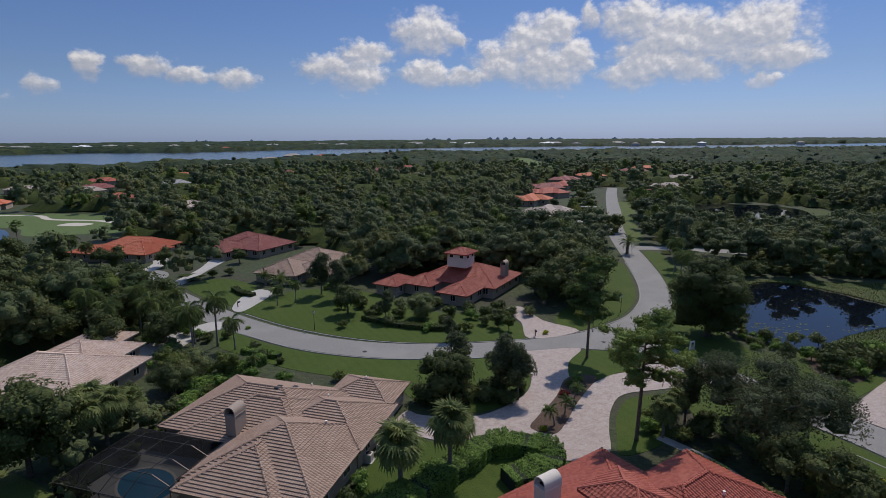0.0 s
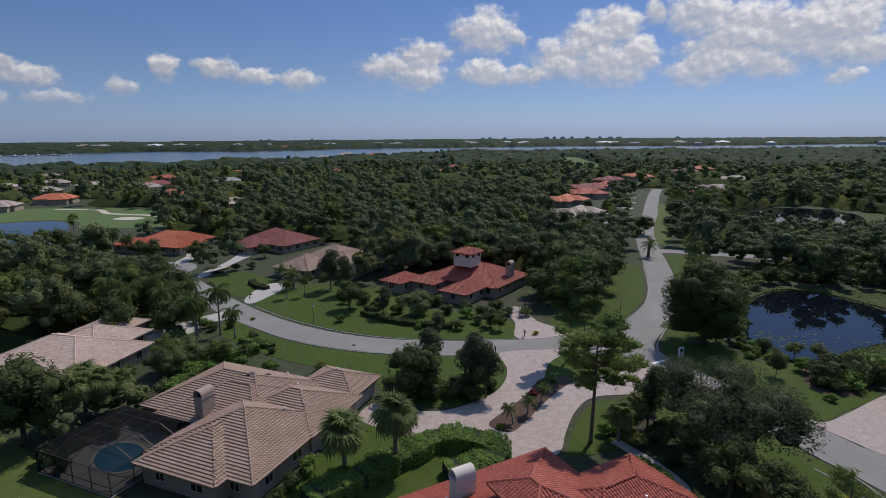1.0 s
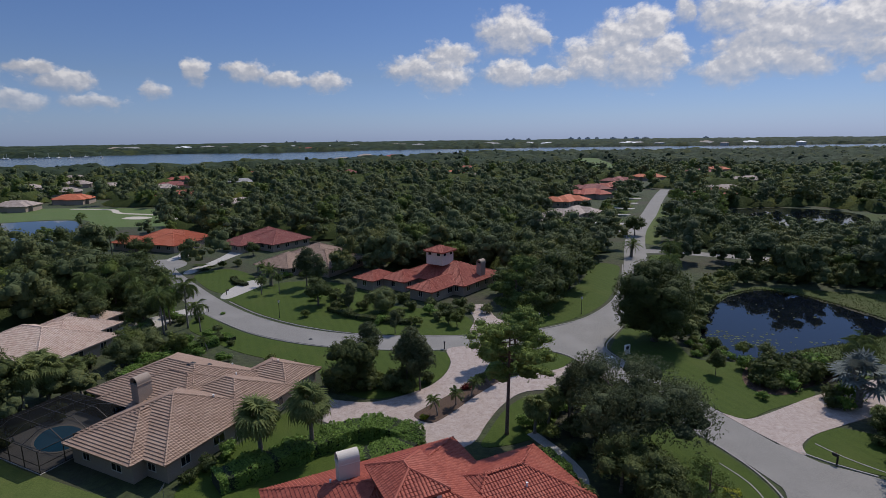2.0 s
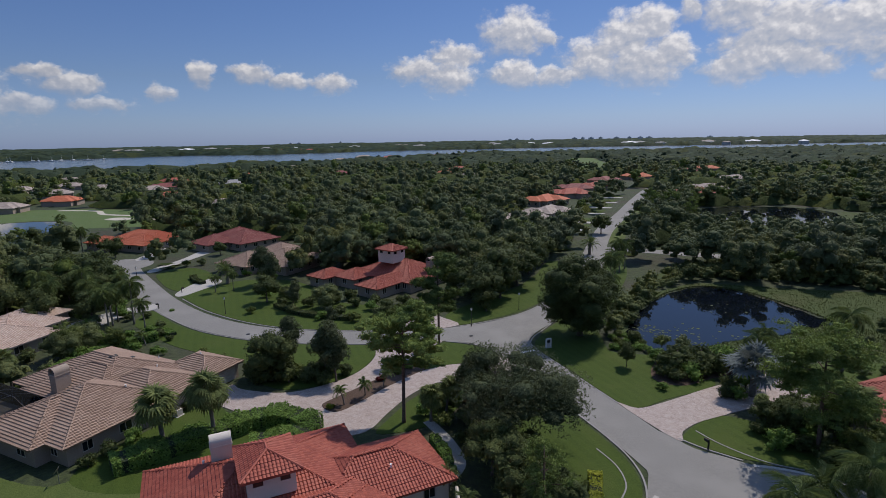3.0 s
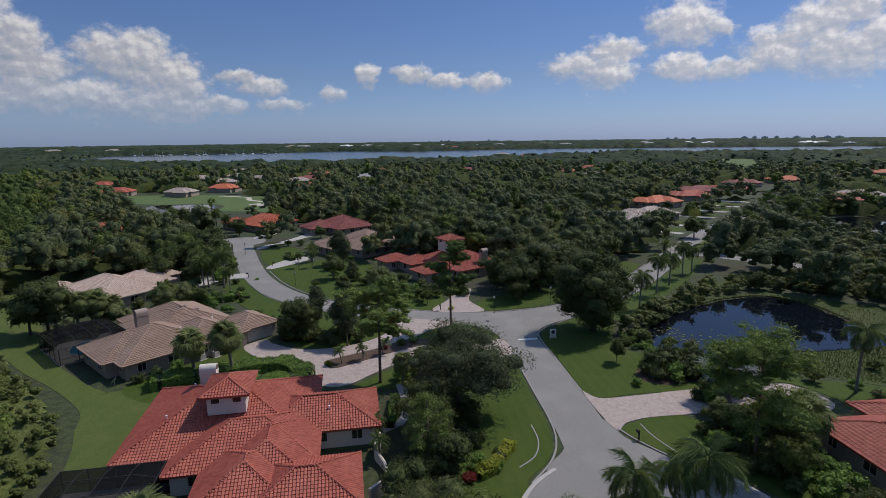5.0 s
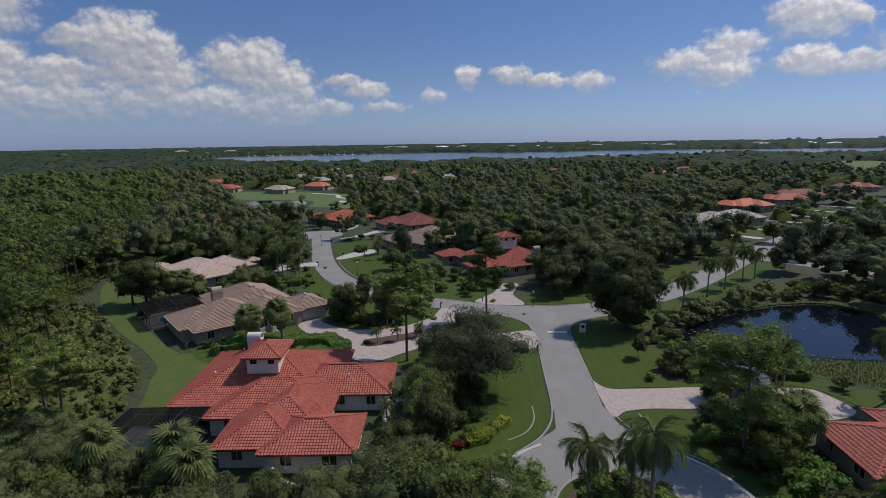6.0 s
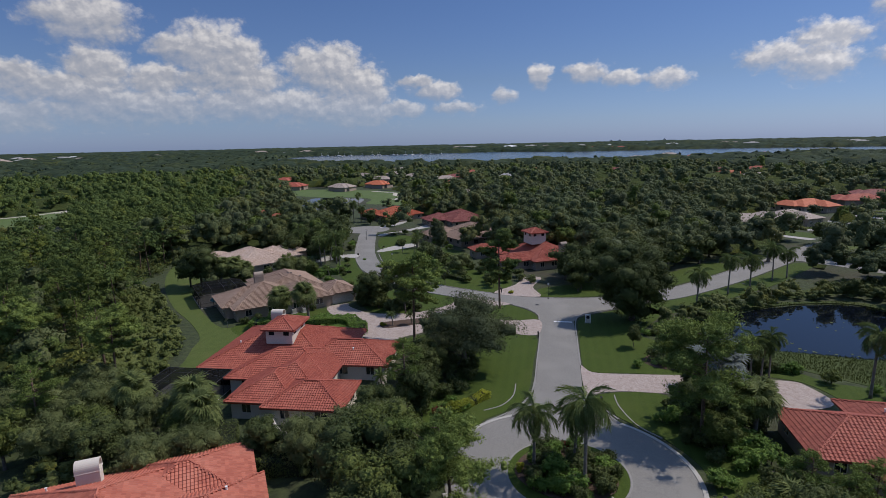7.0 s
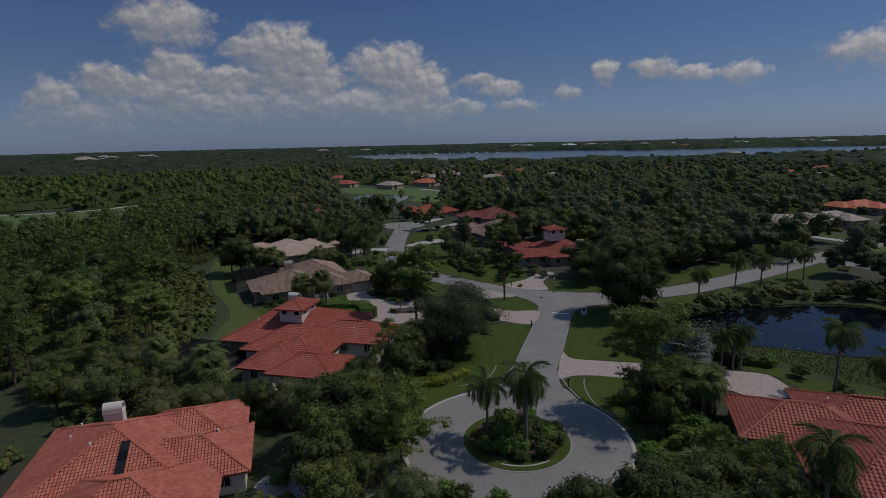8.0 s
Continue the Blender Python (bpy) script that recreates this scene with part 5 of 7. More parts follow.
def trunk_mesh(rng, height, base_r, lobes, name, mat, lean=0.0, reach=6):
    """A tapered trunk with limbs that run out to the lobes."""
    s = Solid()
    top = Vector((rng.normal() * lean, rng.normal() * lean, height))
    mid = top * 0.5 + Vector((rng.normal() * lean * 0.4, rng.normal() * lean * 0.4, 0))
    s.tube([(0, 0, -0.1), (0, 0, height * 0.06), mid, top], [base_r * 1.35, base_r, base_r * 0.75, base_r * 0.3], 8)
    for x, y, z, *_ in list(lobes)[:reach]:
        start = mid.lerp(top, rng.uniform(0.0, 0.8)) if z > mid.z else mid * rng.uniform(0.7, 1.0)
        end = Vector((x, y, z))
        bend = start.lerp(end, 0.5) + Vector((rng.normal() * 0.2, rng.normal() * 0.2, 0.25))
        s.tube([start, bend, end], [base_r * 0.42, base_r * 0.28, base_r * 0.1], 5, False)
    return s.mesh(name, mat, True)


class Kind:
    """A plant built once, with its parts, and then set out in copies."""

    def __init__(self, name, meshes, label, category, group):
        self.name, self.meshes, self.label, self.category, self.group = name, meshes, label, category, group
        self.first = None

    def plant(self, x, y, scale=1.0, turn=0.0, z=0.0, label=""):
        m = pose(x * K, y * K, z, 0, 0, turn) @ Matrix.Scale(scale, 4)
        ob = new(self.name)
        ob.empty_display_size = 0.3
        ob.matrix_basis = m
        tagged(ob, label or self.label, self.category, self.group)
        for part_name, me, pm in self.meshes:
            piece(part_name, me, ob, pm)
        return ob


def broadleaf(seed, height, radius, base, count, n, size, mat, label, name="tree", bark="bark", squash=0.75, trunk_r=0.3, leaves=3, droop=0.0, slim=0.36, shell=0.74, low=-0.5, reach=7, category="tree", group="garden trees", lean=0.3, core=0.74, level=1, spread=0.72):
    rng = np.random.default_rng(seed)
    lobes = lobed(rng, height, radius, base, count, squash, spread)
    v, f = crown_cloud(rng, lobes, n, size, leaves, core, level, -0.75, droop=droop, low=low, slim=slim, shell=shell)
    return Kind(name, [("trunk", trunk_mesh(rng, height * 0.72, trunk_r, lobes, "trunk", M[bark], lean, reach), None), ("crown", np_mesh("crown", v, f, M[mat], True), None)], label, category, group)


def pine_kind(seed, height, bare, radius, tufts, label, needle=0.34, per=26, core=0.42, mat="pine"):
    """A slash pine: bare trunk, crooked limbs, rounded tufts of needles with sky between."""
    rng = np.random.default_rng(seed)
    s = Solid()
    bend = Vector((rng.normal() * 0.25, rng.normal() * 0.25, height * 0.5))
    s.tube([(0, 0, -0.1), (0, 0, 0.5), bend, (bend.x * 1.6, bend.y * 1.6, height * 0.97)], [0.27, 0.22, 0.17, 0.05], 8)
    tips = []
    n_limbs = 22
    for i in range(n_limbs):
        t = bare + (0.97 - bare) * (i + rng.random()) / n_limbs
        reach = radius * (0.45 + 0.75 * math.sin(math.pi * min(1.0, (t - bare) / (1 - bare) * 0.85 + 0.12))) * rng.uniform(0.6, 1.1)
        a = rng.uniform(0, 2 * math.pi)
        k = t * 2 - 1 if t > 0.5 else 0
        start = Vector((bend.x * (1 + 0.6 * k), bend.y * (1 + 0.6 * k), height * t))
        end = start + Vector((math.cos(a) * reach, math.sin(a) * reach, reach * rng.uniform(0.05, 0.45)))
        s.tube([start, start.lerp(end, 0.5) + Vector((0, 0, -0.12)), end], [0.075, 0.05, 0.02], 4, False)
        for j in range(tufts):
            k = rng.uniform(0.35, 1.05)
            tips.append(np.array(start.lerp(end, k)) + rng.normal(size=3) * np.array([0.4, 0.4, 0.22]) * radius * 0.32)
    lobes = [(*q, 0.75 * b, 0.75 * b, 0.42 * b) for q, b in zip(tips, rng.uniform(0.7, 1.25, len(tips)) * radius * 0.27)]
    v, f = crown_cloud(rng, lobes, len(tips) * per, needle, 2, core, 1, -0.6, spread=1.6, droop=-0.35, low=-0.25, slim=0.16, shell=0.45)
    return Kind("pine_tree", [("trunk", s.mesh("trunk", M["bark_pine"], True), None), ("crown", np_mesh("crown", v, f, M[mat], True), None)], label, "pine tree", "pines")


def feather_frond(rng, length, leaflets, width, arch, droop, mat, name="frond"):
    """A palm frond: an arching midrib with drooping leaflets on both sides."""
    v, f = [], []
    pts = []
    for i in range(9):
        t = i / 8
        pts.append(Vector((length * math.sin(t * arch) / arch, 0, length * (math.cos(t * arch * 0.9) - 1) / arch * 1.1 + length * 0.42 * t * (1 - t * 0.6))))
    s = Solid().tube(pts, [0.045 - 0.004 * i for i in range(9)], 4, False)
    v, f = list(s.v), [tuple(q) for q in s.f]
    for i in range(leaflets):
        t = 0.12 + 0.88 * i / leaflets
        k = min(int(t * 8), 7)
        p = pts[k].lerp(pts[k + 1], t * 8 - k)
        w = width * math.sin(math.pi * (0.12 + 0.82 * t)) * rng.uniform(0.85, 1.1)
        for sgn in (-1, 1):
            tip = p + Vector((w * 0.45, sgn * w * 0.8, -w * droop * rng.uniform(0.35, 1.6)))
            q = len(v)
            v += [tuple(p + Vector((-0.032, 0, 0))), tuple(p + Vector((0.04, 0, 0))), tuple(tip)]
            f.append((q, q + 1, q + 2))
    return py_mesh(name, v, f, mat)


def fan_frond(rng, stalk, radius, fingers, droop, mat, name="frond"):
    """A fan palm leaf: a stalk and a pleated fan of pointed fingers."""
    s = Solid().tube([(0, 0, 0), (stalk * 0.5, 0, stalk * 0.28), (stalk, 0, stalk * 0.3)], [0.03, 0.025, 0.02], 4, False)
    v, f = list(s.v), [tuple(q) for q in s.f]
    c = Vector((stalk, 0, stalk * 0.3))
    for i in range(fingers):
        a = radians(-128 + 256 * i / (fingers - 1))
        d = Vector((math.cos(a), math.sin(a), 0))
        n = Vector((-d.y, d.x, 0))
        r = radius * rng.uniform(0.85, 1.08)
        mid = c + d * r * 0.55 + Vector((0, 0, 0.06 * radius - droop * r * 0.12))
        tip = c + d * r + Vector((0, 0, -droop * r * 0.5))
        q = len(v)
        v += [tuple(c), tuple(mid - n * r * 0.10), tuple(tip), tuple(mid + n * r * 0.10)]
        f.append((q, q + 1, q + 2, q + 3))
    return py_mesh(name, v, f, mat)


def palm_kind(seed, height, fronds, maker, label, mat_trunk="bark_palm", radius=0.16, up=75, down=-35, boots=False, name="palm_tree", category="palm", twist=28.0):
    rng = np.random.default_rng(seed)
    leaves = [maker(rng) for _ in range(3)]
    lean = Vector((rng.normal() * 0.25, rng.normal() * 0.25, height))
    path = [Vector((0, 0, -0.1))] + [lean * t + Vector((lean.x * (t * t - t), lean.y * (t * t - t), 0)) for t in (0.08, 0.3, 0.6, 0.9, 1.0)]
    radii = [radius * 1.5, radius * 1.15, radius, radius * 0.95, radius * (1.35 if boots else 0.9), radius * 0.7]
    meshes = [("trunk", Solid().tube(path, radii, 8).mesh("trunk", M[mat_trunk], True), None)]
    for i in range(fronds):
        t = (i + 0.5) / fronds
        pitch = up + (down - up) * t ** 0.8
        turn = i * 137.5 + rng.uniform(-20, 20)
        pitch += rng.uniform(-12, 12)
        m = Matrix.Translation(lean) @ pose(0, 0, 0, 0, 0, turn) @ pose(0, 0, 0, 0, -pitch, 0) @ pose(0, 0, 0, rng.uniform(-twist, twist))
        meshes.append(("frond", leaves[i % 3], m @ Matrix.Scale(rng.uniform(0.88, 1.1), 4)))
    return Kind(name, meshes, label, category, "palms")


QUEEN = [palm_kind(20 + i, h, 22, lambda r: feather_frond(r, 3.5, 46, 1.0, 1.8, 1.25, M["palm"]), "tall queen palm with drooping feathery fronds", up=66, down=-50) for i, h in enumerate((6.6, 8.2))]
SABAL = [palm_kind(30 + i, h, 34, lambda r: fan_frond(r, 1.05, 1.1, 17, 1.5, M["sabal"]), "sabal palm with a shaggy head of fan leaves", radius=0.19, up=80, down=-45, boots=True) for i, h in enumerate((3.6, 4.8))]
DATE = palm_kind(40, 2.9, 34, lambda r: feather_frond(r, 3.0, 30, 0.55, 1.2, 0.3, M["palm"]), "squat date palm with a dense round head", radius=0.36, up=82, down=-25, boots=True)
PYGMY = palm_kind(41, 1.7, 18, lambda r: feather_frond(r, 1.25, 20, 0.34, 1.5, 0.4, M["palm"]), "small pygmy date palm in a mulch bed", radius=0.08, up=75, down=-20)
SILVER = palm_kind(42, 2.2, 20, lambda r: fan_frond(r, 1.5, 1.25, 15, 0.45, M["silver"]), "silver-blue fan palm with stiff leaves", radius=0.25, up=80, down=-20, boots=True)
PINE_WIDE = pine_kind(53, 13.2, 0.34, 4.9, 14, "broad slash pine with a spreading light green crown", 0.34, 36)
PINE_TALL = pine_kind(54, 16.0, 0.4, 3.3, 14, "tall dark slash pine with a full rounded crown", 0.34, 36, 0.85, "woods_pine")
PINES = [pine_kind(50, 14.0, 0.5, 3.9, 12, "tall slash pine with an open tufted crown", 0.34, 30, 0.7), pine_kind(51, 12.0, 0.42, 3.0, 7, "tall slash pine with an open tufted crown"), pine_kind(52, 12.5, 0.3, 2.8, 6, "tall slash pine with an open tufted crown")]
OAK_BIG = broadleaf(60, 13.8, 7.0, -0.6, 90, 15000, 0.24, "oak", "huge dark round oak with foliage down to the grass", "oak_tree", trunk_r=0.45, low=-1.0)
OAK_OPEN = broadleaf(61, 10.4, 8.2, 1.8, 58, 15000, 0.2, "oak_grey", "broad live oak with thin grey-green foliage and bare limbs showing", "oak_tree", trunk_r=0.4, squash=0.62, shell=0.45, reach=34, spread=0.86, core=0.5, level=1)
ROUND = [broadleaf(62 + i, 8.4, 4.3, 1.0, 26, 1950, 0.28, "oak", "rounded dark green garden tree with dense foliage", "broadleaf_tree", trunk_r=0.22, low=-0.8) for i in range(2)]
BRIGHT = [broadleaf(70 + i, 8.0, 3.7, 1.2, 25, 1900, 0.27, "bright", "rounded mid-green garden tree with dense foliage", "broadleaf_tree", trunk_r=0.2, low=-0.8) for i in range(2)]
ROUND_FAR = [broadleaf(66 + i, 8.4, 4.3, 0.6, 20, 900, 0.42, "oak", "rounded dark green tree with dense foliage", "broadleaf_tree", trunk_r=0.22, low=-0.6, leaves=2) for i in range(2)]
BRIGHT_FAR = [broadleaf(72 + i, 8.0, 3.7, 0.8, 18, 850, 0.40, "bright", "rounded mid-green tree with dense foliage", "broadleaf_tree", trunk_r=0.2, low=-0.6, leaves=2) for i in range(2)]
WILLOWY = broadleaf(75, 6.2, 4.2, 0.5, 22, 3000, 0.30, "willow", "wispy grey-green weeping tree with narrow leaves", "broadleaf_tree", trunk_r=0.18, droop=0.7, slim=0.16, low=-0.9)
UPRIGHT = broadleaf(76, 8.8, 2.7, 1.8, 16, 2400, 0.26, "oak_grey", "slender dark garden tree with upright limbs", "broadleaf_tree", trunk_r=0.16, squash=1.0, reach=14, core=0.6, level=1)
SAPLING = broadleaf(77, 3.9, 1.5, 0.5, 11, 1100, 0.2, "oak", "young staked tree in a mulch ring on the lawn", "young_tree", trunk_r=0.06, squash=1.0)
SHRUB = [broadleaf(80 + i, 2.2, 1.5, 0.0, 8, 340, 0.23, m, lab, "shrub", trunk_r=0.07, low=-1.0, category="shrub", group="shrubs", level=1, squash=0.8, lean=0.05) for i, (m, lab) in enumerate((("oak", "dense dark green garden shrub with small leaves"), ("hedge", "clipped rounded green shrub beside the lawn"), ("bright", "loose light green shrub in a bed"), ("willow", "grey-green feathery shrub with narrow leaves")))]
LOW = [broadleaf(90 + i, 0.95, 0.9, 0.0, 7, 330, 0.14, m, lab, "shrub", trunk_r=0.04, low=-1.0, category="shrub", group="shrubs", level=1, lean=0.02) for i, (m, lab) in enumerate((("hedge", "low rounded green shrub in a bed"), ("croton", "low bright yellow-green shrub in a bed"), ("redleaf", "low dark red shrub in a bed"), ("bright", "low loose leafy shrub in mulch")))]


def hedge(line, width, height, mat, label, seed, dense=150):
    """A clipped hedge: a leafy skin over a near-black core coloured as the shade among twigs, along a line of the plan.
    """
    rng = np.random.default_rng(seed)
    pts = [Vector(p) for p in smooth_line(metres(line), False, 5)]
    s = Solid()
    total = sum((b - a).length for a, b in zip(pts, pts[1:]))
    n = int(total * dense * (height + width))
    base, out = [], []
    lens = np.cumsum([0] + [(b - a).length for a, b in zip(pts, pts[1:])])
    for t, k, q in zip(rng.random(n) * total, rng.random(n), rng.random(n)):
        i = min(np.searchsorted(lens, t, "right") - 1, len(pts) - 2)
        a, b = pts[i], pts[i + 1]
        way = (b - a).normalized()
        c = a + way * (t - lens[i])
        side = Vector((way.y, -way.x))
        ring = k * (2 * height + width)
        bulge = 1 + 0.12 * math.sin(t * 1.3 + seed) + 0.05 * math.sin(t * 4.1)
        if ring < height:
            o, z, d = side * width / 2, ring, side
        elif ring > height + width:
            o, z, d = -side * width / 2, ring - height - width, -side
        else:
            o, z, d = side * (ring - height - width / 2), height, Vector((0, 0))
        r = 1 - 0.12 * q
        base.append((c.x + o.x * r * bulge, c.y + o.y * r * bulge, z * r * bulge))
        out.append((d.x, d.y, 0.35 if d.length else 1.0))
    base, out = np.array(base), np.array(out)
    face = unit(out + rng.normal(size=base.shape) * 0.38)
    way = unit(np.cross(face, rng.normal(size=base.shape)) + out * 0.2)
    side = unit(np.cross(way, face))
    z = 0.21 * rng.uniform(0.6, 1.3, (n, 1))
    base = base - way * z * 0.4
    v = np.stack([base - side * z * 0.45, base + side * z * 0.45, base + way * z], 1).reshape(-1, 3)
    x, y = pts[0]
    ob = thing("hedge", pose(0, 0, 0), label, "hedge", "hedges")
    piece("foliage", np_mesh("foliage", v, np.arange(len(v)).reshape(-1, 3), M[mat]), ob)
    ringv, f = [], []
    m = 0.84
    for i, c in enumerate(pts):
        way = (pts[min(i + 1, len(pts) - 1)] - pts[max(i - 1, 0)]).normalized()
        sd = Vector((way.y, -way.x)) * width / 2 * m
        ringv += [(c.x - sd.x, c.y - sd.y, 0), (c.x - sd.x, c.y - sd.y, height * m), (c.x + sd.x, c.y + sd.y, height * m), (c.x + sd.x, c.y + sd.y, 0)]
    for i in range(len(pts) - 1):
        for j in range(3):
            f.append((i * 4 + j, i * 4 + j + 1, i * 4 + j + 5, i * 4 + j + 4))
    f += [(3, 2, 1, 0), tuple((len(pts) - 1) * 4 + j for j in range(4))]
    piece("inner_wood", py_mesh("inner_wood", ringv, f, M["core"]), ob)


def setting_out(kinds, places, label=""):
    for i, (x, y, s) in enumerate(places):
        if y > 100 or x < -54:
            kinds = ROUND_FAR if kinds is ROUND else BRIGHT_FAR if kinds is BRIGHT else kinds
        elif kinds is ROUND_FAR or kinds is BRIGHT_FAR:
            kinds = ROUND if kinds is ROUND_FAR else BRIGHT
        (kinds[i % len(kinds)] if isinstance(kinds, list) else kinds).plant(x, y, s, (i * 77 + x * 13) % 360, label=label)


# trees that stand singly near the path
setting_out(ROUND, [(79, 66.5, 0.55), (76.8, 68.2, 0.45), (95, 44, 0.9), (101, 44, 1.0), (92, 38, 0.95), (88, 32, 0.9), (97, 36, 1.0), (83, 66, 0.5)])
setting_out(SABAL, [(86.2, 65.6, 1.25), (77.6, 70.5, 0.5), (92.5, 46.5, 1.0)])
setting_out(QUEEN, [(82.2, 84.5, 0.85), (84.5, 86.8, 0.75)])
setting_out([WILLOWY, BRIGHT[0], WILLOWY, ROUND[0]], [(23, 17, 0.95), (30, 19, 0.75), (35, 17, 0.9), (40, 23.5, 0.65), (44.5, 26.5, 0.95), (21, 11, 0.8), (33, 13, 0.95), (27, 10, 0.8), (12, 17, 0.95), (16, 3, 0.9), (47, 36, 0.8)])
setting_out(ROUND, [(-68, 116, 1.3), (-76, 125, 1.2), (-81, 113, 1.2), (-91, 114, 1.2), (-84, 136, 1.1), (-60, 100, 0.95), (-72, 103, 1.1), (-95, 127, 1.2), (-98, 142, 1.1), (40, 128, 1.25), (44.5, 140, 1.3), (37, 117, 0.7), (48, 153, 1.25), (53, 167, 1.1), (80, 222, 1.0)])
setting_out(SHRUB, [(34, 74, 1.0), (30, 67.5, 0.9), (33, 64.5, 1.0), (37, 73.5, 1.1), (42.5, 46, 1.2), (44.5, 50.5, 0.9), (43, 53, 1.0), (47, 39, 1.0), (36, 61, 0.9), (-20, 125, 1.0), (-16, 129, 1.0), (-6, 124, 1.1), (0, 121, 1.1), (10, 116, 1.1), (17, 114, 1.1), (19, 118, 1.0), (-44, 152, 1.0), (-36, 147, 0.9), (-62, 158, 1.0), (-58, 160, 1.1)])
setting_out([SHRUB[0], SHRUB[0], SHRUB[1]], [(67.8, 83.5, 1.2), (69.5, 82.5, 1.1), (71.8, 83.4, 1.3), (68.5, 86, 1.3), (74.5, 87, 2.0), (78, 88, 1.9), (81, 90, 1.4), (72.5, 90, 1.6), (68.5, 89.5, 1.2), (-10.2, 51.2, 0.8), (-9.3, 54.2, 0.9), (-8.5, 57.2, 0.9), (-6.2, 66.4, 0.7), (68.2, 39.8, 1.0), (70, 42.6, 1.3), (72.2, 44.4, 1.3), (75.4, 43.2, 1.0), (69.4, 48.6, 0.9), (73.6, 48.2, 0.9), (66.2, 46.4, 0.9), (70.8, 39.6, 0.9), (67.2, 47.8, 0.8), (75.2, 46.4, 0.8)])
setting_out(ROUND, [(-71.3, 129.2, 1.35), (52.7, 180, 1.2), (35.6, 146, 1.35), (35, 139, 1.4), (55.2, 25.6, 1.15), (61.0, 25.8, 1.0), (58, 29.5, 0.85), (102.8, 193.6, 1.0), (92.1, 148, 0.6), (-130.7, 175.8, 1.1), (-112, 169, 0.9)])
setting_out(QUEEN, [(-56.1, 109.3, 1.0), (-68.6, 108.9, 1.0), (-45.1, 101.6, 1.0), (-81.2, 115.4, 1.0), (-68.1, 118.3, 0.95), (-62, 104, 0.9), (-107, 174, 0.9), (-110, 172, 1.0), (-36, 129, 0.55), (-32, 131, 0.5)])
setting_out([WILLOWY, ROUND[0], WILLOWY], [(-40.5, 82.6, 0.85), (45, 38, 0.7), (-40, 88, 0.8), (2.5, 17.9, 0.8)])
setting_out(SABAL, [(-46.5, 70.5, 1.25), (-44.5, 65, 1.15), (31.4, 20.2, 1.3)])
setting_out([SHRUB[1], SHRUB[1], SHRUB[0]], [(-38.1, 83.2, 1.3), (-38.2, 89.3, 1.0), (-46.7, 81.6, 1.2), (-35.3, 75.9, 1.2), (-32.6, 92.3, 0.7), (-26.8, 93.9, 0.6), (-42, 92.5, 1.1), (-50, 92, 1.2), (-52, 86, 1.3), (-48, 98, 1.2), (-54, 104, 1.3), (-60, 107, 1.5), (-34, 85, 1.0), (-30, 88, 0.9), (91.4, 56.7, 1.1), (85.5, 51.7, 1.0), (84.4, 63.3, 1.2), (82.1, 59.4, 1.1), (77, 64, 1.1), (75.6, 62.5, 0.8), (79.5, 59.5, 1.0), (81, 65.5, 1.2), (88.9, 50.5, 0.9), (74.7, 29.3, 1.1), (77.3, 31.9, 0.9), (72.3, 28.8, 1.0), (84, 56.5, 0.9), (87, 57.5, 1.2), (89, 60, 1.2)])
setting_out(PINES, [(119, 266, 0.8), (133, 278, 0.85), (126, 256, 0.8), (113, 278, 0.8), (122, 248, 0.7), (108, 262, 0.75), (-135, 172, 0.6), (-162, 222, 0.6)])
setting_out(BRIGHT, [(-49.6, 281.9, 1.5), (-44, 276, 1.2), (-15.5, 181, 1.1), (12, 160, 1.0), (58, 215, 0.9)])
setting_out([SHRUB[0]], [(76.5, 79.5, 1.1), (75, 77, 0.9), (83, 74, 1.1), (80.5, 71.5, 1.2), (78, 70, 1.0), (84.5, 70.5, 1.1), (73.5, 85, 1.5), (76, 86, 1.8), (79.5, 87.5, 1.8), (71.5, 87.5, 1.6), (82.5, 88.5, 1.5), (86, 66.5, 1.2), (81.5, 68.5, 1.1), (75.5, 66.5, 0.9), (78.2, 67, 1.1), (36.5, 66.5, 1.2), (42, 57.5, 1.3), (46, 57.8, 1.0), (44.5, 60, 1.2), (40.5, 65.5, 1.2), (47.5, 53.5, 1.0), (46.5, 50.5, 1.1), (44.5, 47.5, 1.3), (48, 44, 1.2)])
setting_out([SHRUB[0], SHRUB[1]], [(68.5, 43, 1.1), (72.5, 41.5, 1.1), (71, 46.5, 1.2), (74.2, 46.8, 0.9), (67, 45, 0.9), (69, 39.5, 0.8), (73.8, 40.6, 0.8)])
setting_out(ROUND, [(62, 20, 0.9), (56, 31.5, 0.75), (66, 21.5, 0.7)])
setting_out([SHRUB[0]], [(1, 76.5, 1.5), (3.5, 78.4, 1.8), (5.5, 76.8, 1.5), (1.6, 79.2, 1.8), (-0.8, 78, 1.5), (9.5, 79.5, 1.4), (12, 81, 1.3), (11.5, 76.8, 1.2), (-6, 118, 1.2), (-11, 121, 1.3), (5, 118.5, 1.2), (10, 121, 1.2), (13, 118, 1.2), (16.5, 121, 1.3), (2, 125, 1.3), (-15, 126, 1.3)])
setting_out([LOW[0], LOW[3], SHRUB[1]], [(62, 95.4, 1.2), (63.6, 96.4, 1.3), (65, 95.2, 0.5), (66.4, 96.2, 1.2), (67.4, 97.6, 1.1), (64.6, 98.2, 0.6), (66.2, 99.4, 1.3), (63, 98.6, 1.2), (65, 101, 0.6), (67, 101.2, 1.1), (64, 102.6, 1.2), (62.4, 100.6, 0.6), (67.8, 95.2, 1.0)])
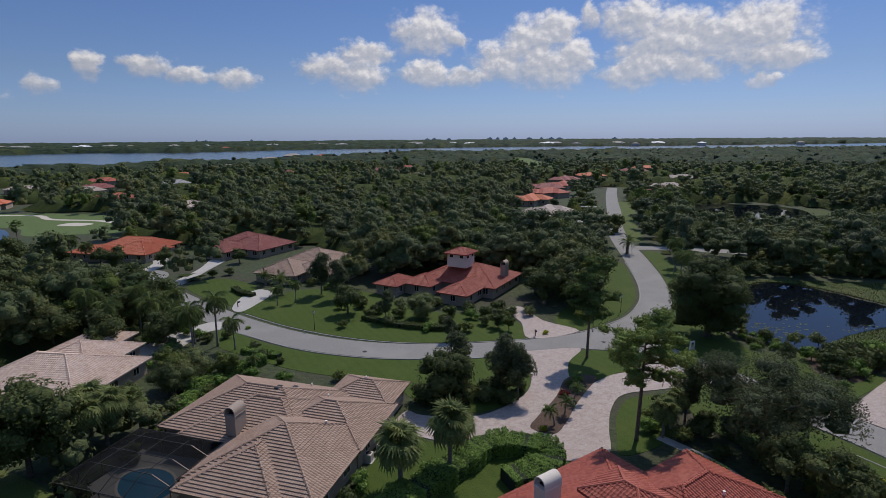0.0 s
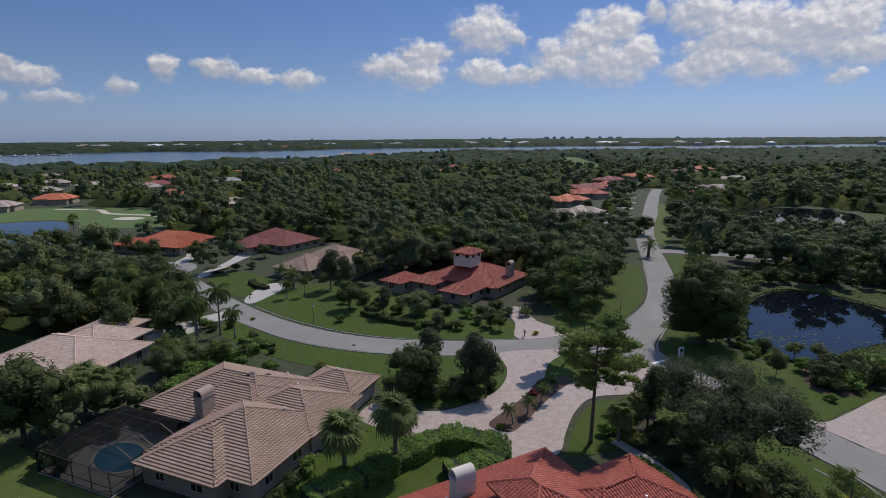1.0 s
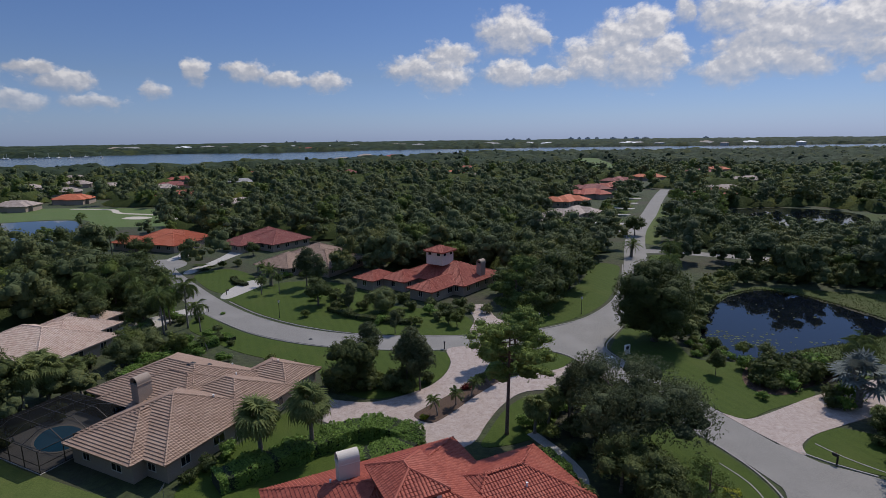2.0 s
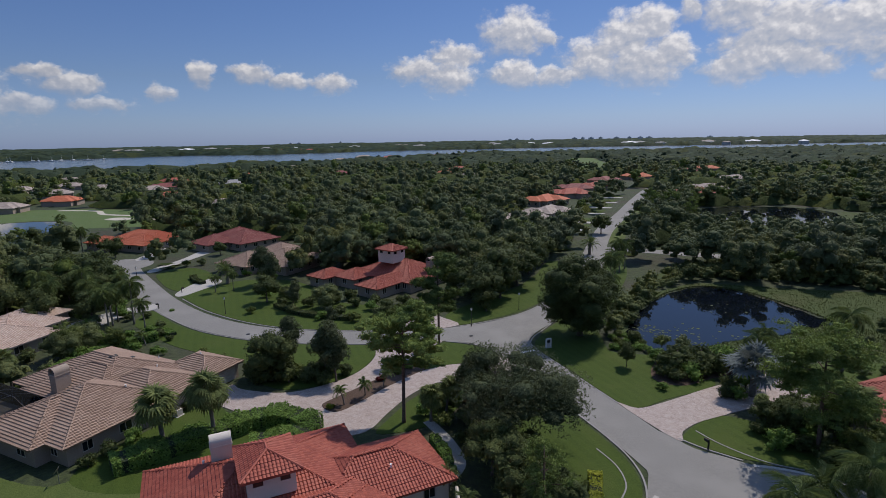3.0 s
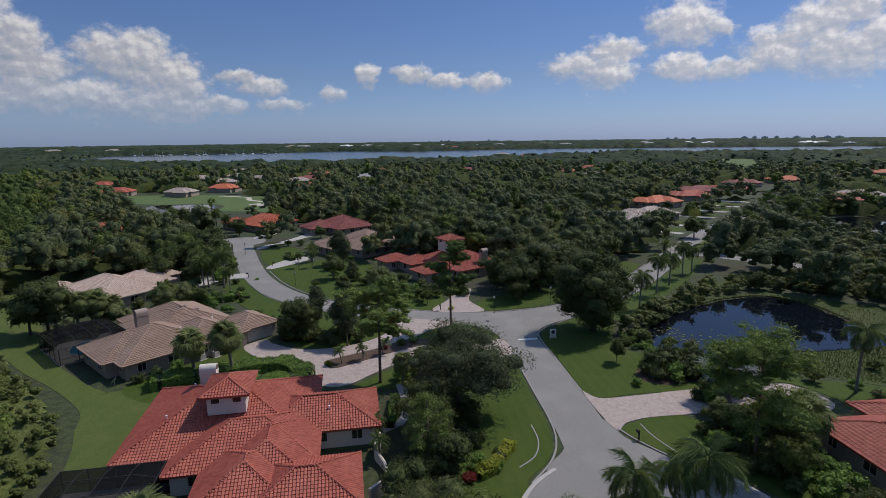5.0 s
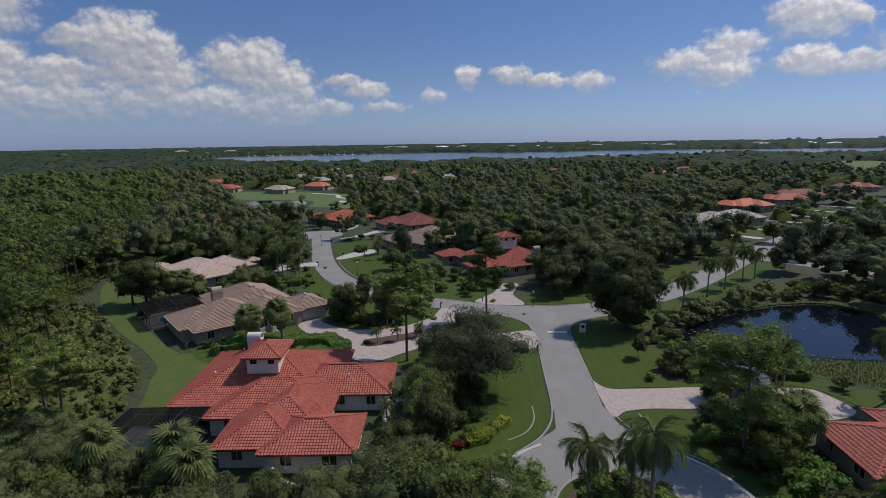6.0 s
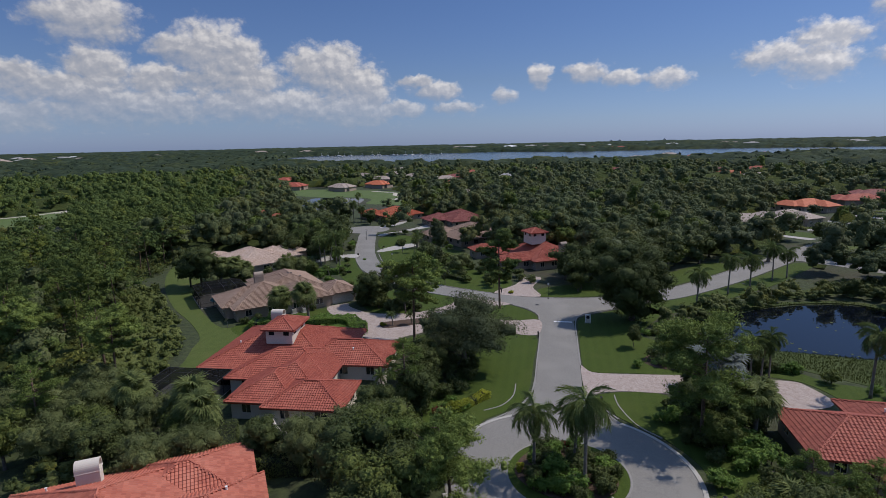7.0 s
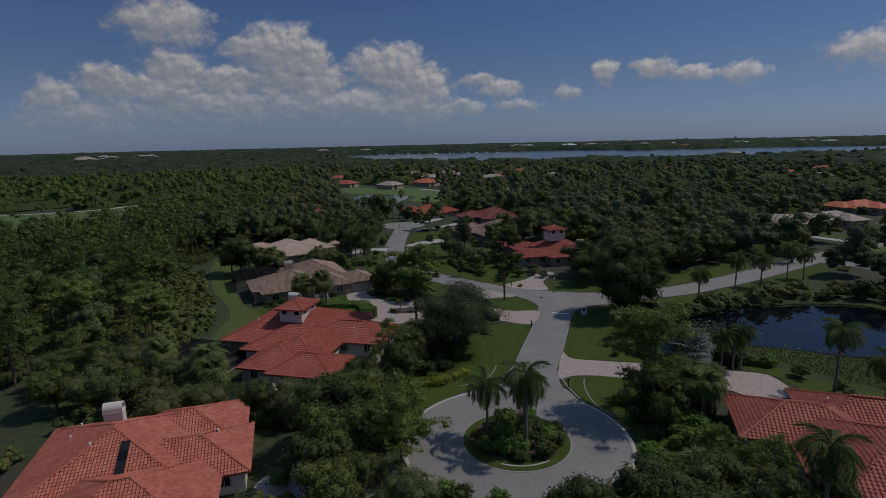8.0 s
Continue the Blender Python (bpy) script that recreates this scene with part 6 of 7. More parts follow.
setting_out([SHRUB[0], SHRUB[3], SHRUB[2]], [(113, 112, 1.0), (118, 110, 1.3), (122, 113, 1.2), (116, 104, 1.2), (109, 101, 0.9), (103, 99, 0.8), (120, 99, 1.4), (126, 106, 1.5), (128, 116, 1.3), (112, 96, 1.0)])
setting_out(ROUND, [(-62, 121, 1.35), (-57, 116, 0.9), (-64, 112, 1.1), (-82, 172, 0.7), (-60, 176, 0.6), (-96, 170, 0.8), (-104, 176, 0.7)])
setting_out([SHRUB[1], SHRUB[0]], [(-46, 107, 1.0), (-43.5, 105.5, 0.9), (-49.5, 109.5, 1.1), (-41, 107.2, 0.8), (-52, 113, 1.2), (-55, 121.5, 1.1), (-58.5, 125, 1.2), (-62, 128.5, 1.1)])
LOW[2].plant(49.6, 45.8, 1.0, 0)
SHRUB[1].plant(49.3, 48.6, 0.75, 0)
PYGMY.plant(37.2, 46.6, 1.3, 0)
OAK_BIG.plant(56.4, 102.6, 1.15, 20)
OAK_OPEN.plant(42.2, 62.0, 1.0, 40)
PINES[0].plant(27.2, 65.4, 1.05, 10)
PINE_TALL.plant(28.9, 93.0, 1.0, 80)
PINE_WIDE.plant(80.6, 62.5, 1.0, 200)
PINE_WIDE.plant(65.2, 29.0, 0.72, 300)
PINES[1].plant(60.5, 33.0, 0.6, 70)
setting_out([PINES[1], PINES[0], PINES[2]], [(13.0, 7.5, 0.8), (1.6, 21.1, 0.8), (-6.8, 22.4, 0.85), (-35.7, 24.8, 0.85), (-12, 12, 0.85), (-26, 14, 0.9)])
PINES[1].plant(93.5, 50.5, 0.55, 40)
PINES[2].plant(98.5, 53.0, 0.55, 140)
PINES[1].plant(96.5, 49.0, 0.55, 240)
ROUND[0].plant(103, 54, 0.6, 10)
PINES[2].plant(45.5, 43.6, 0.75, 40)
QUEEN[1].plant(103.5, 48.4, 1.08, 30)
QUEEN[0].plant(67.3, 42.1, 1.0, 0)
QUEEN[1].plant(73.7, 42.1, 1.1, 60)
QUEEN[0].plant(71.0, 45.0, 0.9, 120)
SAPLING.plant(62.4, 87.4, 1.0)
SILVER.plant(79.0, 77.6, 1.6, 30)
setting_out(QUEEN, [(64.6, 120.8, 1.0), (68.0, 135.4, 0.95), (71.0, 145.2, 1.0), (74.4, 155.6, 0.95), (77.0, 161, 0.95), (97.4, 87.8, 1.05), (83.5, 86, 0.8), (-41, 103, 1.0), (-46, 104.5, 0.85), (-44, 99, 0.9), (-37, 101, 0.75)])
setting_out(QUEEN, [(-55, 118, 0.9), (-60, 112, 1.0), (-52, 110, 0.8), (104, 82, 0.9)])
setting_out(SABAL, [(-3.8, 56.8, 1.35), (2.0, 59.4, 1.3), (26.5, 21.5, 1.35), (20, 17.5, 1.2), (84.6, 66.2, 1.15), (-43, 68, 1.1), (-46, 66, 0.9), (-40, 71, 0.9), (-34, 44, 0.7), (87, 68, 1.0), (31, 66, 0.9), (33, 68, 0.8)])
DATE.plant(-37.3, 138.2, 1.1)
DATE.plant(69.5, 181, 1.2)
DATE.plant(-44, 148, 0.8)
setting_out(PYGMY, [(17.2, 69.6, 1.2), (19.6, 73.0, 1.15), (21.8, 76.2, 1.2), (35.2, 50.6, 1.3), (-30, 91, 1.2)])
setting_out(ROUND, [(2.4, 77.2, 0.95), (42.5, 49.5, 0.85), (46.5, 44.5, 0.75), (40, 54, 0.8), (-48.5, 61.5, 1.35), (15, 110, 0.45), (-18, 121, 0.85), (28.8, 126, 1.15), (27.8, 134, 0.9), (37.5, 129.5, 1.4), (40, 142, 1.5), (36.5, 119.5, 1.15), (-51, 103, 0.9), (-52, 60, 1.1)])
setting_out(BRIGHT, [(55.5, 29.0, 1.2), (61, 22.5, 1.2), (67.5, 17, 0.9), (-41.5, 85, 0.8), (91, 44, 0.75), (97, 48, 0.85), (84, 59, 0.7), (-34, 88, 0.6), (17, 108, 0.42)])
setting_out(WILLOWY, [(48, 31, 1.0), (50.5, 35.5, 0.95), (15, 12.5, 1.1), (19, 8, 1.0), (-1, 117, 0.9), (72, 24, 0.8), (53, 33, 0.8), (10, 8, 1.0), (6, 5, 1.0)])
setting_out(UPRIGHT, [(11, 79.5, 1.0), (13.5, 77.5, 0.9), (4, 80.5, 1.0), (4.5, 103, 0.5), (-9, 116, 0.7), (36, 70, 0.9), (-27, 138, 1.1), (-22, 133, 1.0)])
setting_out(SHRUB, [(70.2, 85.6, 2.2), (66.2, 79, 0.6), (33, 69.5, 1.0), (36, 65.5, 1.1), (38.5, 69, 1.0), (35, 72, 0.9), (31, 70, 0.9), (8, 77.5, 1.2), (14, 80.5, 1.0), (0, 80, 1.1), (6, 79, 1.1), (40, 60.5, 1.1), (45, 54.5, 1.0), (44, 42, 1.2), (49, 40, 1.1)])
setting_out(SHRUB[:2], [(69, 41, 0.9), (71.5, 40, 1.0), (74, 45, 0.9), (68, 45.5, 1.0), (70.5, 47.5, 0.9), (66.8, 43.6, 0.8), (72.6, 47.2, 0.8), (73, 42.5, 0.7), (82, 62, 1.0), (85, 60, 1.2), (79, 63, 1.0), (87, 62, 1.3), (90, 55, 1.2), (76.5, 76.5, 1.0), (82, 71, 1.1), (79, 80, 1.2)])
setting_out(SHRUB, [(-40, 90, 1.0), (-36, 94, 0.9), (-44, 92, 1.1), (-33, 101, 0.8), (-30, 96, 0.9), (-48, 96, 1.1), (-18, 112, 0.8), (-8, 113, 1.0), (-13, 118, 1.1), (0, 109, 0.9), (8, 108, 1.0), (12, 112, 1.0), (4, 112, 1.2), (-26, 143, 0.9), (-31, 147, 1.0), (23, 117, 1.1)])
setting_out(SHRUB, [(-28, 84, 1.0), (-24, 86, 0.9), (-34, 80, 1.1), (-37, 76, 1.2), (-36, 71, 1.0), (-32, 76.5, 1.0), (-15, 86, 0.8), (-10, 84, 0.7), (60, 34, 1.0), (57, 38, 0.9), (54, 40, 1.1), (65, 26, 1.2), (76, 22, 1.4), (80, 26, 1.3), (84, 29, 1.2), (73, 19, 1.5), (88, 36, 1.3)])
setting_out(SHRUB, [(84.5, 90.5, 0.8), (87.5, 91.5, 0.9), (92.5, 90.0, 1.0), (100, 86, 0.8), (104, 87, 0.8), (98, 90, 0.7), (71, 97.5, 1.0), (75, 96.5, 1.1), (66, 99.5, 1.2), (62, 108, 0.7), (64.5, 112, 0.75), (68, 117.5, 0.8), (71, 121, 0.6), (74.5, 126.5, 0.7), (78, 131, 0.7), (69.5, 114.5, 0.7)])
setting_out(LOW, [(51.5, 49, 1.2), (50.3, 47.5, 1.3), (49.4, 46, 1.0), (51, 52.5, 0.8), (-38, 112.5, 0.7), (24, 105.5, 0.8), (21, 78.5, 1.0), (23, 81.5, 1.2), (24.5, 84, 1.1), (15.5, 68.5, 0.8), (68, 49, 0.9), (75.5, 45, 0.9), (74.5, 41, 0.9), (66, 41, 0.8), (90, 41, 0.9), (88.5, 46, 0.8)])
hedge([(-6.5, 50.5), (-2, 55.0), (3.2, 60.0), (6.5, 63.4), (11, 64.0), (14.6, 61.8), (13.4, 58.6), (8.5, 56.4)], 3.2, 1.7, "hedge", "thick clipped green hedge sweeping between two houses", 3, 160)
hedge([(2.5, 63.6), (7, 65.4), (11.2, 65.2)], 0.9, 0.55, "croton", "low yellow-green border hedge", 4)
hedge([(50.2, 46.6), (51.2, 48.4), (51.6, 51), (52.0, 54.4)], 1.3, 0.9, "croton", "low bright yellow-green border hedge", 5)
hedge([(-14, 117.5), (-7, 112.5), (1, 109.8), (7, 109)], 1.6, 0.9, "oak", "low dark clipped hedge along a planting bed", 6)
hedge([(-51, 143.5), (-47.5, 139), (-44, 137)], 1.6, 0.9, "oak", "low dark clipped hedge on the lawn", 7)
hedge([(-35, 99.5), (-31, 98), (-27.5, 96.5)], 1.5, 0.8, "hedge", "low clipped hedge beside the lawn", 8)
hedge([(35.2, 53), (34, 57), (32, 61)], 1.2, 1.0, "hedge", "clipped green hedge beside a path", 9)
hedge([(-30, 80), (-33.5, 74.5), (-37.5, 69)], 1.8, 1.5, "bright", "loose bright green hedge behind a house", 10)
hedge([(30, 24.5), (37, 20.5), (44, 24), (48, 29)], 2.6, 2.0, "oak", "tall dark hedge in front of a house", 11, 60)
hedge([(-36.8, 78), (-36.2, 84), (-33.8, 90), (-29.6, 94.4)], 1.8, 1.4, "hedge", "clipped bright green hedge beside the lawn", 13)
hedge([(84, 90.2), (88, 91.6)], 1.2, 0.9, "hedge", "rounded clipped hedge by the pond", 12)


# ---- woods, one mass of trees for each quarter ----
def avoid_lists():
    polys = [metres(p) for p in LAWNS.values()] + [metres(p) for p in GOLF.values()] + [metres(p) for p in (POND, GOLF_POND, MARSH_POND)]
    return polys


def keep_clear(p):
    """True where a woodland tree may stand (metres)."""
    ok = np.ones(len(p), bool)
    for poly in avoid_lists():
        ok &= ~inside_many(p, poly)
    line = np.array(smooth_line(metres(MAIN), False, 4))
    for q in (line, np.array(metres([(72, 190), (82, 190), (92, 187), (100, 184), (110, 180), (120, 176)])), np.array(smooth_line(metres([(-240, 300), (-205, 298), (-188, 283)]), False, 4))):
        for c in q:
            ok &= np.hypot(p[:, 0] - c[0], p[:, 1] - c[1]) > 6.5
    for (o, t, ws) in HOUSE_PLANS:
        a = radians(t)
        dx, dy = p[:, 0] - o[0] * K, p[:, 1] - o[1] * K
        u, v = dx * math.cos(a) + dy * math.sin(a), -dx * math.sin(a) + dy * math.cos(a)
        for w in ws:
            g = 2.5
            ok &= ~((u > w[0] * K - g) & (u < w[1] * K + g) & (v > w[2] * K - g) & (v < w[3] * K + g))
    for x, y, _ in FAR_RED + FAR_TAN + FAR_SHORE + FAR_DEEP:
        dx, dy = 45 - x * K, -8 - y * K
        d = math.hypot(dx, dy)
        for step, room in ((0, 12.5), (13, 8.5), (24, 6.0)) if (x, y, _) not in FAR_DEEP else ((0, 9.0),):
            ok &= np.hypot(p[:, 0] - x * K - dx / d * step, p[:, 1] - y * K - dy / d * step) > room + d * 0.004
    return ok


HOUSE_PLANS = [(O_A, T_A, WINGS_A), (O_B, T_B, WINGS_B), ((40.6, 21.8), -28.0, WINGS_C), ((93, 59), 28.0, WINGS_D), ((-65.5, 77.0), 80.0, WINGS_L), ((9.7, 124), 58.0, WINGS_R),
               ((-47.5, 151), 68.0, [(0, 26, -22, 2)]), ((-75.5, 184), 60.0, [(0, 26, -24, 6)]), ((-103, 181), 75.0, [(-2, 22, -13, 16)])]
HOUSE_PLANS += [((x, y), a, [(-16, 16, -24, 14)]) for x, y, a in FAR_RED + FAR_TAN]

# open ground that must stay free of woodland: plan polygons
CLEARINGS = [
    [(4, -8), (-7, 14), (-14, 31), (-24, 43), (-42, 47), (-60, 55), (-55, 74), (-75, 82), (-66, 108), (-52, 112), (-72, 138), (-60, 160), (-40, 170), (-20, 165), (6, 128), (40, 116), (52, 138), (58, 170), (66, 170), (56, 118), (70, 118), (86, 142), (135, 140), (150, 100), (130, 40), (100, -20), (40, -40)],
    [(-118, 190), (-132, 168), (-156, 166), (-200, 200), (-236, 222), (-330, 280), (-260, 316), (-150, 300), (-130, 252), (-122, 212)],
    [(-62, 160), (-40, 142), (-18, 142), (-10, 160), (-24, 182), (-56, 196), (-74, 186)],
    [(-90, 150), (-70, 165), (-62, 186), (-70, 195), (-100, 196), (-118, 184), (-104, 158)],
    [(74, 190), (66, 200), (72, 230), (88, 282), (112, 356), (128, 400), (148, 400), (124, 330), (108, 282), (92, 232), (86, 205)],
    [(-330, 10), (-300, 60), (-314, 114), (-262, 108), (-205, 74), (-196, 24), (-230, 0)],
    [(146, 250), (136, 222), (160, 196), (196, 208), (226, 252), (222, 262), (150, 262)],
    [(62, 118), (74, 118), (96, 148), (92, 168), (70, 164)],
    [(8, 116), (34, 110), (30, 124), (31, 152), (20, 160), (0, 152), (-18, 142), (-14, 128)],
    [(116, 192), (135, 184), (202, 188), (222, 250), (214, 285), (198, 316), (140, 304), (126, 270)],
]


def scatter(seed, box, spacing, within=None, clear=True, jitter=0.75):
    rng = np.random.default_rng(seed)
    xs, ys = np.arange(box[0], box[1], spacing), np.arange(box[2], box[3], spacing)
    gx, gy = np.meshgrid(xs, ys)
    p = np.stack([gx.ravel(), gy.ravel()], 1) + rng.uniform(-0.5, 0.5, (gx.size, 2)) * spacing * jitter * 1.3
    if within is not None:
        p = p[within(p)]
    if clear:
        p = p[keep_clear(p)]
        for c in CLEARINGS:
            p = p[~inside_many(p, metres(c))]
    return p, rng


def in_view(p, low=-92.0, high=52.0):
    """Within the quarter of the compass that the site looks out on."""
    a = np.degrees(np.arctan2(p[:, 0] - 45.0, p[:, 1] + 25.0))
    return (a > low) & (a < high)


def mass(name, parts, mat, label, category="woods"):
    """Joins copies of plant shapes (corners, triangles; places, heights, turns) into one body of stuff."""
    V, F, k = [], [], 0
    for v, f, places, scales, turns in parts:
        if not len(places):
            continue
        c, s = np.cos(turns), np.sin(turns)
        x = v[None, :, 0] * c[:, None] - v[None, :, 1] * s[:, None]
        y = v[None, :, 0] * s[:, None] + v[None, :, 1] * c[:, None]
        w = np.stack([x * scales[:, :1] + places[:, :1], y * scales[:, :1] + places[:, 1:2], np.broadcast_to(v[None, :, 2], x.shape) * scales[:, 1:2]], -1)
        V.append(w.reshape(-1, 3))
        F.append((f[None] + (np.arange(len(places)) * len(v))[:, None, None] + k).reshape(-1, 3))
        k += len(places) * len(v)
    if V:
        tagged(new(name, np_mesh(name, np.concatenate(V), np.concatenate(F), mat, True)), label, category, kind="stuff")


def shapes(seed, count, height, radius, base, lobes, n, size, leaves, core=0.78, **more):
    out = []
    for i in range(count):
        rng = np.random.default_rng(seed + i)
        out.append(crown_cloud(rng, lobed(rng, height, radius, base, lobes), n, size, leaves, core, 1, -0.2, shell=0.76 if core else 0.7, **more))
    return out


def split_among(kinds, p, rng, low, high):
    pick = rng.integers(0, len(kinds), len(p))
    parts = []
    for i, (v, f) in enumerate(kinds):
        q = p[pick == i]
        s = rng.uniform(low, high, len(q))
        parts.append((v, f, q, np.stack([s, s * rng.uniform(0.85, 1.2, len(q))], 1), rng.uniform(0, 6.28, len(q))))
    return parts


def reach(p):
    return np.hypot(p[:, 0] - 45, p[:, 1] + 8)


NEAR_W = shapes(200, 5, 10.5, 4.4, 1.0, 16, 460, 0.42, 2, low=-0.2, slim=0.42)
MID_W = shapes(210, 7, 10.0, 4.6, 1.0, 11, 300, 0.52, 1, core=0.72, low=-0.1, slim=0.45)
FAR_W = shapes(220, 6, 10.0, 5.4, 1.0, 6, 80, 0.85, 1, core=0.74, low=0.0, slim=0.48)
FARTHER_W = shapes(225, 5, 10.0, 6.5, 1.0, 3, 18, 1.5, 1, core=0.92, low=0.1, slim=0.5)


def canopy(name, seed, box, step, within, low, high, mat, label, category="woods", clear=True):
    """The closed roof of the woods under the taller crowns: an uneven leafy sheet, open over gardens, roads and water."""
    rng = np.random.default_rng(seed)
    xs, ys = np.arange(box[0], box[1], step), np.arange(box[2], box[3], step)
    gx, gy = np.meshgrid(xs, ys)
    q = np.stack([gx.ravel(), gy.ravel()], 1) + rng.uniform(-0.38, 0.38, (gx.size, 2)) * step
    ok = within(q)
    if clear:
        ok[ok] = keep_clear(q[ok])
        for c in CLEARINGS:
            ok &= ~inside_many(q, metres(c))
    z = rng.uniform(low, high, gx.shape)
    wide = rng.uniform(0.75, 1.2, (gx.shape[0] // 4 + 2, gx.shape[1] // 4 + 2))
    z *= np.kron(wide, np.ones((4, 4)))[: gx.shape[0], : gx.shape[1]]
    open_ = np.pad(~ok.reshape(gx.shape), 1, constant_values=True)
    rim = open_[:-2, 1:-1] | open_[2:, 1:-1] | open_[1:-1, :-2] | open_[1:-1, 2:] | open_[:-2, :-2] | open_[2:, 2:] | open_[:-2, 2:] | open_[2:, :-2]
    z[rim] = rng.uniform(-0.1, 0.8, rim.sum())
    nx = len(xs)
    i = (np.arange(len(ys) - 1)[:, None] * nx + np.arange(nx - 1)[None]).ravel()
    quads = np.stack([i, i + 1, i + nx + 1, i + nx], 1)
    quads = quads[ok[quads].all(1)]
    f = np.concatenate([quads[:, [0, 1, 2]], quads[:, [0, 2, 3]]])
    used, f = np.unique(f, return_inverse=True)
    v = np.concatenate([q, z.reshape(-1, 1)], 1)[used]
    tagged(new(name, np_mesh(name, v, f.reshape(-1, 3), M[mat], True)), label, category, kind="stuff")


def mixed_woods(name, kinds, p, rng, low, high, label):
    """Woods of three kinds of tree: dark oaks, grey-green ones and a few fresh green ones."""
    west = np.arctan2(p[:, 0] - 60, p[:, 1] + 8) < radians(-58)
    if west.any() and name != "woods_near":
        mass(name, split_among(kinds, p[west], rng, low, high), M["woods_pine"], "flat light green pine woods beyond the golf course")
        p = p[~west]
    pick = rng.random(len(p))
    for mat, a, b in (("woods", 0.0, 0.62), ("woods_grey", 0.62, 0.9), ("woods_fresh", 0.9, 1.0)):
        q = p[(pick >= a) & (pick < b)]
        mass(name, split_among(kinds, q, rng, low * (1.1 if mat == "woods_fresh" else 1.0), high), M[mat], label)


p, rng = scatter(1, (-170, 190, 60, 200), 6.2, lambda q: in_view(q) & (reach(q) < 165) & ~((q[:, 0] < -30) & (q[:, 1] < 60)))
mixed_woods("woods_near", NEAR_W, p, rng, 0.55, 1.3, "dense dark green broadleaf woods behind the houses")
p, rng = scatter(2, (-330, 330, -40, 340), 7.5, lambda q: in_view(q) & (reach(q) >= 165) & (reach(q) < 340) & (q[:, 1] > 60))
mixed_woods("woods_middle", MID_W, p, rng, 0.6, 1.3, "dense dark green woods among houses")
river = metres(RIVER)
p, rng = scatter(3, (-640, 640, 20, 640), 12.4, lambda q: in_view(q) & (reach(q) >= 335) & (reach(q) < 620) & ~inside_many(q, river))
mixed_woods("woods_far", FAR_W, p, rng, 0.55, 1.35, "far dark green woods among scattered houses")
p, rng = scatter(13, (-1250, 1100, 20, 1500), 20.0, lambda q: in_view(q) & (reach(q) >= 610) & (reach(q) < 1500) & ~inside_many(q, river))
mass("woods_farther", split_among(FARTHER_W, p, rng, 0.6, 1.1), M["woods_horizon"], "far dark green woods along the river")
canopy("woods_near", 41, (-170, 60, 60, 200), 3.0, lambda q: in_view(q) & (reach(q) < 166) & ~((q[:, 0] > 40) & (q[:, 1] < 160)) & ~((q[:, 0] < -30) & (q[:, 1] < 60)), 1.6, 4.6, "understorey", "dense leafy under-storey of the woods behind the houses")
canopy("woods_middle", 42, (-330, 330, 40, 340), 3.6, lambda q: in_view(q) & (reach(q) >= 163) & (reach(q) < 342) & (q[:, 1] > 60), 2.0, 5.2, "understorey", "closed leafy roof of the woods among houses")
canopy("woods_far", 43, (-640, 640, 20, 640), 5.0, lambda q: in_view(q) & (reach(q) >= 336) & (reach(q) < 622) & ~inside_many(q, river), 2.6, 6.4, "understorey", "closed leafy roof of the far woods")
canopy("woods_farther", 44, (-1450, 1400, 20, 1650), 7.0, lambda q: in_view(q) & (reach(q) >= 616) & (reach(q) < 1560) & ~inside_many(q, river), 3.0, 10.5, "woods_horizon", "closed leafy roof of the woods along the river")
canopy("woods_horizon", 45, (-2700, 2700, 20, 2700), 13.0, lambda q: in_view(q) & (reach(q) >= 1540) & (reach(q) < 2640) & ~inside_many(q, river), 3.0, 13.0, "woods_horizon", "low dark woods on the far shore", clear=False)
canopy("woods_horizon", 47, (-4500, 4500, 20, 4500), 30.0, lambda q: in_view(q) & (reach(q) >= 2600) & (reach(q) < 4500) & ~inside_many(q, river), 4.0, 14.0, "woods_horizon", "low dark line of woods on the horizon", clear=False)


def pine_shape(seed, height, radius, tufts, per, needle):
    rng = np.random.default_rng(seed)
    out = []
    for i in range(tufts):
        t = rng.uniform(0.4, 1.0)
        r = radius * (0.3 + 0.85 * math.sin(math.pi * min(1, (t - 0.4) / 0.6 * 0.8 + 0.18))) * math.sqrt(rng.random())
        b = rng.uniform(0, 6.28)
        k = rng.uniform(0.8, 1.5)
        out.append((r * math.cos(b), r * math.sin(b), t * height, 1.0 * k, 1.0 * k, 0.62 * k))
    return crown_cloud(rng, out, tufts * per, needle, 2, 0.55, 1, -0.4, spread=1.3, droop=-0.15, low=-0.1, slim=0.26, shell=0.75)


PINE_W = [pine_shape(300 + i, 11.5, 3.3, 26, 30, 0.36) for i in range(5)]
PINE_X = [pine_shape(310 + i, 11.5, 3.3, 20, 13, 0.45) for i in range(5)]
west = metres([(-30, -30), (4, -8), (-7, 14), (-17, 28), (-33, 35), (-47, 41), (-66, 53), (-90, 76), (-120, 100), (-150, 130), (-170, 140), (-155, 60), (-145, -40)])
p, rng = scatter(7, (-215, 20, -40, 125), 7.4, lambda q: inside_many(q, west) & in_view(q, -100), True)
close = p[:, 0] > -55
mass("pine_woods", split_among(PINE_W + NEAR_W[:1], p[close], rng, 0.55, 1.3) + split_among(PINE_X + MID_W[:2], p[~close], rng, 0.6, 1.3), M["woods_pine"], "open pine woods with tufted light green crowns")
d, rng = scatter(27, (-215, 14, -40, 125), 19.0, lambda q: inside_many(q, west) & in_view(q, -100), True)
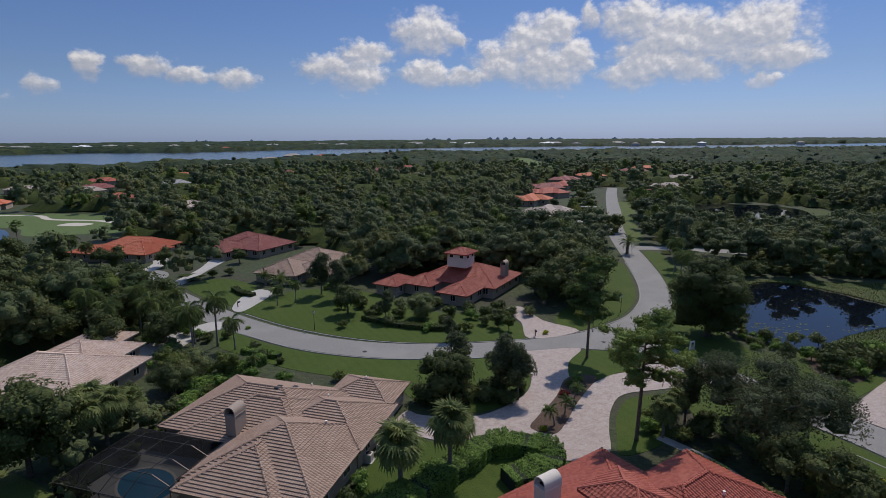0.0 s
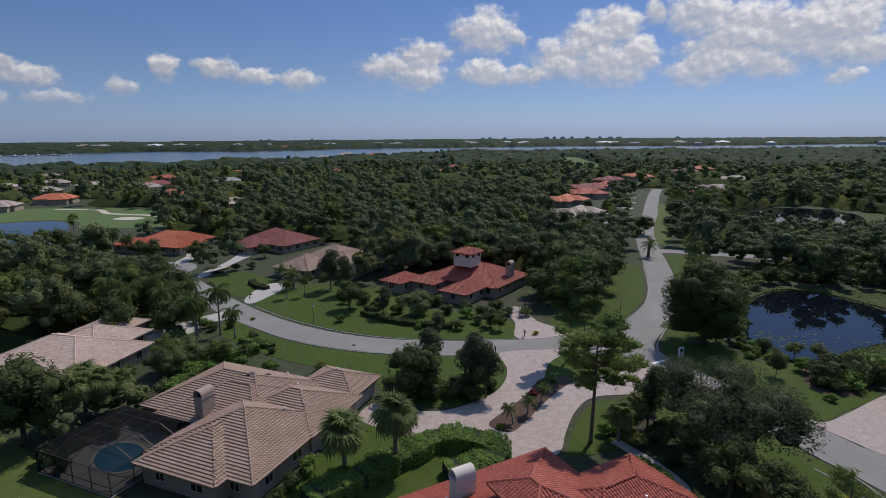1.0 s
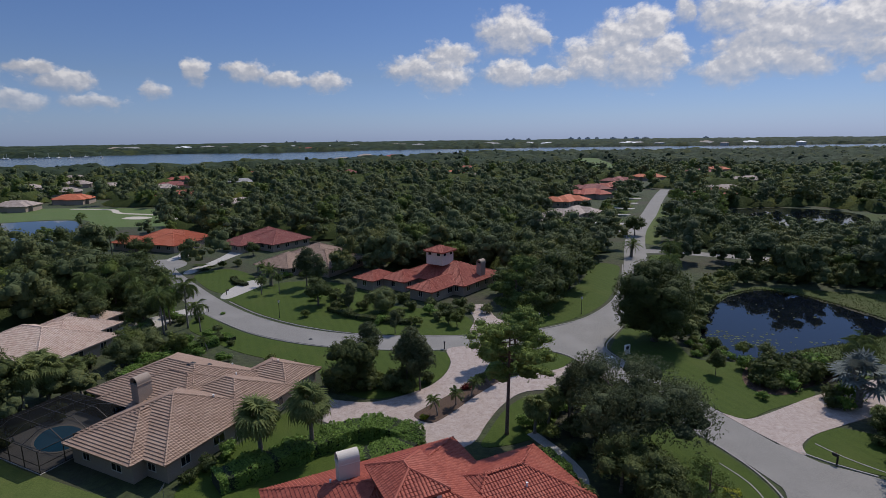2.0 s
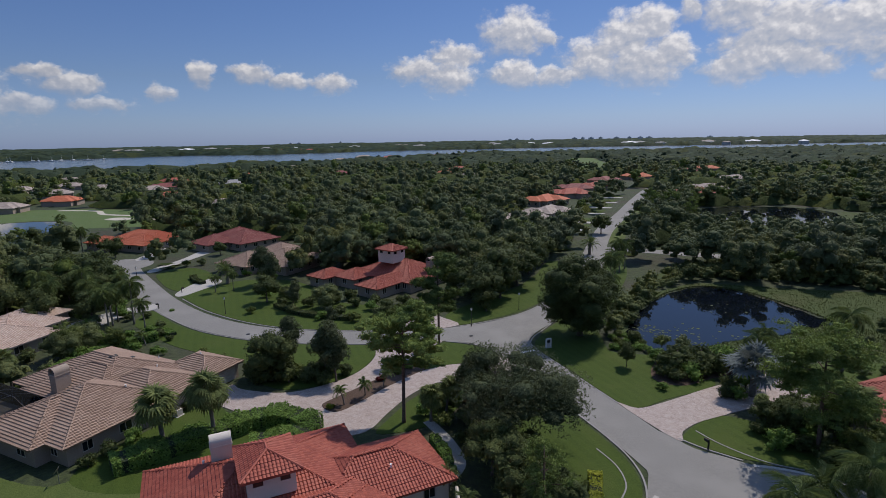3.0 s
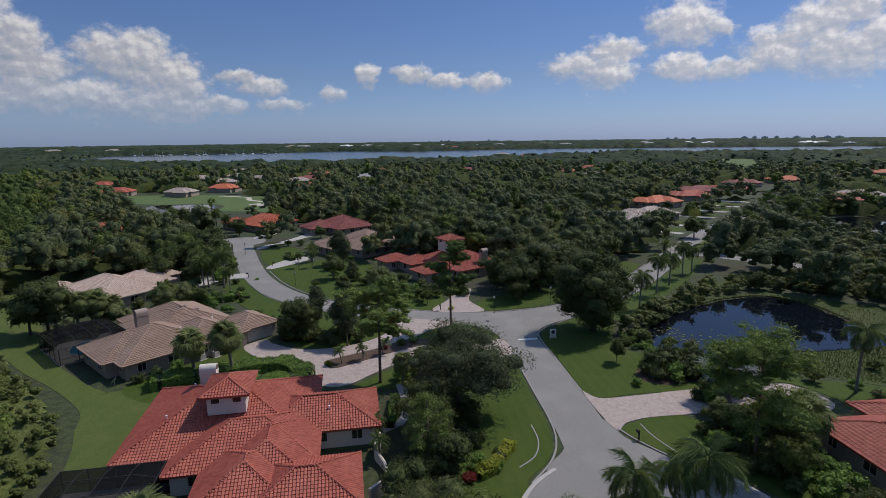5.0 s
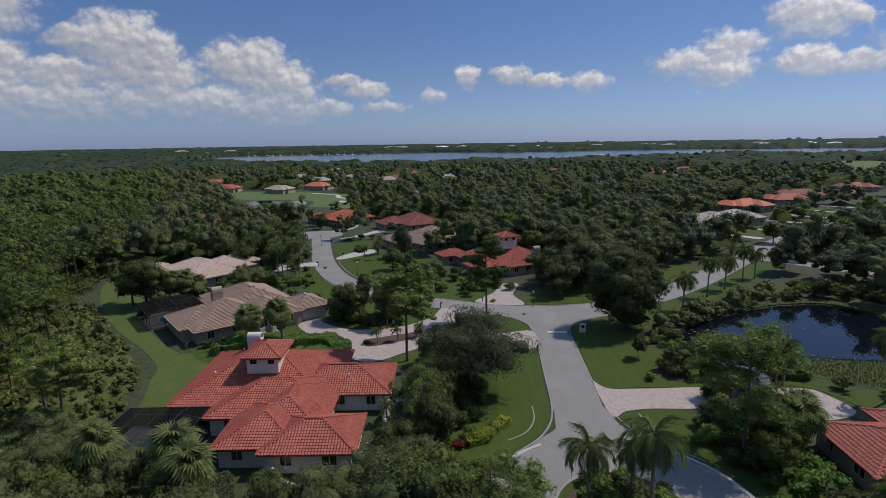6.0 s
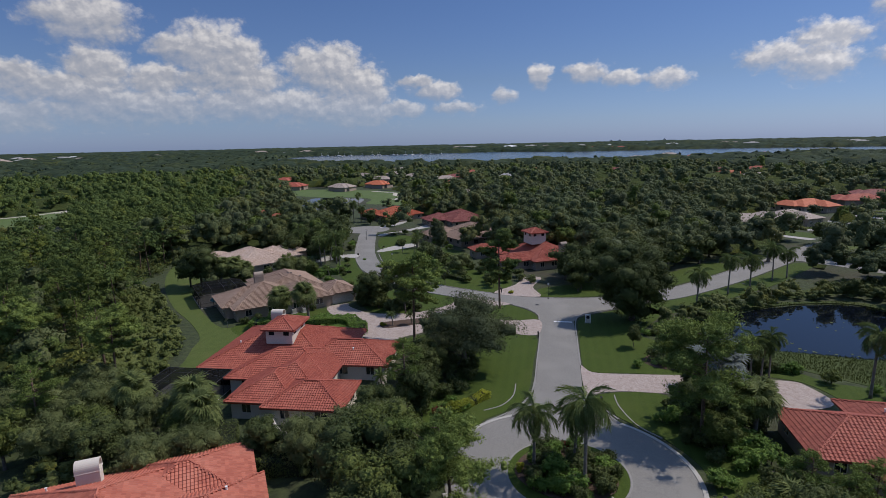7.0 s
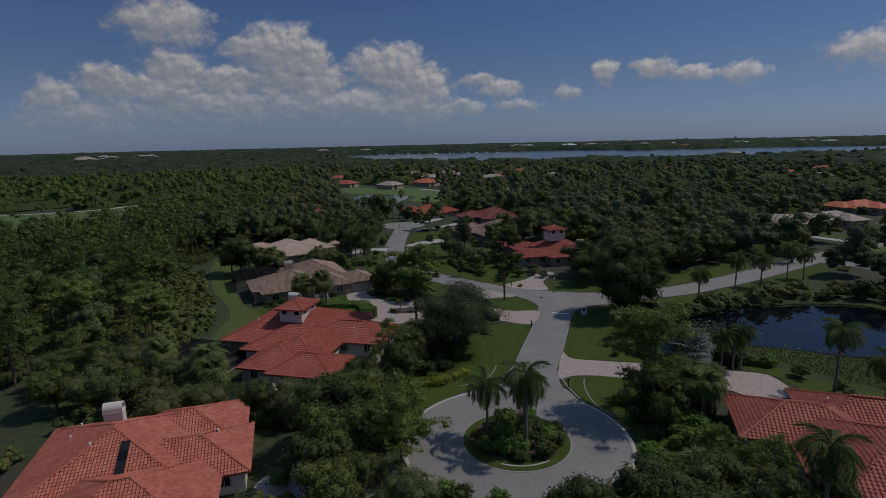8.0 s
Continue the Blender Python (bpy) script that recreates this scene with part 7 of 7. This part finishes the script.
mass("woods_among_pines", split_among(NEAR_W, d, rng, 0.6, 1.1), M["woods"], "dark broadleaf trees standing among the pines")
s = Solid()
for x, y in p[:420]:
    h = rng.uniform(8, 10.5)
    s.tube([(x, y, 0), (x + rng.normal() * 0.3, y + rng.normal() * 0.3, h)], [0.2, 0.06], 5, False)
tagged(new("pine_trunks", s.mesh("pine_trunks", M["bark_pine"])), "slender grey-brown pine trunks of the woods", "woods", kind="stuff")

# undergrowth and marsh
UNDER = shapes(240, 4, 1.3, 1.3, 0.0, 5, 34, 0.42, 1, core=0, low=-0.3, slim=0.45)
p, rng = scatter(8, (-120, 14, -30, 75), 2.6, lambda q: inside_many(q, west), True)
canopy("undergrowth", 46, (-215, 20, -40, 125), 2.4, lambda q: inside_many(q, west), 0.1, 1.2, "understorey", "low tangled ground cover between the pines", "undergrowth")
mass("undergrowth", split_among(UNDER, p, rng, 0.6, 1.5), M["mangrove"], "low palmetto and fern undergrowth", "undergrowth")
BUSH_W = shapes(250, 5, 3.4, 2.4, 0.0, 6, 70, 0.36, 2, low=-0.1)
fringe = metres([(9.5, 19), (0, 30.5), (-7, 36.3), (-22, 43.2), (-37, 46.6), (-60, 55), (-66, 50), (-47, 38), (-33, 32), (-17, 25), (-8, 12), (3, 4)])
p, rng = scatter(14, (-60, 10, 0, 50), 1.9, lambda q: inside_many(q, fringe), False)
canopy("palmetto_fringe", 48, (-60, 10, 0, 50), 1.1, lambda q: inside_many(q, fringe), 0.05, 0.7, "palmetto", "low palmetto carpet edging the lawn", "undergrowth", clear=False)
mass("palmetto_fringe", split_among(BUSH_W, p, rng, 0.28, 0.6), M["palmetto"], "bright green palmetto and fern thicket edging the lawn", "undergrowth")
east = metres([(84, 143), (98, 146), (140, 139), (160, 118), (150, 84), (136, 84), (128, 96), (140, 104), (170, 100), (230, 150), (230, 210), (150, 200), (110, 178), (88, 180), (78, 160)])
p, rng = scatter(9, (60, 210, 60, 190), 3.5, lambda q: inside_many(q, east), False)
p = p[~inside_many(p, metres(POND))]
tall = np.hypot(p[:, 0] - 72, p[:, 1] - 128) > 34
mass("mangrove_scrub", split_among(BUSH_W, p[tall], rng, 0.6, 1.5), M["mangrove"], "dense green mangrove scrub round the pond", "scrub")
bank = metres([(60.5, 103), (64.5, 112), (67.5, 120), (73, 131), (81, 146), (92, 162), (112, 170), (150, 152), (165, 127), (140, 139), (100, 149), (88, 144.5), (78, 132.5), (71.5, 118), (67, 108), (64, 101)])
q, rng = scatter(19, (50, 150, 85, 150), 2.1, lambda q: inside_many(q, bank), False)
mass("bank_scrub", split_among(BUSH_W, q, rng, 0.4, 1.05), M["mangrove"], "uneven green scrub on the pond's far bank", "scrub")
thicket = metres([(112, 184), (135, 176), (206, 180), (224, 250), (204, 250), (182, 238), (158, 236), (138, 250), (126, 262), (116, 230)])
p, rng = scatter(29, (95, 200, 150, 235), 4.2, lambda q: inside_many(q, thicket), False)
mass("marsh_thicket", split_among(BUSH_W, p, rng, 0.7, 1.7), M["woods"], "uneven thicket of low dark trees before a marsh pond", "scrub")
north = metres([(-10, 128), (6, 132), (20, 152), (46, 150), (52, 172), (30, 182), (-20, 176), (-34, 168), (-26, 150)])
p, rng = scatter(10, (-40, 60, 100, 170), 6.0, lambda q: inside_many(q, north), False)
p = p[keep_clear(p)]
mass("woods_behind_house", split_among(NEAR_W, p, rng, 0.8, 1.15), M["woods"], "dense dark trees behind the red house")
garden = metres([(-64, 56), (-52, 50), (-36, 56), (-36, 70), (-46, 78), (-44, 96), (-52, 108), (-66, 104), (-74, 96), (-78, 70)])
p, rng = scatter(11, (-70, -25, 40, 100), 4.6, lambda q: inside_many(q, garden), False)
p = p[keep_clear(p)]
mass("garden_thicket", split_among(BUSH_W, p, rng, 0.8, 1.7), M["woods"], "tangled dark garden thicket between two houses", "thicket")
foot = metres([(18, 4), (30, 14), (34, 22), (48, 32), (58, 36), (64, 28), (76, 16), (98, 20), (104, 40), (94, 52), (108, 56), (100, -10), (60, 0), (50, 14), (30, -12)])
p, rng = scatter(12, (0, 95, -20, 60), 3.4, lambda q: inside_many(q, foot), False)
p = p[keep_clear(p)]
p = p[np.hypot(p[:, 0] - CUL[0] * K, p[:, 1] - CUL[1] * K) > 15.5]
mass("shrubbery", split_among(BUSH_W, p, rng, 0.55, 1.0), M["mangrove"], "thick mixed shrubbery between houses", "shrubbery")


def reeds(seed, polys, count, size, mat, label, name):
    rng = np.random.default_rng(seed)
    pts = []
    for poly in polys:
        q = np.array(metres(poly))
        lo, hi = q.min(0), q.max(0)
        c = rng.uniform(lo, hi, (count, 2))
        pts.append(c[inside_many(c, metres(poly))])
    c = np.concatenate(pts)
    base = np.concatenate([c, np.full((len(c), 1), -0.15)], 1)
    way = unit(rng.normal(size=base.shape) * np.array([0.35, 0.35, 0]) + np.array([0, 0, 1]))
    side = unit(np.cross(way, rng.normal(size=base.shape)))
    ln = size * rng.uniform(0.5, 1.3, (len(base), 1))
    v = np.stack([base - side * 0.09, base + side * 0.09, base + way * ln], 1).reshape(-1, 3)
    tagged(new(name, np_mesh(name, v, np.arange(len(v)).reshape(-1, 3), M[mat])), label, "reeds", kind="stuff")


reeds(20, [[(63, 103), (68, 114), (72, 122.5), (78, 133), (84, 139), (92, 145), (112, 141), (134, 136), (140, 108), (122, 107), (111, 114), (107, 126), (101, 138), (93, 142), (83, 136), (73, 122), (67, 109)], [(72, 93), (84, 101), (96, 105.5), (110, 113), (122, 104), (112, 93), (96, 93), (84, 95), (78, 94)]], 24000, 0.45, "reed", "yellow-green reeds and marsh grass along the pond", "reeds")


def lily_pads(seed):
    rng = np.random.default_rng(seed)
    s = Solid()
    for cx, cy, n, spread in ((74, 104, 40, 3), (70, 108, 30, 2.5), (82, 108, 16, 4), (90, 104.5, 14, 3), (86, 124, 12, 5), (93, 103.5, 12, 2)):
        for _ in range(n):
            x, y, r = cx * K + rng.normal() * spread, cy * K + rng.normal() * spread * 0.6, rng.uniform(0.12, 0.3)
            s.put([(x + r * math.cos(k * 1.05), y + r * math.sin(k * 1.05), -0.205 + 0.01 * (k % 2)) for k in range(6)], [tuple(range(6))])
    tagged(new("lily_pads", s.mesh("lily_pads", M["willow"])), "floating lily pads on the dark pond", "water plants", kind="stuff")


lily_pads(21)


# ---- street furniture and small things ----
def mailbox(x, y, turn):
    m = thing("mailbox", pose(x * K, y * K, 0, 0, 0, turn), "dark mailbox on a wooden post beside the road", "mailbox", "mailboxes")
    piece("post", Solid().box(-0.07, 0.07, -0.07, 0.07, -0.05, 1.05, 0.01).mesh("post", M["dark"]), m)
    piece("arm", Solid().box(-0.05, 0.5, -0.05, 0.05, 0.9, 1.0, 0.01).mesh("arm", M["dark"]), m)
    n, r = 8, 0.13
    prof = [(-r, 1.0), (r, 1.0)] + [(r * math.cos(math.pi * i / n), 1.14 + r * math.sin(math.pi * i / n)) for i in range(n + 1)]
    p = [(0.0, a, z) for a, z in prof] + [(0.55, a, z) for a, z in prof]
    k = len(prof)
    f = [(i, (i + 1) % k, k + (i + 1) % k, k + i) for i in range(k)] + [tuple(range(k - 1, -1, -1)), tuple(range(k, 2 * k))]
    b = piece("box", py_mesh("box", p, f, M["dark"]), m)
    piece("flag", Solid().box(0.2, 0.32, -0.16, -0.14, 1.12, 1.32).mesh("flag", M["redleaf"]), b, None, "small red flag")


for x, y, t in ((45.6, 81.4, -60), (67.2, 61.7, 120), (69.2, 29.2, 200), (-45.2, 128.2, 45), (-42.4, 114.0, 200), (15.6, 95.2, 100), (21.8, 104.6, -80), (-66.4, 133, 220)):
    mailbox(x, y, t)


def lamp_post(x, y, h=3.6):
    m = thing("lamp_post", pose(x * K, y * K, 0), "slim dark lamp post with a pale lantern", "lamp post", "lamp posts")
    piece("post", Solid().tube([(0, 0, -0.05), (0, 0, 0.25), (0, 0, 0.3), (0, 0, h - 0.5)], [0.12, 0.11, 0.055, 0.045], 8).mesh("post", M["dark"]), m)
    piece("lantern", Solid().tube([(0, 0, h - 0.5), (0, 0, h - 0.42), (0, 0, h - 0.1), (0, 0, h)], [0.07, 0.15, 0.19, 0.05], 8).mesh("lantern", M["paint_white"]), m, None, "pale glass lantern")
    piece("cap", Solid().tube([(0, 0, h - 0.02), (0, 0, h + 0.1)], [0.2, 0.03], 8).mesh("cap", M["dark"]), m)


for x, y in ((87.3, 43.9), (34.2, 106.4), (-23.8, 111.2), (44.5, 118.6), (-66.5, 140)):
    lamp_post(x, y)


def pedestal(x, y, turn):
    """A small framed monument on the lawn."""
    m = thing("sign_stand", pose(x * K, y * K, 0, 0, 0, turn), "low white-framed sign stand with a dark round plate on the lawn", "sign stand")
    piece("base", Solid().box(-0.55, 0.55, -0.25, 0.25, 0, 0.22, 0.03).mesh("base", M["concrete"]), m)
    for x0 in (-0.5, 0.38):
        piece("post", Solid().box(x0, x0 + 0.12, -0.12, 0.12, 0.22, 1.5, 0.02).mesh("post", M["paint_white"]), m)
    piece("rail", Solid().box(-0.5, 0.5, -0.12, 0.12, 1.5, 1.62, 0.02).mesh("rail", M["paint_white"]), m)
    piece("panel", Solid().box(-0.38, 0.38, -0.06, 0.06, 0.22, 1.5).mesh("panel", M["trim"]), m, None, "pinkish sign panel")
    piece("plate", Solid().tube([(0, -0.08, 1.12), (0, 0.08, 1.12)], 0.3, 16).mesh("plate", M["dark"]), m, None, "round dark plate")


pedestal(49.6, 95.4, 28)


def air_conditioner(x, y, turn):
    m = thing("air_conditioner", pose(x * K, y * K, 0, 0, 0, turn), "boxy pale outdoor air conditioning unit beside a house wall", "air conditioner")
    piece("case", Solid().box(-0.42, 0.42, -0.42, 0.42, 0.08, 0.95, 0.03).mesh("case", M["trim"]), m)
    piece("fan_grille", Solid().tube([(0, 0, 0.94), (0, 0, 0.99)], 0.33, 16).mesh("fan_grille", M["dark"]), m, None, "dark round fan grille")
    piece("slab", Solid().box(-0.6, 0.6, -0.6, 0.6, 0, 0.08, 0.01).mesh("slab", M["concrete"]), m)


air_conditioner(-8.0, 62.6, 71)
air_conditioner(-6.6, 64.6, 71)


def satellite_dish(x, y):
    m = thing("satellite_dish", pose(x * K, y * K, 0, 0, 0, 200), "grey satellite dish on a short pole beside a house", "satellite dish")
    piece("pole", Solid().tube([(0, 0, 0), (0, 0, 1.5)], 0.04, 8).mesh("pole", M["steel"]), m)
    v, f = [(0, 0, 0)], []
    for r in (0.25, 0.5):
        v += [(r * math.cos(k * math.pi / 8), r * math.sin(k * math.pi / 8), r * r * 0.5) for k in range(16)]
    f += [(0, 1 + k, 1 + (k + 1) % 16) for k in range(16)] + [(1 + k, 17 + k, 17 + (k + 1) % 16, 1 + (k + 1) % 16) for k in range(16)]
    piece("dish", py_mesh("dish", v, f, M["steel"]), m, pose(0, 0, 1.5, 0, 55, 0))


satellite_dish(-11.2, 47.8)


def boat(x, y, turn, size):
    m = thing("boat", pose(x * K, y * K, 0.05, 0, 0, turn), "white motor boat with a mast moored on the river", "boat", "moored boats")
    p, f = [], []
    for z, k in ((0, 0.75), (1.6, 1.0)):
        p += [(-1 * size, -0.28 * size * k, z), (0.5 * size, -0.3 * size * k, z), (1.0 * size * k, 0, z), (0.5 * size, 0.3 * size * k, z), (-1 * size, 0.28 * size * k, z)]
    f = [(4, 3, 2, 1, 0), (5, 6, 7, 8, 9)] + [(i, (i + 1) % 5, 5 + (i + 1) % 5, 5 + i) for i in range(5)]
    piece("hull", py_mesh("hull", p, f, M["paint_white"]), m)
    piece("cabin", Solid().box(-0.5 * size, 0.2 * size, -0.18 * size, 0.18 * size, 1.6, 3.2, 0.2).mesh("cabin", M["paint_white"]), m)
    piece("mast", Solid().tube([(0, 0, 3), (0, 0, 12)], [0.2, 0.1], 5).mesh("mast", M["paint_white"]), m)


rng = np.random.default_rng(31)
for i in range(16):
    boat(-1330 + i * 22 + rng.uniform(-8, 8), 1130 + i * 12 + rng.uniform(-15, 15), rng.uniform(0, 360), rng.uniform(6, 11))
